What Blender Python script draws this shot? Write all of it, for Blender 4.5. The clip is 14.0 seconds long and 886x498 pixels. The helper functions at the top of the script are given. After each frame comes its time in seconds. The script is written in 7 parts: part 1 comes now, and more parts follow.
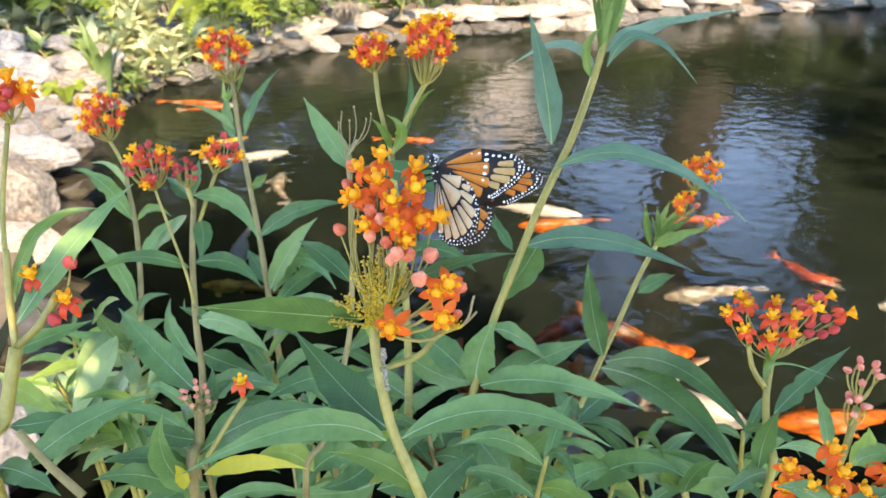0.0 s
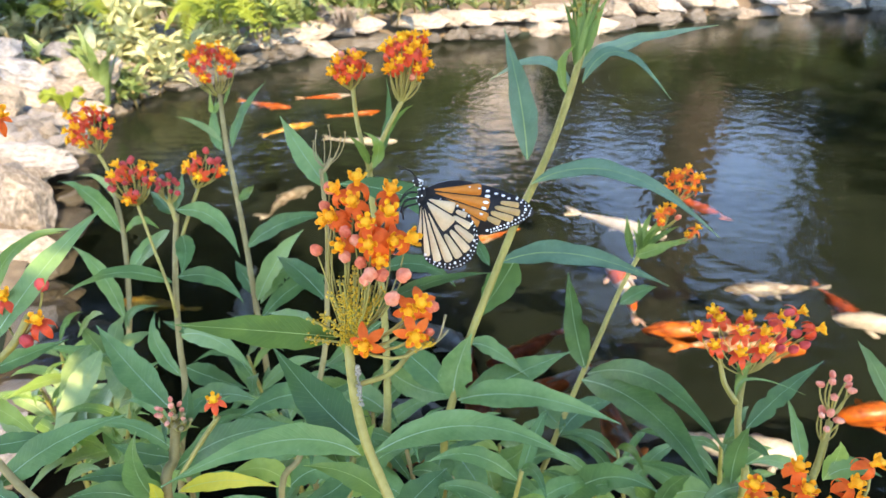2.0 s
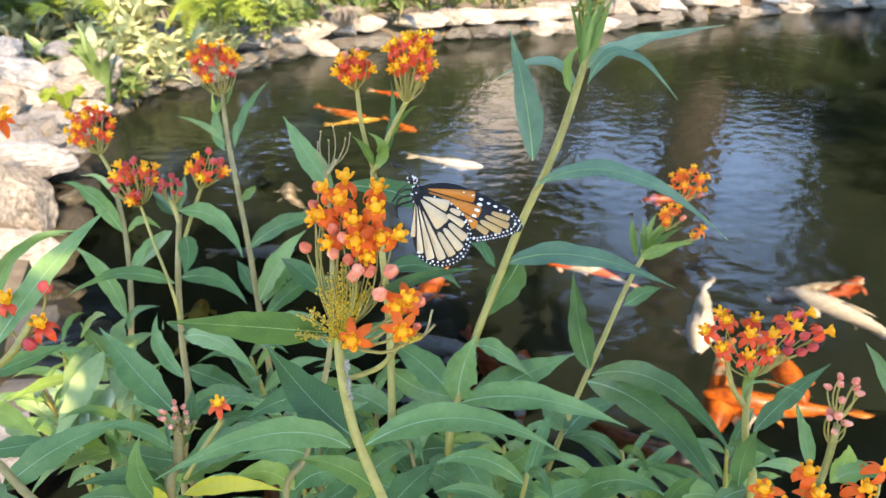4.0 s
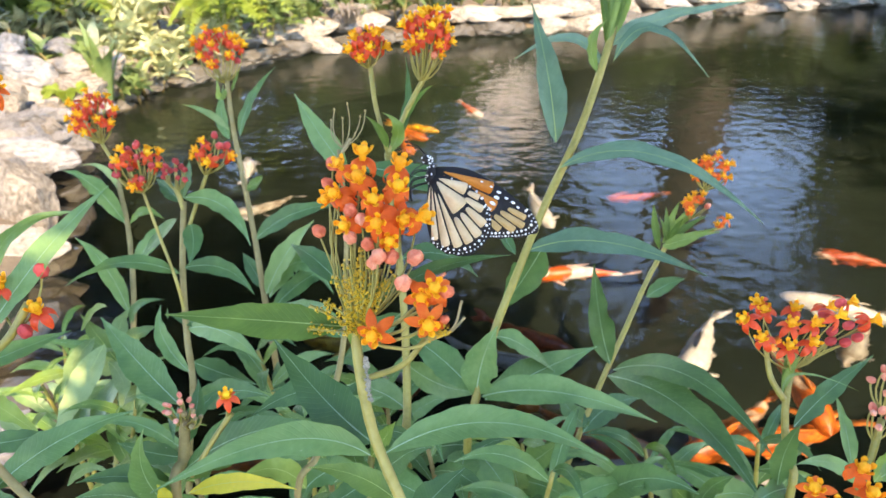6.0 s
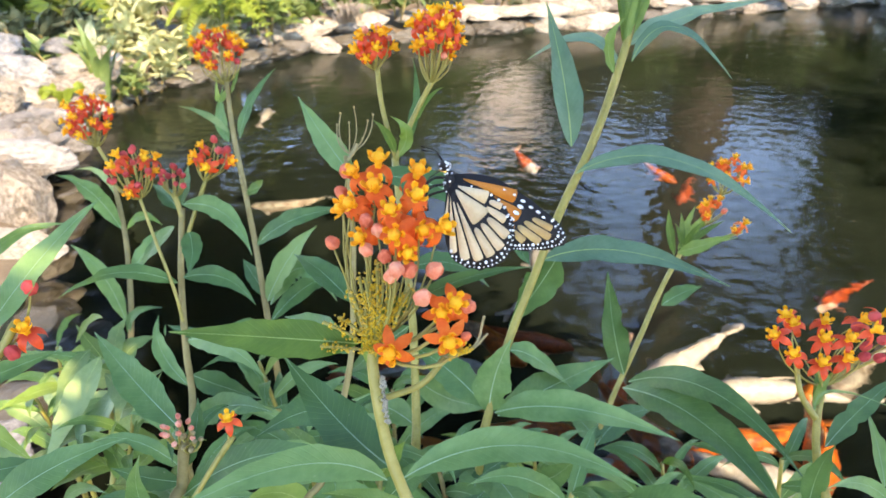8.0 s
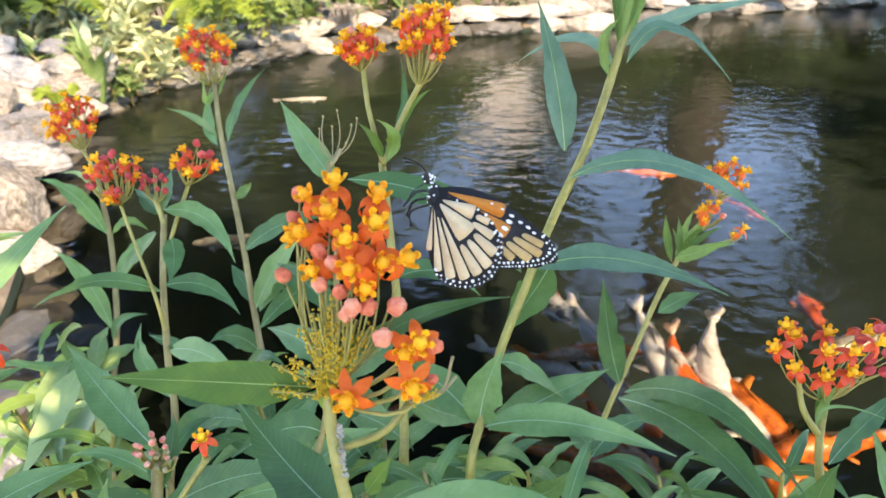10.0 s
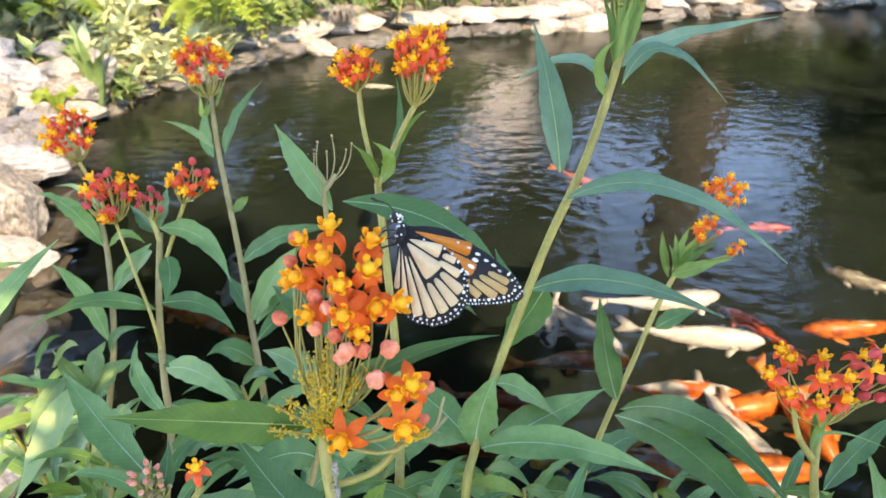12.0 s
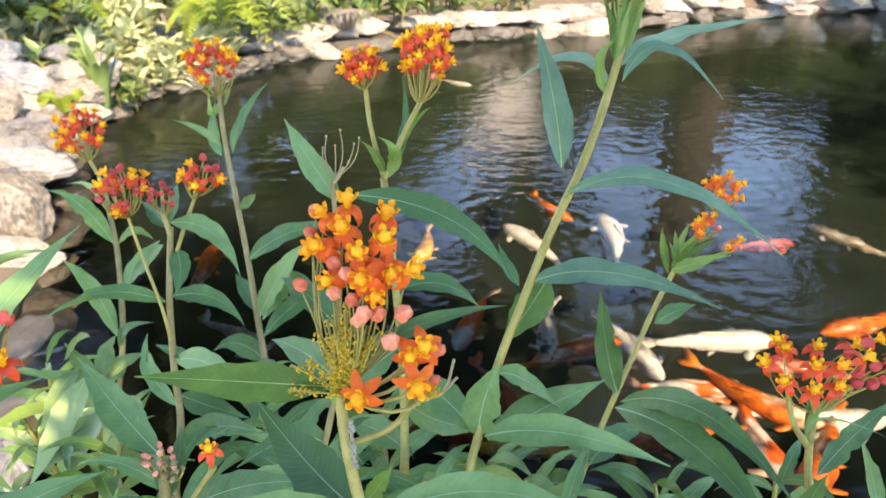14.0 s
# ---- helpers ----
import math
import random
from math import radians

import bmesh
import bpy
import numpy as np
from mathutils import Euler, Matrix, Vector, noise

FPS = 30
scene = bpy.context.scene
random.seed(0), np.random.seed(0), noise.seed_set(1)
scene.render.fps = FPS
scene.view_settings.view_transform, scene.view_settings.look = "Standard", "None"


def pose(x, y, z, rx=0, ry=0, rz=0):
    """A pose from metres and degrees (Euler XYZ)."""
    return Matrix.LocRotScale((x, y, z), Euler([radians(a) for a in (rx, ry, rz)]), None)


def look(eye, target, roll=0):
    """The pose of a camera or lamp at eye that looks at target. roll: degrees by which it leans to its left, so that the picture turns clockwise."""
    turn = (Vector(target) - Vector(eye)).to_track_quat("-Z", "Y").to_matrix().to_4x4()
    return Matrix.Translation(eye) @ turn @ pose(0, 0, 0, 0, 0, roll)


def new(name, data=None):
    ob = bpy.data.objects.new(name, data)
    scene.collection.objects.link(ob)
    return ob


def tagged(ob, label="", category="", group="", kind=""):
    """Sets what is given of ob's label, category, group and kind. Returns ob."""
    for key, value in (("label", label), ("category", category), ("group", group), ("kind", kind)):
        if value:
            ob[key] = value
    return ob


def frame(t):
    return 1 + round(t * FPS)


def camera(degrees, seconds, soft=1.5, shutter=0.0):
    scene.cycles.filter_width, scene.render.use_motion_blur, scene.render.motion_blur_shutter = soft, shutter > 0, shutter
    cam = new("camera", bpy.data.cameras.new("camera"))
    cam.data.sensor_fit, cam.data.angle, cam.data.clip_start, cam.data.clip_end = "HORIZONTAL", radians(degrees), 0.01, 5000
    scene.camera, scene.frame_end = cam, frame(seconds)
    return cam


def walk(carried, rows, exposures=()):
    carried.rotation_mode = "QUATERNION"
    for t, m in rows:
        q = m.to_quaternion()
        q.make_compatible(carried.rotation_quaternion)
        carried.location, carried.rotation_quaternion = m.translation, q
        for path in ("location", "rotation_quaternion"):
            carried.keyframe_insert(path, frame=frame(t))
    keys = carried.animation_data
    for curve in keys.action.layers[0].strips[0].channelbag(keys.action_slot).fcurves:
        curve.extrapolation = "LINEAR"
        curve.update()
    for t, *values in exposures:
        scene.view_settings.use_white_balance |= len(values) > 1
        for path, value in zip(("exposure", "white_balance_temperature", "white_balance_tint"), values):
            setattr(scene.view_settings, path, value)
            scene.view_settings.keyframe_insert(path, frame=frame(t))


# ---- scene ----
cam = camera(66.0, 14.0)
cam.data.dof.use_dof, cam.data.dof.focus_distance, cam.data.dof.aperture_fstop = True, 0.30, 23.0
PATH = [
    (0, (-0.004, 0.013, 0.988), (-0.012, 1.77, 0.033), -0.0),
    (0.5, (-0.005, 0.016, 0.992), (-0.011, 1.774, 0.039), 0.0),
    (1, (0.004, 0.013, 0.995), (-0.007, 1.772, 0.042), -0.2),
    (1.5, (0.007, 0.012, 0.996), (-0.002, 1.771, 0.045), -0.2),
    (2, (0.014, 0.014, 0.998), (0.002, 1.776, 0.05), -0.3),
    (2.5, (0.015, 0.018, 0.999), (0.009, 1.78, 0.052), -0.0),
    (3, (0.013, 0.017, 0.999), (0.006, 1.778, 0.051), -0.1),
    (5.5, (0.007, 0.026, 0.988), (-0.012, 1.785, 0.035), -0.5),
    (6, (-0.001, 0.035, 0.978), (-0.02, 1.794, 0.027), -0.4),
    (6.5, (-0.004, 0.039, 0.976), (-0.021, 1.798, 0.024), -0.4),
    (7, (-0.006, 0.047, 0.971), (-0.024, 1.807, 0.019), -0.4),
    (7.5, (-0.008, 0.052, 0.971), (-0.024, 1.811, 0.02), -0.4),
    (8, (-0.009, 0.057, 0.974), (-0.025, 1.816, 0.021), -0.5),
    (10.5, (-0.002, 0.075, 0.97), (-0.012, 1.835, 0.019), -0.5),
    (11, (-0.002, 0.076, 0.978), (-0.013, 1.835, 0.025), -0.6),
    (11.5, (-0.004, 0.081, 0.979), (-0.016, 1.839, 0.026), -0.6),
    (12, (0.0, 0.081, 0.983), (-0.01, 1.84, 0.03), -0.5),
    (12.5, (0.001, 0.082, 0.983), (-0.008, 1.841, 0.031), -0.5),
    (13, (-0.001, 0.084, 0.982), (-0.009, 1.843, 0.031), -0.5),
    (13.5, (-0.002, 0.074, 0.978), (-0.016, 1.836, 0.031), -0.6),
    (14, (-0.001, 0.067, 0.982), (-0.019, 1.831, 0.04), -0.5),
]
walk(cam, [(t, look(eye, spot, roll)) for t, eye, spot, roll in PATH], [(0.0, 3.01, 7550, 20), (14.0, 3.01, 7550, 20)])

# ---- world, sun and exposure ----
SUN_WAY = Vector((0.30, -0.72, 0.70)).normalized()      # from the place towards the sun
world = bpy.data.worlds.new("sky")
scene.world = world
world.use_nodes = True
wn = world.node_tree.nodes
sky = wn.new("ShaderNodeTexSky")
sky.sky_type = 'NISHITA'
sky.sun_disc = False
sky.dust_density, sky.ozone_density = 0.0, 4.0
sky.sun_elevation = math.asin(SUN_WAY.z)
sky.sun_rotation = math.atan2(SUN_WAY.x, SUN_WAY.y)
wn["Background"].inputs[1].default_value = 0.15
world.node_tree.links.new(sky.outputs[0], wn["Background"].inputs[0])
sun_data = bpy.data.lights.new("sun", 'SUN')
sun_data.energy, sun_data.angle, sun_data.color = 2.1, radians(0.5), (1.0, 0.85, 0.63)
sun = new("sun", sun_data)
sun.matrix_world = look((0, 0, 0), tuple(-SUN_WAY))


# ---- materials ----
def nodes_of(name):
    m = bpy.data.materials.new(name)
    m.use_nodes = True
    nt = m.node_tree
    return m, nt, nt.nodes["Principled BSDF"]


def ramp(nt, fac, stops):
    r = nt.nodes.new("ShaderNodeValToRGB")
    el = r.color_ramp.elements
    while len(el) < len(stops):
        el.new(0.5)
    for e, (p, c) in zip(el, stops):
        e.position, e.color = p, (*c, 1)
    nt.links.new(fac, r.inputs[0])
    return r.outputs[0]


def noise_tex(nt, scale, detail=4, rough=0.6, vec=None):
    n = nt.nodes.new("ShaderNodeTexNoise")
    n.inputs["Scale"].default_value, n.inputs["Detail"].default_value, n.inputs["Roughness"].default_value = scale, detail, rough
    if vec is not None:
        nt.links.new(vec, n.inputs["Vector"])
    return n.outputs[0]


def coords(nt, kind="Object"):
    return nt.nodes.new("ShaderNodeTexCoord").outputs[kind]


def mixed(nt, a, b, fac, mode='MIX'):
    m = nt.nodes.new("ShaderNodeMixRGB")
    m.blend_type = mode
    for s, v in zip(m.inputs, (fac, a, b)):
        if isinstance(v, (int, float)):
            s.default_value = v
        elif isinstance(v, tuple):
            s.default_value = (*v, 1)
        else:
            nt.links.new(v, s)
    return m.outputs[0]


def arith(nt, op, a, b=0.0):
    m = nt.nodes.new("ShaderNodeMath")
    m.operation = op
    for s, v in zip(m.inputs, (a, b)):
        if isinstance(v, (int, float)):
            s.default_value = v
        else:
            nt.links.new(v, s)
    return m.outputs[0]


def bumped(nt, bsdf, height, strength, dist):
    b = nt.nodes.new("ShaderNodeBump")
    b.inputs["Strength"].default_value, b.inputs["Distance"].default_value = strength, dist
    nt.links.new(height, b.inputs["Height"])
    nt.links.new(b.outputs[0], bsdf.inputs["Normal"])


def shifted(nt):
    """Object coordinates moved by a random step, so that repeats differ."""
    info = nt.nodes.new("ShaderNodeObjectInfo")
    add = nt.nodes.new("ShaderNodeVectorMath")
    add.operation = 'ADD'
    sc = nt.nodes.new("ShaderNodeVectorMath")
    sc.operation = 'SCALE'
    sc.inputs[0].default_value = (31.0, 17.0, 23.0)
    nt.links.new(info.outputs["Random"], sc.inputs["Scale"])
    nt.links.new(coords(nt), add.inputs[0])
    nt.links.new(sc.outputs[0], add.inputs[1])
    return add.outputs[0], info.outputs["Random"]


def plain(name, stops, scale, rough=0.6, relief=0.3, dist=0.002, thin=0.0, detail=5, gloss=0.5):
    """A surface with colour varied by noise at two scales, fine relief, and light that passes where it is thin."""
    m, nt, b = nodes_of(name)
    v, rnd = shifted(nt)
    n1, n2 = noise_tex(nt, scale, detail, 0.65, v), noise_tex(nt, scale * 6.3, 3, 0.6, v)
    f = arith(nt, 'ADD', arith(nt, 'MULTIPLY', n1, 0.7), arith(nt, 'MULTIPLY', n2, 0.3))
    f = arith(nt, 'ADD', f, arith(nt, 'MULTIPLY', arith(nt, 'SUBTRACT', rnd, 0.5), 0.18))
    c = ramp(nt, f, stops)
    nt.links.new(c, b.inputs["Base Color"])
    b.inputs["Roughness"].default_value = rough
    b.inputs["Specular IOR Level"].default_value = gloss
    bumped(nt, b, f, relief, dist)
    if thin > 0:
        see_through(nt, b, c, thin)
    return m


def see_through(nt, b, c, amount):
    tr = nt.nodes.new("ShaderNodeBsdfTranslucent")
    nt.links.new(mixed(nt, c, (1.0, 0.95, 0.45), 0.35, 'MULTIPLY'), tr.inputs[0])
    mx = nt.nodes.new("ShaderNodeMixShader")
    mx.inputs[0].default_value = amount
    nt.links.new(b.outputs[0], mx.inputs[1])
    nt.links.new(tr.outputs[0], mx.inputs[2])
    nt.links.new(mx.outputs[0], nt.nodes["Material Output"].inputs[0])


def leaf_material(name, dark, mid, light, thin=0.22, rough=0.42):
    """Milkweed leaf: side veins slanting off the midrib, mottling, a few pale specks."""
    m, nt, b = nodes_of(name)
    uv = nt.nodes.new("ShaderNodeUVMap")
    sep = nt.nodes.new("ShaderNodeSeparateXYZ")
    nt.links.new(uv.outputs[0], sep.inputs[0])
    v, rnd = shifted(nt)
    across = arith(nt, 'ABSOLUTE', arith(nt, 'SUBTRACT', sep.outputs[1], 0.5))
    wob = arith(nt, 'MULTIPLY', noise_tex(nt, 60, 2, 0.5, v), 0.05)
    along = arith(nt, 'ADD', arith(nt, 'SUBTRACT', sep.outputs[0], arith(nt, 'MULTIPLY', across, 0.22)), wob)
    wave = arith(nt, 'SINE', arith(nt, 'MULTIPLY', along, 150.0))
    vein = arith(nt, 'POWER', arith(nt, 'MAXIMUM', wave, 0.0), 14.0)
    n1, n2 = noise_tex(nt, 28, 4, 0.6, v), noise_tex(nt, 210, 3, 0.6, v)
    f = arith(nt, 'ADD', arith(nt, 'MULTIPLY', n1, 0.75), arith(nt, 'MULTIPLY', n2, 0.25))
    f = arith(nt, 'ADD', f, arith(nt, 'MULTIPLY', arith(nt, 'SUBTRACT', rnd, 0.5), 0.55))
    c = ramp(nt, f, [(0.25, dark), (0.52, mid), (0.8, light)])
    c = mixed(nt, c, light, arith(nt, 'MULTIPLY', vein, 0.13))
    speck = arith(nt, 'GREATER_THAN', noise_tex(nt, 420, 2, 0.5, v), 0.76)
    c = mixed(nt, c, (0.34, 0.36, 0.25), arith(nt, 'MULTIPLY', speck, 0.5))
    nt.links.new(c, b.inputs["Base Color"])
    b.inputs["Roughness"].default_value = rough
    b.inputs["Specular IOR Level"].default_value = 0.36
    bumped(nt, b, arith(nt, 'ADD', arith(nt, 'MULTIPLY', vein, -0.25), arith(nt, 'MULTIPLY', n2, 0.5)), 0.35, 0.0012)
    see_through(nt, b, c, thin)
    return m


LEAF = leaf_material("milkweed_leaf", (0.048, 0.118, 0.032), (0.088, 0.184, 0.050), (0.175, 0.285, 0.092))
# yellower copy of the leaf: light shining through it, mixed into the colour
LEAF_BACKLIT = leaf_material("backlit_leaf", (0.062, 0.125, 0.012), (0.11, 0.195, 0.020), (0.19, 0.28, 0.042), rough=0.6)
# bluer copy of the leaf: the sky's sheen on the tall plant, as colour
LEAF_SKYLIT = leaf_material("skylit_leaf", (0.062, 0.130, 0.068), (0.105, 0.195, 0.108), (0.19, 0.29, 0.17))
LEAF_NEW = leaf_material("young_leaf", (0.085, 0.16, 0.028), (0.145, 0.235, 0.042), (0.24, 0.34, 0.075), thin=0.3)
# paler copy of the leaf: sunlight on the left plants, put into the colour
LEAF_SUNLIT = leaf_material("sunlit_leaf", (0.10, 0.18, 0.05), (0.18, 0.27, 0.085), (0.31, 0.39, 0.15), thin=0.3)
LEAF_OLD = leaf_material("yellowing_leaf", (0.22, 0.25, 0.02), (0.38, 0.36, 0.03), (0.55, 0.45, 0.04), thin=0.3)
RIB = plain("midrib", [(0.3, (0.15, 0.27, 0.13)), (0.7, (0.30, 0.42, 0.25))], 90, 0.5)
RIB_GREEN = plain("green_midrib", [(0.3, (0.22, 0.32, 0.08)), (0.7, (0.36, 0.45, 0.14))], 90, 0.5)
STEM = plain("green_stem", [(0.25, (0.155, 0.135, 0.022)), (0.5, (0.26, 0.215, 0.040)), (0.75, (0.37, 0.30, 0.075))], 70, 0.5)
STEM_OLD = plain("woody_stem", [(0.25, (0.125, 0.088, 0.024)), (0.5, (0.205, 0.155, 0.048)), (0.75, (0.29, 0.23, 0.085))], 55, 0.65)
STALK_PALE = plain("dry_stalk", [(0.3, (0.20, 0.15, 0.06)), (0.7, (0.36, 0.29, 0.13))], 120, 0.6)
PETAL = plain("orange_petal", [(0.25, (0.70, 0.085, 0.012)), (0.55, (0.86, 0.155, 0.02)), (0.85, (0.95, 0.29, 0.05))], 160, 0.6, thin=0.35, gloss=0.25)
PETAL_RED = plain("red_petal", [(0.25, (0.56, 0.036, 0.007)), (0.55, (0.74, 0.072, 0.010)), (0.85, (0.85, 0.15, 0.025))], 160, 0.5, thin=0.25)
CROWN = plain("yellow_crown", [(0.25, (0.95, 0.36, 0.004)), (0.55, (1.0, 0.51, 0.008)), (0.85, (1.0, 0.64, 0.03))], 200, 0.7, thin=0.25)
CROWN_ORANGE = plain("orange_crown", [(0.25, (0.95, 0.33, 0.004)), (0.55, (1.0, 0.47, 0.008)), (0.85, (1.0, 0.60, 0.03))], 200, 0.7, thin=0.25)
BUD = plain("coral_bud", [(0.3, (0.66, 0.13, 0.06)), (0.5, (0.84, 0.25, 0.14)), (0.7, (0.92, 0.42, 0.26))], 260, 0.85, 0.6, thin=0.2, gloss=0.2)
BUD_RED = plain("red_bud", [(0.25, (0.30, 0.02, 0.02)), (0.55, (0.48, 0.045, 0.04)), (0.85, (0.62, 0.11, 0.08))], 140, 0.75)
BUD_PINK = plain("pink_bud", [(0.3, (0.55, 0.08, 0.05)), (0.55, (0.74, 0.28, 0.18)), (0.85, (0.85, 0.55, 0.42))], 140, 0.75)
APHID = plain("yellow_aphid", [(0.3, (0.42, 0.24, 0.0)), (0.7, (0.68, 0.42, 0.01))], 400, 0.35)
CHALK = plain("white_scale", [(0.3, (0.10, 0.085, 0.05)), (0.7, (0.42, 0.38, 0.29))], 300, 0.8)
STONE = plain("pale_stone", [(0.3, (0.07, 0.056, 0.038)), (0.42, (0.20, 0.17, 0.125)), (0.54, (0.34, 0.30, 0.235)), (0.8, (0.52, 0.47, 0.385))], 13, 0.9, 1.0, 0.02)
STONE_GREY = plain("grey_stone", [(0.28, (0.06, 0.056, 0.049)), (0.5, (0.21, 0.20, 0.18)), (0.75, (0.40, 0.38, 0.34))], 9, 0.9, 1.0, 0.02)
STONE_WET = plain("wet_mossy_stone", [(0.2, (0.03, 0.026, 0.018)), (0.5, (0.07, 0.062, 0.045)), (0.85, (0.16, 0.145, 0.11))], 9, 0.45, 0.7, 0.01)
SOIL = plain("soil", [(0.2, (0.04, 0.03, 0.018)), (0.5, (0.10, 0.075, 0.045)), (0.8, (0.19, 0.15, 0.09))], 6, 0.95, 0.8, 0.02)
MUD = plain("pond_mud", [(0.2, (0.008, 0.012, 0.008)), (0.5, (0.016, 0.022, 0.016)), (0.85, (0.028, 0.036, 0.026))], 3, 1.0, 0.5, 0.02, gloss=0.0)
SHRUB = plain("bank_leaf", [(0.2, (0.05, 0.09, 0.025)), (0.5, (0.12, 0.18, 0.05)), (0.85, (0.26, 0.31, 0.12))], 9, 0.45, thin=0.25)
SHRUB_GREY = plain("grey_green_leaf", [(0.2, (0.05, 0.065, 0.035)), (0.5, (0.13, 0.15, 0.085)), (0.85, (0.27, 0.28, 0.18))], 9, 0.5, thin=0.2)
# full sun on the bank shrubs, put into a paler leaf colour
SHRUB_SUNLIT = plain("sunlit_bank_leaf", [(0.2, (0.19, 0.23, 0.09)), (0.5, (0.40, 0.43, 0.22)), (0.85, (0.64, 0.63, 0.44))], 9, 0.5, thin=0.3)
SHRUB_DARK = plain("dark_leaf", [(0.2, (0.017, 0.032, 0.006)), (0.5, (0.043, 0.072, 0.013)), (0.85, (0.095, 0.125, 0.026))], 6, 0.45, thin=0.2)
FERN = plain("fern_leaf", [(0.2, (0.10, 0.145, 0.015)), (0.5, (0.19, 0.25, 0.03)), (0.85, (0.34, 0.39, 0.07))], 30, 0.5, thin=0.35)
BARK = plain("bark", [(0.2, (0.03, 0.022, 0.015)), (0.5, (0.085, 0.06, 0.04)), (0.85, (0.17, 0.125, 0.09))], 9, 0.9, 0.9, 0.03)
PLASTER = plain("cream_plaster", [(0.2, (0.80, 0.75, 0.68)), (0.5, (0.87, 0.83, 0.77)), (0.85, (0.91, 0.88, 0.83))], 1.5, 0.85, 0.3, 0.01)
ROOF = plain("roof_tile", [(0.2, (0.12, 0.05, 0.03)), (0.5, (0.22, 0.10, 0.06)), (0.85, (0.34, 0.17, 0.10))], 4, 0.8, 0.5, 0.01)
GLASS = plain("window_glass", [(0.3, (0.02, 0.025, 0.03)), (0.7, (0.04, 0.05, 0.055))], 2, 0.08, 0.02, 0.001)
TWIG = plain("dry_grass", [(0.2, (0.14, 0.11, 0.08)), (0.5, (0.28, 0.24, 0.19)), (0.85, (0.44, 0.40, 0.33))], 20, 0.85)
WING_BLACK = plain("black_wing", [(0.3, (0.006, 0.005, 0.005)), (0.7, (0.016, 0.013, 0.012))], 300, 0.6, gloss=0.3)
WING_CREAM = plain("cream_wing_cell", [(0.25, (0.62, 0.42, 0.22)), (0.55, (0.75, 0.55, 0.32)), (0.85, (0.82, 0.64, 0.41))], 180, 0.6, thin=0.2)
WING_TAN = plain("tan_wing_cell", [(0.25, (0.44, 0.25, 0.08)), (0.6, (0.56, 0.36, 0.14)), (0.85, (0.64, 0.45, 0.2))], 180, 0.6, thin=0.2)
WING_ORANGE = plain("orange_wing_cell", [(0.25, (0.50, 0.14, 0.01)), (0.55, (0.62, 0.20, 0.016)), (0.85, (0.70, 0.27, 0.03))], 180, 0.55, thin=0.2)
WHITE_DOT = plain("white_wing_spot", [(0.3, (0.70, 0.68, 0.64)), (0.7, (0.84, 0.82, 0.78))], 400, 0.6)


def koi_material(name, ground, patch, amount, spots=None, mottle=0.9):
    m, nt, b = nodes_of(name)
    v, rnd = shifted(nt)
    n = noise_tex(nt, 9, 2, 0.45, v)
    f = ramp(nt, n, [(amount - 0.015, (0, 0, 0)), (amount + 0.015, (1, 1, 1))])
    fine = ramp(nt, noise_tex(nt, 34, 4, 0.65, v), [(0.40, (0, 0, 0)), (0.60, (1, 1, 1))])
    c = mixed(nt, ground, patch, f)
    if spots:
        s = ramp(nt, noise_tex(nt, 20, 2, 0.5, v), [(0.60, (0, 0, 0)), (0.63, (1, 1, 1))])
        c = mixed(nt, c, spots, s)
    c = mixed(nt, c, mixed(nt, c, (0.34, 0.26, 0.20), mottle, 'MULTIPLY'), fine)
    vor = nt.nodes.new("ShaderNodeTexVoronoi")
    vor.inputs["Scale"].default_value = 95
    nt.links.new(coords(nt), vor.inputs["Vector"])
    scale_rim = ramp(nt, vor.outputs["Distance"], [(0.35, (0, 0, 0)), (0.75, (1, 1, 1))])
    c = mixed(nt, c, (0.10, 0.07, 0.05), arith(nt, 'MULTIPLY', scale_rim, 0.22))
    nt.links.new(c, b.inputs["Base Color"])
    b.inputs["Roughness"].default_value = 0.4
    bumped(nt, b, vor.outputs[0], 0.25, 0.002)
    return m


WHITE_K, ORANGE_K, RED_K, YELLOW_K = (0.61, 0.60, 0.57), (0.70, 0.165, 0.02), (0.50, 0.085, 0.02), (0.80, 0.42, 0.02)
KOI = {
    "white": koi_material("white_koi_skin", WHITE_K, (0.66, 0.65, 0.62), 0.6, mottle=0.25),
    "orange": koi_material("orange_koi_skin", ORANGE_K, (0.66, 0.48, 0.34), 0.62),
    "red": koi_material("red_koi_skin", RED_K, (0.75, 0.6, 0.5), 0.66),
    "patched": koi_material("patched_koi_skin", WHITE_K, (0.76, 0.13, 0.015), 0.5, mottle=0.4),
    "spotted": koi_material("spotted_koi_skin", WHITE_K, (0.55, 0.5, 0.45), 0.6, (0.03, 0.03, 0.035), mottle=0.3),
    "yellow": koi_material("yellow_koi_skin", YELLOW_K, (0.85, 0.55, 0.08), 0.6),
    "grey": koi_material("grey_koi_skin", (0.36, 0.35, 0.30), (0.55, 0.5, 0.42), 0.55),
}
FIN = {k: plain(k + "_koi_fin", [(0.3, tuple(x * 0.7 for x in c)), (0.7, c)], 40, 0.4, thin=0.3) for k, c in (
    ("white", (0.70, 0.66, 0.6)), ("orange", (0.78, 0.26, 0.05)), ("red", (0.66, 0.18, 0.1)), ("patched", (0.74, 0.5, 0.38)),
    ("spotted", (0.6, 0.57, 0.54)), ("yellow", (0.8, 0.5, 0.1)), ("grey", (0.4, 0.38, 0.34)))}


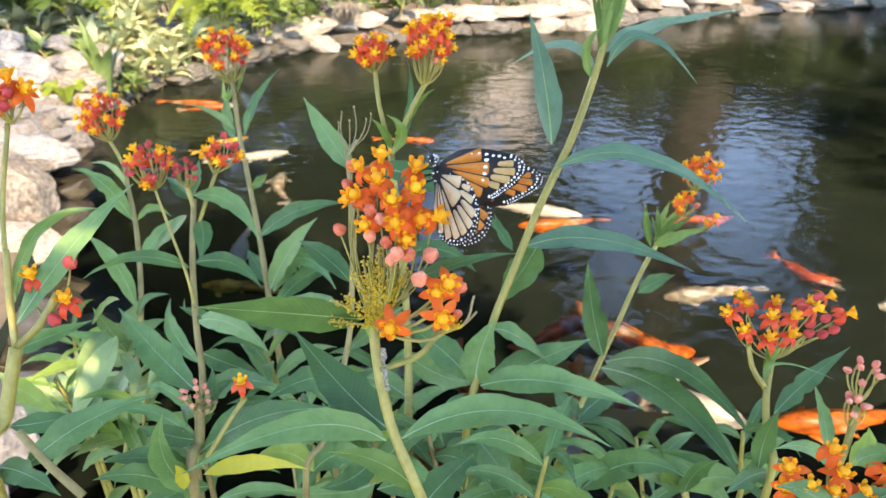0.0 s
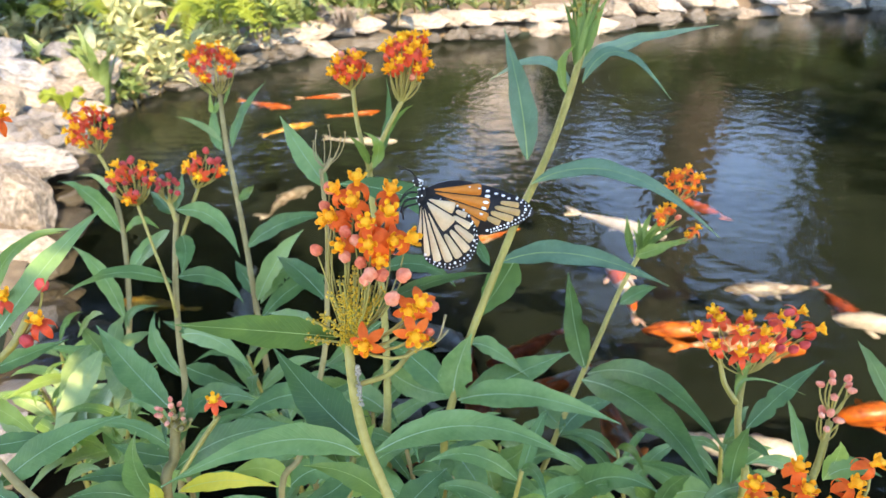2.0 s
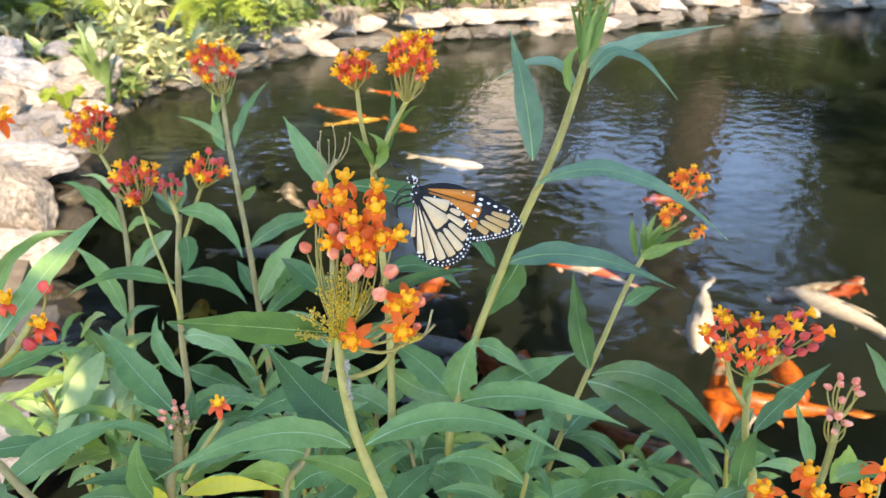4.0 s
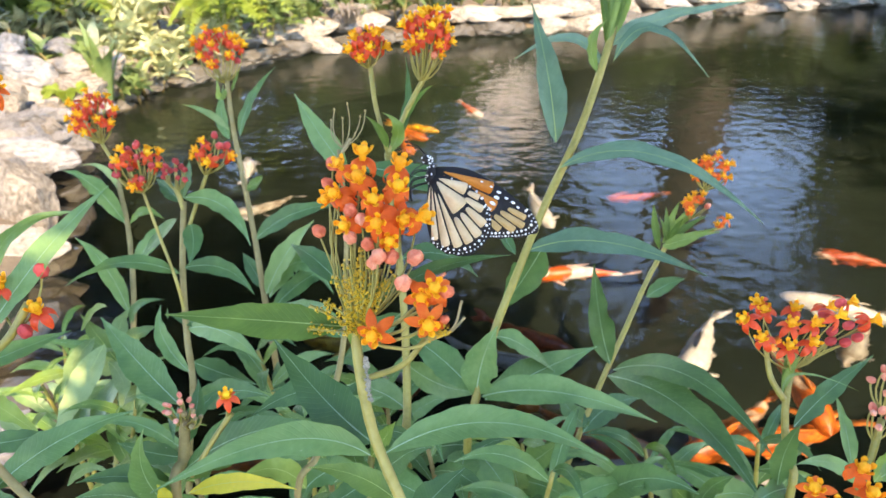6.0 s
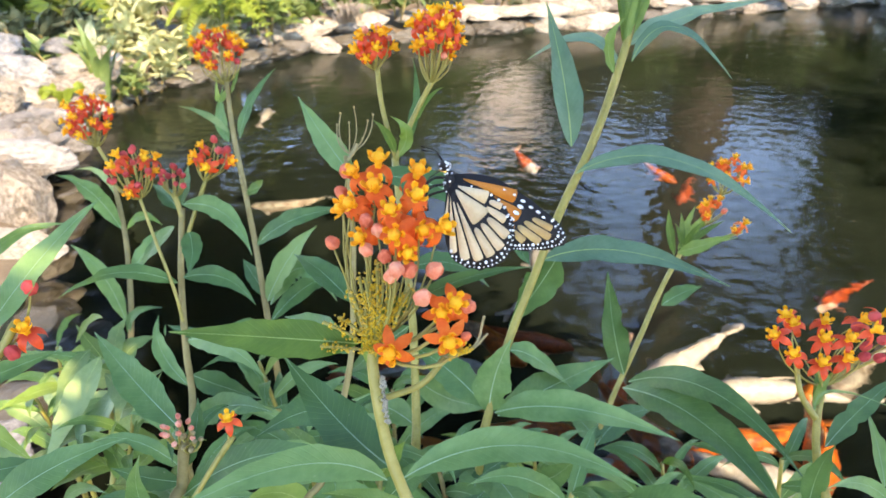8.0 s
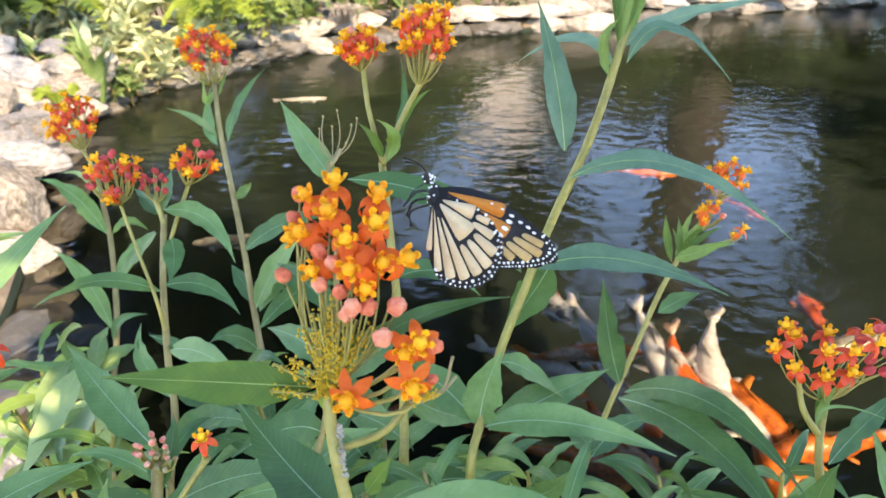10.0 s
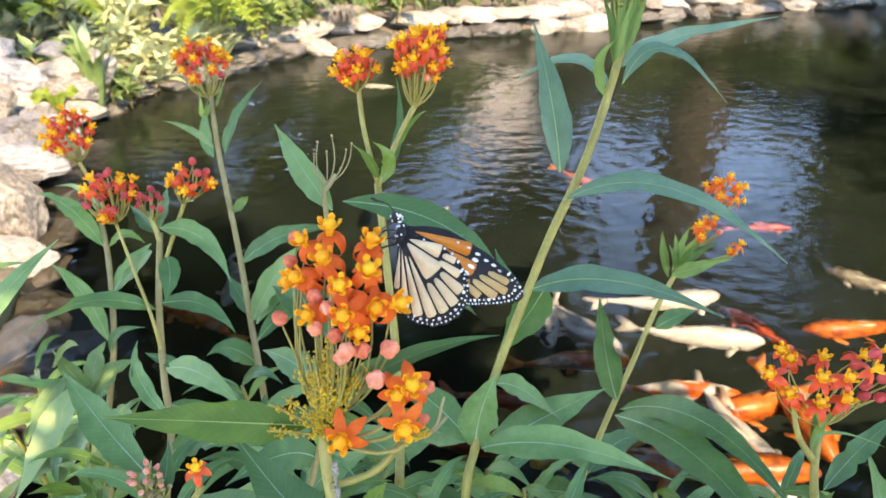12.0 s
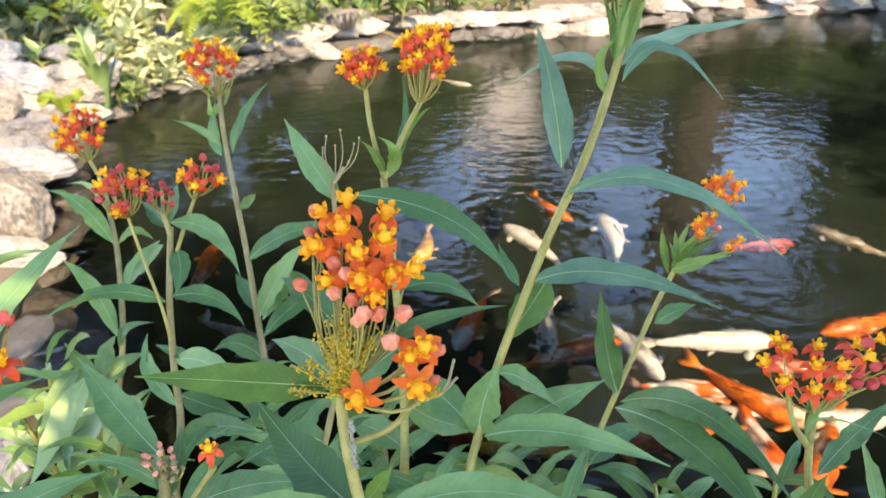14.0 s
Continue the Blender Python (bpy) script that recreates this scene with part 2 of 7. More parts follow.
def water_material():
    """Clear dark water: it mirrors by Fresnel's law and lets the rest through, tinted."""
    m, nt, b = nodes_of("pond_water")
    nt.nodes.remove(b)
    v = coords(nt)
    mp = nt.nodes.new("ShaderNodeMapping")
    mp.inputs["Scale"].default_value = (0.9, 1.1, 1.0)
    nt.links.new(v, mp.inputs[0])
    n1, n2 = noise_tex(nt, 17.0, 2, 0.45, mp.outputs[0]), noise_tex(nt, 5.0, 1, 0.4, mp.outputs[0])
    h = arith(nt, 'ADD', arith(nt, 'MULTIPLY', n1, 0.6), arith(nt, 'MULTIPLY', n2, 0.4))
    bump = nt.nodes.new("ShaderNodeBump")
    bump.inputs["Strength"].default_value, bump.inputs["Distance"].default_value = 1.0, 0.0062
    nt.links.new(h, bump.inputs["Height"])
    fr = nt.nodes.new("ShaderNodeFresnel")
    fr.inputs[0].default_value = 1.33
    nt.links.new(bump.outputs[0], fr.inputs["Normal"])
    gl = nt.nodes.new("ShaderNodeBsdfGlossy")
    gl.inputs["Roughness"].default_value = 0.004
    nt.links.new(bump.outputs[0], gl.inputs["Normal"])
    tr = nt.nodes.new("ShaderNodeBsdfRefraction")
    tr.inputs["Color"].default_value = (0.50, 0.52, 0.50, 1)
    tr.inputs["Roughness"].default_value, tr.inputs["IOR"].default_value = 0.12, 1.33
    nt.links.new(bump.outputs[0], tr.inputs["Normal"])
    mx = nt.nodes.new("ShaderNodeMixShader")
    nt.links.new(fr.outputs[0], mx.inputs[0])
    nt.links.new(tr.outputs[0], mx.inputs[1])
    nt.links.new(gl.outputs[0], mx.inputs[2])
    nt.links.new(mx.outputs[0], nt.nodes["Material Output"].inputs[0])
    return m


WATER = water_material()


# ---- building helpers ----
def mesh_of(name, bm, *mats, smooth=True):
    me = bpy.data.meshes.new(name)
    bm.normal_update()
    bm.to_mesh(me)
    bm.free()
    for m in mats:
        me.materials.append(m)
    if smooth:
        me.polygons.foreach_set("use_smooth", [True] * len(me.polygons))
    return me


def part(name, bm, material, parent, label=""):
    """Links a bmesh (or a finished mesh) as one mesh object under a thing or a part."""
    mats = material if isinstance(material, (list, tuple)) else (material,)
    me = bm if isinstance(bm, bpy.types.Mesh) else mesh_of(name, bm, *mats)
    ob = new(name, me)
    ob.parent = parent
    return tagged(ob, label)


def thing(name, at, label, category, group="", kind=""):
    ob = new(name)
    ob.empty_display_size = 0.02
    ob.location = at
    return tagged(ob, label, category, group, kind)


def bezier(a, m, b, t):
    """The parabola through a, m (half way) and b."""
    c = 2 * m - (a + b) / 2
    return (1 - t) ** 2 * a + 2 * t * (1 - t) * c + t * t * b


def spline(pts, n):
    """A smooth line through the points."""
    pts = [Vector(p) for p in pts]
    q = [2 * pts[0] - pts[1], *pts, 2 * pts[-1] - pts[-2]]
    out = []
    for i in range(1, len(q) - 2):
        for k in range(n):
            t = k / n
            a, b, c, d = q[i - 1:i + 3]
            out.append(0.5 * (2 * b + (c - a) * t + (2 * a - 5 * b + 4 * c - d) * t * t + (3 * b - a - 3 * c + d) * t ** 3))
    return out + [pts[-1]]


def tube(bm, pts, r0, r1, sides=7, knots=0.0, mat=0):
    """A tapered round stalk along the points; knots: how much it swells at every fourth ring."""
    rings = []
    side = None
    for i, p in enumerate(pts):
        t = (pts[min(i + 1, len(pts) - 1)] - pts[max(i - 1, 0)]).normalized()
        if side is None:
            side = t.orthogonal().normalized()
        side = (side - t * side.dot(t)).normalized()
        up = t.cross(side)
        r = r0 + (r1 - r0) * i / (len(pts) - 1)
        r *= 1 + (knots if i % 4 == 2 else 0)
        rings.append([bm.verts.new(p + r * (math.cos(a) * side + math.sin(a) * up)) for a in (2 * math.pi * k / sides for k in range(sides))])
    for a, b in zip(rings, rings[1:]):
        for k in range(sides):
            bm.faces.new((a[k], a[(k + 1) % sides], b[(k + 1) % sides], b[k])).material_index = mat
    bm.faces.new(rings[0][::-1]).material_index = mat
    bm.faces.new(rings[-1]).material_index = mat


def ball(bm, at, r, axis=Vector((0, 0, 1)), stretch=1.0, u=8, v=6, mat=0):
    """A small round body, longer along its axis by stretch."""
    axis = Vector(axis).normalized()
    s = axis.orthogonal().normalized()
    c = axis.cross(s)
    rows = []
    for i in range(1, v):
        th = math.pi * i / v
        rows.append([bm.verts.new(at + r * (math.sin(th) * (math.cos(f) * s + math.sin(f) * c) + stretch * math.cos(th) * axis)) for f in (2 * math.pi * k / u for k in range(u))])
    top, low = bm.verts.new(at + r * stretch * axis), bm.verts.new(at - r * stretch * axis)
    for k in range(u):
        n = (k + 1) % u
        bm.faces.new((top, rows[0][k], rows[0][n])).material_index = mat
        bm.faces.new((low, rows[-1][n], rows[-1][k])).material_index = mat
        for a, b in zip(rows, rows[1:]):
            bm.faces.new((a[k], b[k], b[n], a[n])).material_index = mat


def blade(bm, a, m, b, w, face, n=12, fold=0.16, wave=0.05, mat=0, rib_mat=None, peak=0.72, seed=0.0, bites=()):
    """A lance-shaped leaf from a over m to b, folded along its midrib, with wavy margins.
    bites: where insects have eaten at the margin: how far along, which side, how deep."""
    a, m, b, face = Vector(a), Vector(m), Vector(b), Vector(face)
    uv = bm.loops.layers.uv.verify()
    rows, rib = [], []
    steps = (-1, -0.55, 0, 0.55, 1)
    for i in range(n + 1):
        t = i / n
        p = bezier(a, m, b, t)
        tan = (bezier(a, m, b, min(1, t + 0.02)) - bezier(a, m, b, max(0, t - 0.02))).normalized()
        nrm = (face - tan * face.dot(tan)).normalized()
        side = tan.cross(nrm)
        h = w / 2 * max(0.035, math.sin(math.pi * min(1, t) ** peak) ** 1.15 if 0 < t < 1 else 0.0)
        row = []
        bite_here = [0.0, 0.0]
        for at, where, deep in bites:
            if abs(t - at) < 0.9 / n:
                bite_here[where] = deep
        for s in steps:
            h_s = h * (1 + 0.05 * math.sin(23 * t + 5 * s + seed) + 0.04 * math.sin(41 * t + 2 * seed)) * (1 - bite_here[s > 0] * (abs(s) == 1))
            lift = abs(s) * fold * h + wave * w * abs(s) * math.sin(9 * t * 2 + 3 * s + seed) * math.sin(math.pi * t)
            row.append((bm.verts.new(p + side * s * h_s + nrm * lift), (t, 0.5 + s / 2)))
        rows.append(row)
        k = max(0.25, 1 - t) * min(w * 0.017, 0.0008)
        rib.append([bm.verts.new(p + side * s * k + nrm * (0.0004 + (0.6 * k if s == 0 else 0))) for s in (-1, 0, 1)])
    for r, q in zip(rows, rows[1:]):
        for k in range(4):
            c = (r[k], r[k + 1], q[k + 1], q[k])
            f = bm.faces.new([x[0] for x in c])
            f.material_index = mat
            for lp, x in zip(f.loops, c):
                lp[uv].uv = x[1]
    if rib_mat is not None:
        for r, q in zip(rib, rib[1:]):
            for k in range(2):
                bm.faces.new((r[k], r[k + 1], q[k + 1], q[k])).material_index = rib_mat


# ---- milkweed ----
FACE = (0.0, -0.62, 0.78)


def leaf(plant, a, m, b, w, mat=None, face=FACE):
    o = plant.location
    bm = bmesh.new()
    bites = [(random.uniform(0.25, 0.8), random.randrange(2), random.uniform(0.12, 0.4)) for _ in range(random.choice((0, 0, 0, 1, 2)))]
    sag = Vector((random.uniform(-0.1, 0.1), random.uniform(-0.1, 0.1), 0))
    blade(bm, Vector(a) - o, Vector(m) - o, Vector(b) - o, w * 0.92, Vector(face) + sag * 2, n=18, fold=random.uniform(0.1, 0.34), wave=random.uniform(0.03, 0.075), rib_mat=1, seed=random.uniform(0, 6), bites=bites)
    mat = mat or LEAF
    labels = {LEAF_OLD.name: "yellowing leaf", LEAF_SUNLIT.name: "leaf coloured pale for sunlight"}
    return part("leaf", bm, (mat, RIB if mat is LEAF else RIB_GREEN), plant, labels.get(mat.name, ""))


def stem(plant, pts, r0, r1, mat=None):
    bm = bmesh.new()
    tube(bm, spline([Vector(p) - plant.location for p in pts], 6), r0 * 1.2, r1 * 1.2, 8, 0.05)
    return part("stem", bm, mat or STEM, plant)


def scoop(bm, pts, side, w0, w1):
    """A hood of the crown: a curled strip that widens and ends in a blunt tip."""
    rows = []
    mid = Vector((0, 0, pts[0].z))
    for i, p in enumerate(pts):
        t = i / (len(pts) - 1)
        w = (w0 + (w1 - w0) * t) * (0.35 if i == len(pts) - 1 else 1)
        out = Vector((p.x, p.y, 0)).normalized()
        rows.append([bm.verts.new(p + side * s * w - out * abs(s) * w * 0.5 + out * 0.0004 * (k)) for k in (0, 1) for s in (-1, -0.5, 0, 0.5, 1)])
    for r, q in zip(rows, rows[1:]):
        for j in range(4):
            bm.faces.new((r[j], r[j + 1], q[j + 1], q[j])).material_index = 1
            bm.faces.new((r[5 + j], q[5 + j], q[6 + j], r[6 + j])).material_index = 1
        bm.faces.new((r[0], q[0], q[5], r[5])).material_index = 1
        bm.faces.new((r[4], r[9], q[9], q[4])).material_index = 1
    for j in range(4):
        bm.faces.new((rows[-1][j], rows[-1][j + 1], rows[-1][6 + j], rows[-1][5 + j])).material_index = 1


def flower_mesh(name, petal, reflex, k_petal=1.0, k_crown=1.0, crown=None):
    """A milkweed flower along +z: five bent-back petals, a short column and a crown of five hoods with horns."""
    bm = bmesh.new()
    for k in range(5):
        turn = Matrix.Rotation(2 * math.pi * k / 5, 4, 'Z')
        rows = []
        for i in range(6):
            t = i / 5
            ang = reflex * t ** 1.3
            x = 0.0014 + 0.0092 * t * math.cos(ang * 0.75)
            z = -0.0092 * t * math.sin(ang * 0.9)
            h = 0.0024 * math.sin(math.pi * (0.13 + 0.85 * t) ** 0.9) + 0.0002
            rows.append([bm.verts.new(turn @ Vector((x, s * h, z - abs(s) * 0.0006))) for s in (-1, 0, 1)])
        for r, q in zip(rows, rows[1:]):
            for j in range(2):
                bm.faces.new((r[j], q[j], q[j + 1], r[j + 1]))
    for v in bm.verts:
        v.co *= k_petal
    old = set(bm.verts)
    tube(bm, [Vector((0, 0, -0.001)), Vector((0, 0, 0.0015)), Vector((0, 0, 0.0032))], 0.0014, 0.0018, 8, mat=1)
    for k in range(5):
        turn = Matrix.Rotation(2 * math.pi * (k + 0.5) / 5, 4, 'Z')
        pts = [turn @ Vector(p) for p in ((0.0010, 0, 0.0022), (0.0029, 0, 0.0034), (0.0040, 0, 0.0047), (0.0045, 0, 0.0060))]
        scoop(bm, spline(pts, 2), turn @ Vector((0, 1, 0)), 0.0008, 0.0016)
        horn = [turn @ Vector(p) for p in ((0.0028, 0, 0.0037), (0.0020, 0, 0.0056), (0.0007, 0, 0.0062))]
        tube(bm, horn, 0.0005, 0.0003, 5, mat=1)
    ball(bm, Vector((0, 0, 0.0040)), 0.0026, u=10, v=6, mat=1)
    for v in bm.verts:
        if v not in old:
            v.co *= k_crown
    return mesh_of(name, bm, petal, crown or CROWN)


def bud_mesh(name, mat, r, stretch):
    bm = bmesh.new()
    ball(bm, Vector((0, 0, 0)), r, stretch=stretch, u=20, v=8)
    for v in bm.verts:
        a = math.atan2(v.co.y, v.co.x)
        k = (1 + 0.13 * math.cos(5 * a)) * (1 - 0.12 * v.co.z / (r * stretch))
        v.co.x, v.co.y = v.co.x * k, v.co.y * k
    return mesh_of(name, bm, mat)


FLOWERS = {"gold": [flower_mesh("flower_gold", PETAL, a, 1.0, 1.15) for a in (1.1, 1.6)],
           "orange": [flower_mesh("flower_orange", PETAL, a, 0.80, 0.86, CROWN_ORANGE) for a in (0.6, 1.7)],
           "red": [flower_mesh("flower_red", PETAL_RED, a, 0.86, 0.94) for a in (1.0, 1.4, 1.8)]}
BUDS = {"coral": bud_mesh("bud_coral", BUD, 0.0023, 1.22), "red": bud_mesh("bud_red", BUD_RED, 0.0027, 1.3), "pink": bud_mesh("bud_pink", BUD_PINK, 0.0024, 1.5),
        "green": bud_mesh("bud_green", STEM, 0.0024, 1.6), "dry": bud_mesh("bud_dry", STALK_PALE, 0.002, 1.4)}


def aim(axis, roll):
    return Vector(axis).to_track_quat('Z', 'Y').to_matrix().to_4x4() @ Matrix.Rotation(roll, 4, 'Z')


def umbel(plant, root, label="", stalk=None):
    """An empty flower head at the end of its stalk: blooms are added to it."""
    ob = part("umbel", bpy.data.meshes.new("umbel"), STEM, plant, label)
    ob.location = Vector(root) - plant.location
    ob.data.materials.append(stalk or STEM)
    ob["stalks"] = []
    return ob


def bloom(head, at, axis, what, size=1.0):
    """A flower or bud of the head, at a place of the world, with its axis; what: a mesh."""
    o = head.location + head.parent.location
    ob = new("bud" if what.name.startswith("bud") else "flower", what)
    ob.parent = head
    ob.matrix_local = Matrix.Translation(Vector(at) - o) @ aim(axis, random.uniform(0, 6.28)) @ Matrix.Scale(size, 4)
    return ob


def finish_umbel(head, r=0.0006):
    """Grows one thin stalk from the head's root to each of its blooms."""
    bm = bmesh.new()
    for ob in head.children:
        p = ob.location
        ax = ob.matrix_local.to_3x3() @ Vector((0, 0, 1))
        end = p - ax.normalized() * 0.001
        mid = end * 0.5 + Vector((-0.22 * end.y, 0.22 * end.x, 0)) * math.sin(97 * end.x / 0.01) + Vector((0, 0, -0.10 * end.length)) + Vector((end.x, end.y, 0)) * 0.12
        tube(bm, [bezier(Vector(), mid, end, k / 5) for k in range(6)], r * 1.2, r, 5)
    old = head.data
    head.data = mesh_of("umbel", bm, *old.materials)
    bpy.data.meshes.remove(old)
    del head["stalks"]


def dome(plant, root, centre, radius, n, nbud, colour, bud, seed, label="", size=1.0, up=(0, -0.25, 0.97), squash=1.05):
    """A round head: n open flowers above, nbud buds lower down or at the top, spread over a dome round the centre."""
    rng = random.Random(seed)
    head = umbel(plant, root, label)
    up, c = Vector(up).normalized(), Vector(centre)
    s = up.orthogonal().normalized()
    f = up.cross(s)
    for i in range(n + nbud):
        t = (i + 0.5) / (n + nbud)
        th = math.acos(1 - 1.15 * t)
        ph = i * 2.39996 + rng.uniform(-0.3, 0.3)
        d = up * math.cos(th) * squash + (s * math.cos(ph) + f * math.sin(ph)) * math.sin(th)
        is_bud = rng.random() < nbud / (n + nbud)
        ax = d + 0.35 * up + Vector((0, -0.25, 0))
        if is_bud:
            bloom(head, c + d * radius * rng.uniform(0.85, 1.15), ax, BUDS[bud], size * rng.uniform(0.8, 1.15))
        else:
            bloom(head, c + d * radius * rng.uniform(0.72, 1.12), ax + Vector((rng.gauss(0, 0.25), rng.gauss(0, 0.25), 0.15)), rng.choice(FLOWERS[colour]), size * rng.uniform(0.85, 1.12))
    finish_umbel(head)
    return head


def aphids(plant, spots, n, seed):
    """Tiny yellow aphids crowded along thin stalks; the spots are taken in pairs, end to end of a stalk."""
    rng = random.Random(seed)
    bm, sb = bmesh.new(), bmesh.new()
    ends = [(Vector(a) - plant.location, Vector(b) - plant.location) for a, b in zip(spots[::2], spots[1::2])]
    for a, b in ends:
        tube(sb, [a, a.lerp(b, 0.5) + Vector((0.0006, 0, 0)), b], 0.0006, 0.0004, 5)
        for i in range(n // len(ends)):
            p = a.lerp(b, rng.random()) + Vector((rng.gauss(0, 0.0008), rng.gauss(0, 0.0008), rng.gauss(0, 0.0008)))
            ball(bm, p, rng.uniform(0.00028, 0.00052), (rng.gauss(0, 1), rng.gauss(0, 1), rng.gauss(0, 1) + 0.1), 1.4, 5, 4)
    part("stalk", sb, STEM, plant)
    return tagged(part("aphid_swarm", bm, APHID, plant, "swarm of tiny yellow aphids"), kind="stuff")


def scales(plant, a, b):
    """A white crust of scale insects along the stem."""
    rng = random.Random(9)
    bm = bmesh.new()
    a, b = Vector(a) - plant.location, Vector(b) - plant.location
    for i in range(60):
        p = a.lerp(b, rng.random()) + Vector((rng.gauss(0, 0.0004), rng.gauss(0, 0.0004), 0))
        ball(bm, p, rng.uniform(0.0003, 0.0007), (rng.gauss(0, 1), rng.gauss(0, 1), 1), 1.3, 5, 4)
    return tagged(part("scale_crust", bm, CHALK, plant, "white crust of scale insects"), kind="stuff")


# ---- the pond, its bank and the ground ----
SHORE = [(-0.95, 0.62), (-1.02, 1.25), (-1.22, 1.85), (-1.50, 2.45), (-1.78, 3.10), (-1.62, 3.60), (-1.28, 4.03), (-1.0, 4.40), (-0.34, 4.88),
         (0.80, 5.22), (2.4, 5.92), (3.9, 6.35), (6.2, 6.6), (7.4, 4.6), (6.8, 2.2), (4.6, 0.9), (2.0, 0.74), (0.7, 0.70), (-0.3, 0.62)]
HUB = Vector((1.5, 2.8, 0))


def shore_line(n=5):
    return [p for p in spline([(x, y, 0) for x, y in SHORE + SHORE[:1]], n)][:-1]


def build_ground():
    line = shore_line(6)
    bm = bmesh.new()
    rings = []
    for off, z in ((-0.25, -0.98), (-0.05, -0.30), (0.03, 0.03), (0.12, 0.06), (0.45, 0.09), (1.1, 0.15), (2.5, 0.24), (6.0, 0.28), (20.0, 0.28), (90.0, 0.2), (900.0, 0.0)):
        ring = []
        for p in line:
            d = (p - HUB).normalized()
            q = p + d * off
            bump = 0.05 * noise.noise(q * 1.7) + 0.03 * noise.noise(q * 5.1) if -0.1 < off < 30 else 0
            ring.append(bm.verts.new((q.x, q.y, z + bump * (0.4 if off < 0.2 else 1))))
        rings.append(ring)
    for i, (a, b) in enumerate(zip(rings, rings[1:])):
        for k in range(len(a)):
            n = (k + 1) % len(a)
            bm.faces.new((a[k], a[n], b[n], b[k])).material_index = 1 if i < 2 else 0
    g = new("ground", mesh_of("ground", bm, SOIL, MUD))
    tagged(g, "brown garden soil round the pond", "ground", kind="structure")
    bm = bmesh.new()
    bmesh.ops.create_grid(bm, x_segments=40, y_segments=30, size=1)
    for v in bm.verts:
        v.co = Vector((2.6 + v.co.x * 6, 3.4 + v.co.y * 4, -0.95 + 0.08 * noise.noise(Vector((v.co.x * 9, v.co.y * 7, 3)))))
    tagged(new("pond_floor", mesh_of("pond_floor", bm, MUD)), "dark muddy bottom of the pond", "pond floor", kind="structure")
    # the sheet of water reaches under the bank on all sides
    bm = bmesh.new()
    line = [p + (p - HUB).normalized() * 0.10 for p in shore_line(4)]
    bm.faces.new([bm.verts.new((p.x, p.y, 0)) for p in reversed(line)])
    bmesh.ops.triangulate(bm, faces=bm.faces[:])
    w = new("water", mesh_of("water", bm, WATER, smooth=False))
    w.visible_shadow = False
    tagged(w, "dark rippled pond water mirroring trees and blue sky", "water", kind="structure")
    return w


def stone_mesh(name, seed, mat, boxy):
    """A broken, flat-faced block with worn arrises, about one unit across."""
    rng = random.Random(seed)
    bm = bmesh.new()
    bmesh.ops.create_icosphere(bm, subdivisions=4, radius=1)
    off = Vector((rng.uniform(-50, 50), rng.uniform(-50, 50), 0))
    cuts = [(Vector((rng.gauss(0, 1), rng.gauss(0, 1), rng.gauss(0, 0.8))).normalized(), rng.uniform(0.45, 0.78)) for _ in range(16)]
    for v in bm.verts:
        p = v.co.copy()
        k = max(abs(p.x), abs(p.y), abs(p.z))
        p = p.lerp(p / k * 0.8, boxy)
        for nrm, d in cuts:
            h = p.dot(nrm)
            if h > d:
                p -= nrm * (h - d)
        p += v.normal * (0.10 * noise.noise(p * 1.6 + off) + 0.075 * noise.noise(Vector((p.x * 3.5, p.y * 3.5, p.z * 6)) + off) + 0.05 * abs(noise.noise(p * 9 + off)))
        v.co = p * 0.5 / 0.72
    return mesh_of(name, bm, mat, smooth=False)


STONES = [stone_mesh("stone", 11 + i, STONE, 0.75) for i in range(5)]
STONES_GREY = [stone_mesh("grey_stone", 31 + i, STONE_GREY, 0.6) for i in range(4)]
STONES_WET = [stone_mesh("wet_stone", 51 + i, STONE_WET, 0.55) for i in range(3)]


def lay(wall, meshes, at, size, turn, rng):
    ob = new("stone", rng.choice(meshes))
    ob.parent = wall
    ob.matrix_local = pose(*at, rng.uniform(-7, 7), rng.uniform(-7, 7), turn + rng.uniform(-9, 9)) @ Matrix.Diagonal((*size, 1))
    return ob


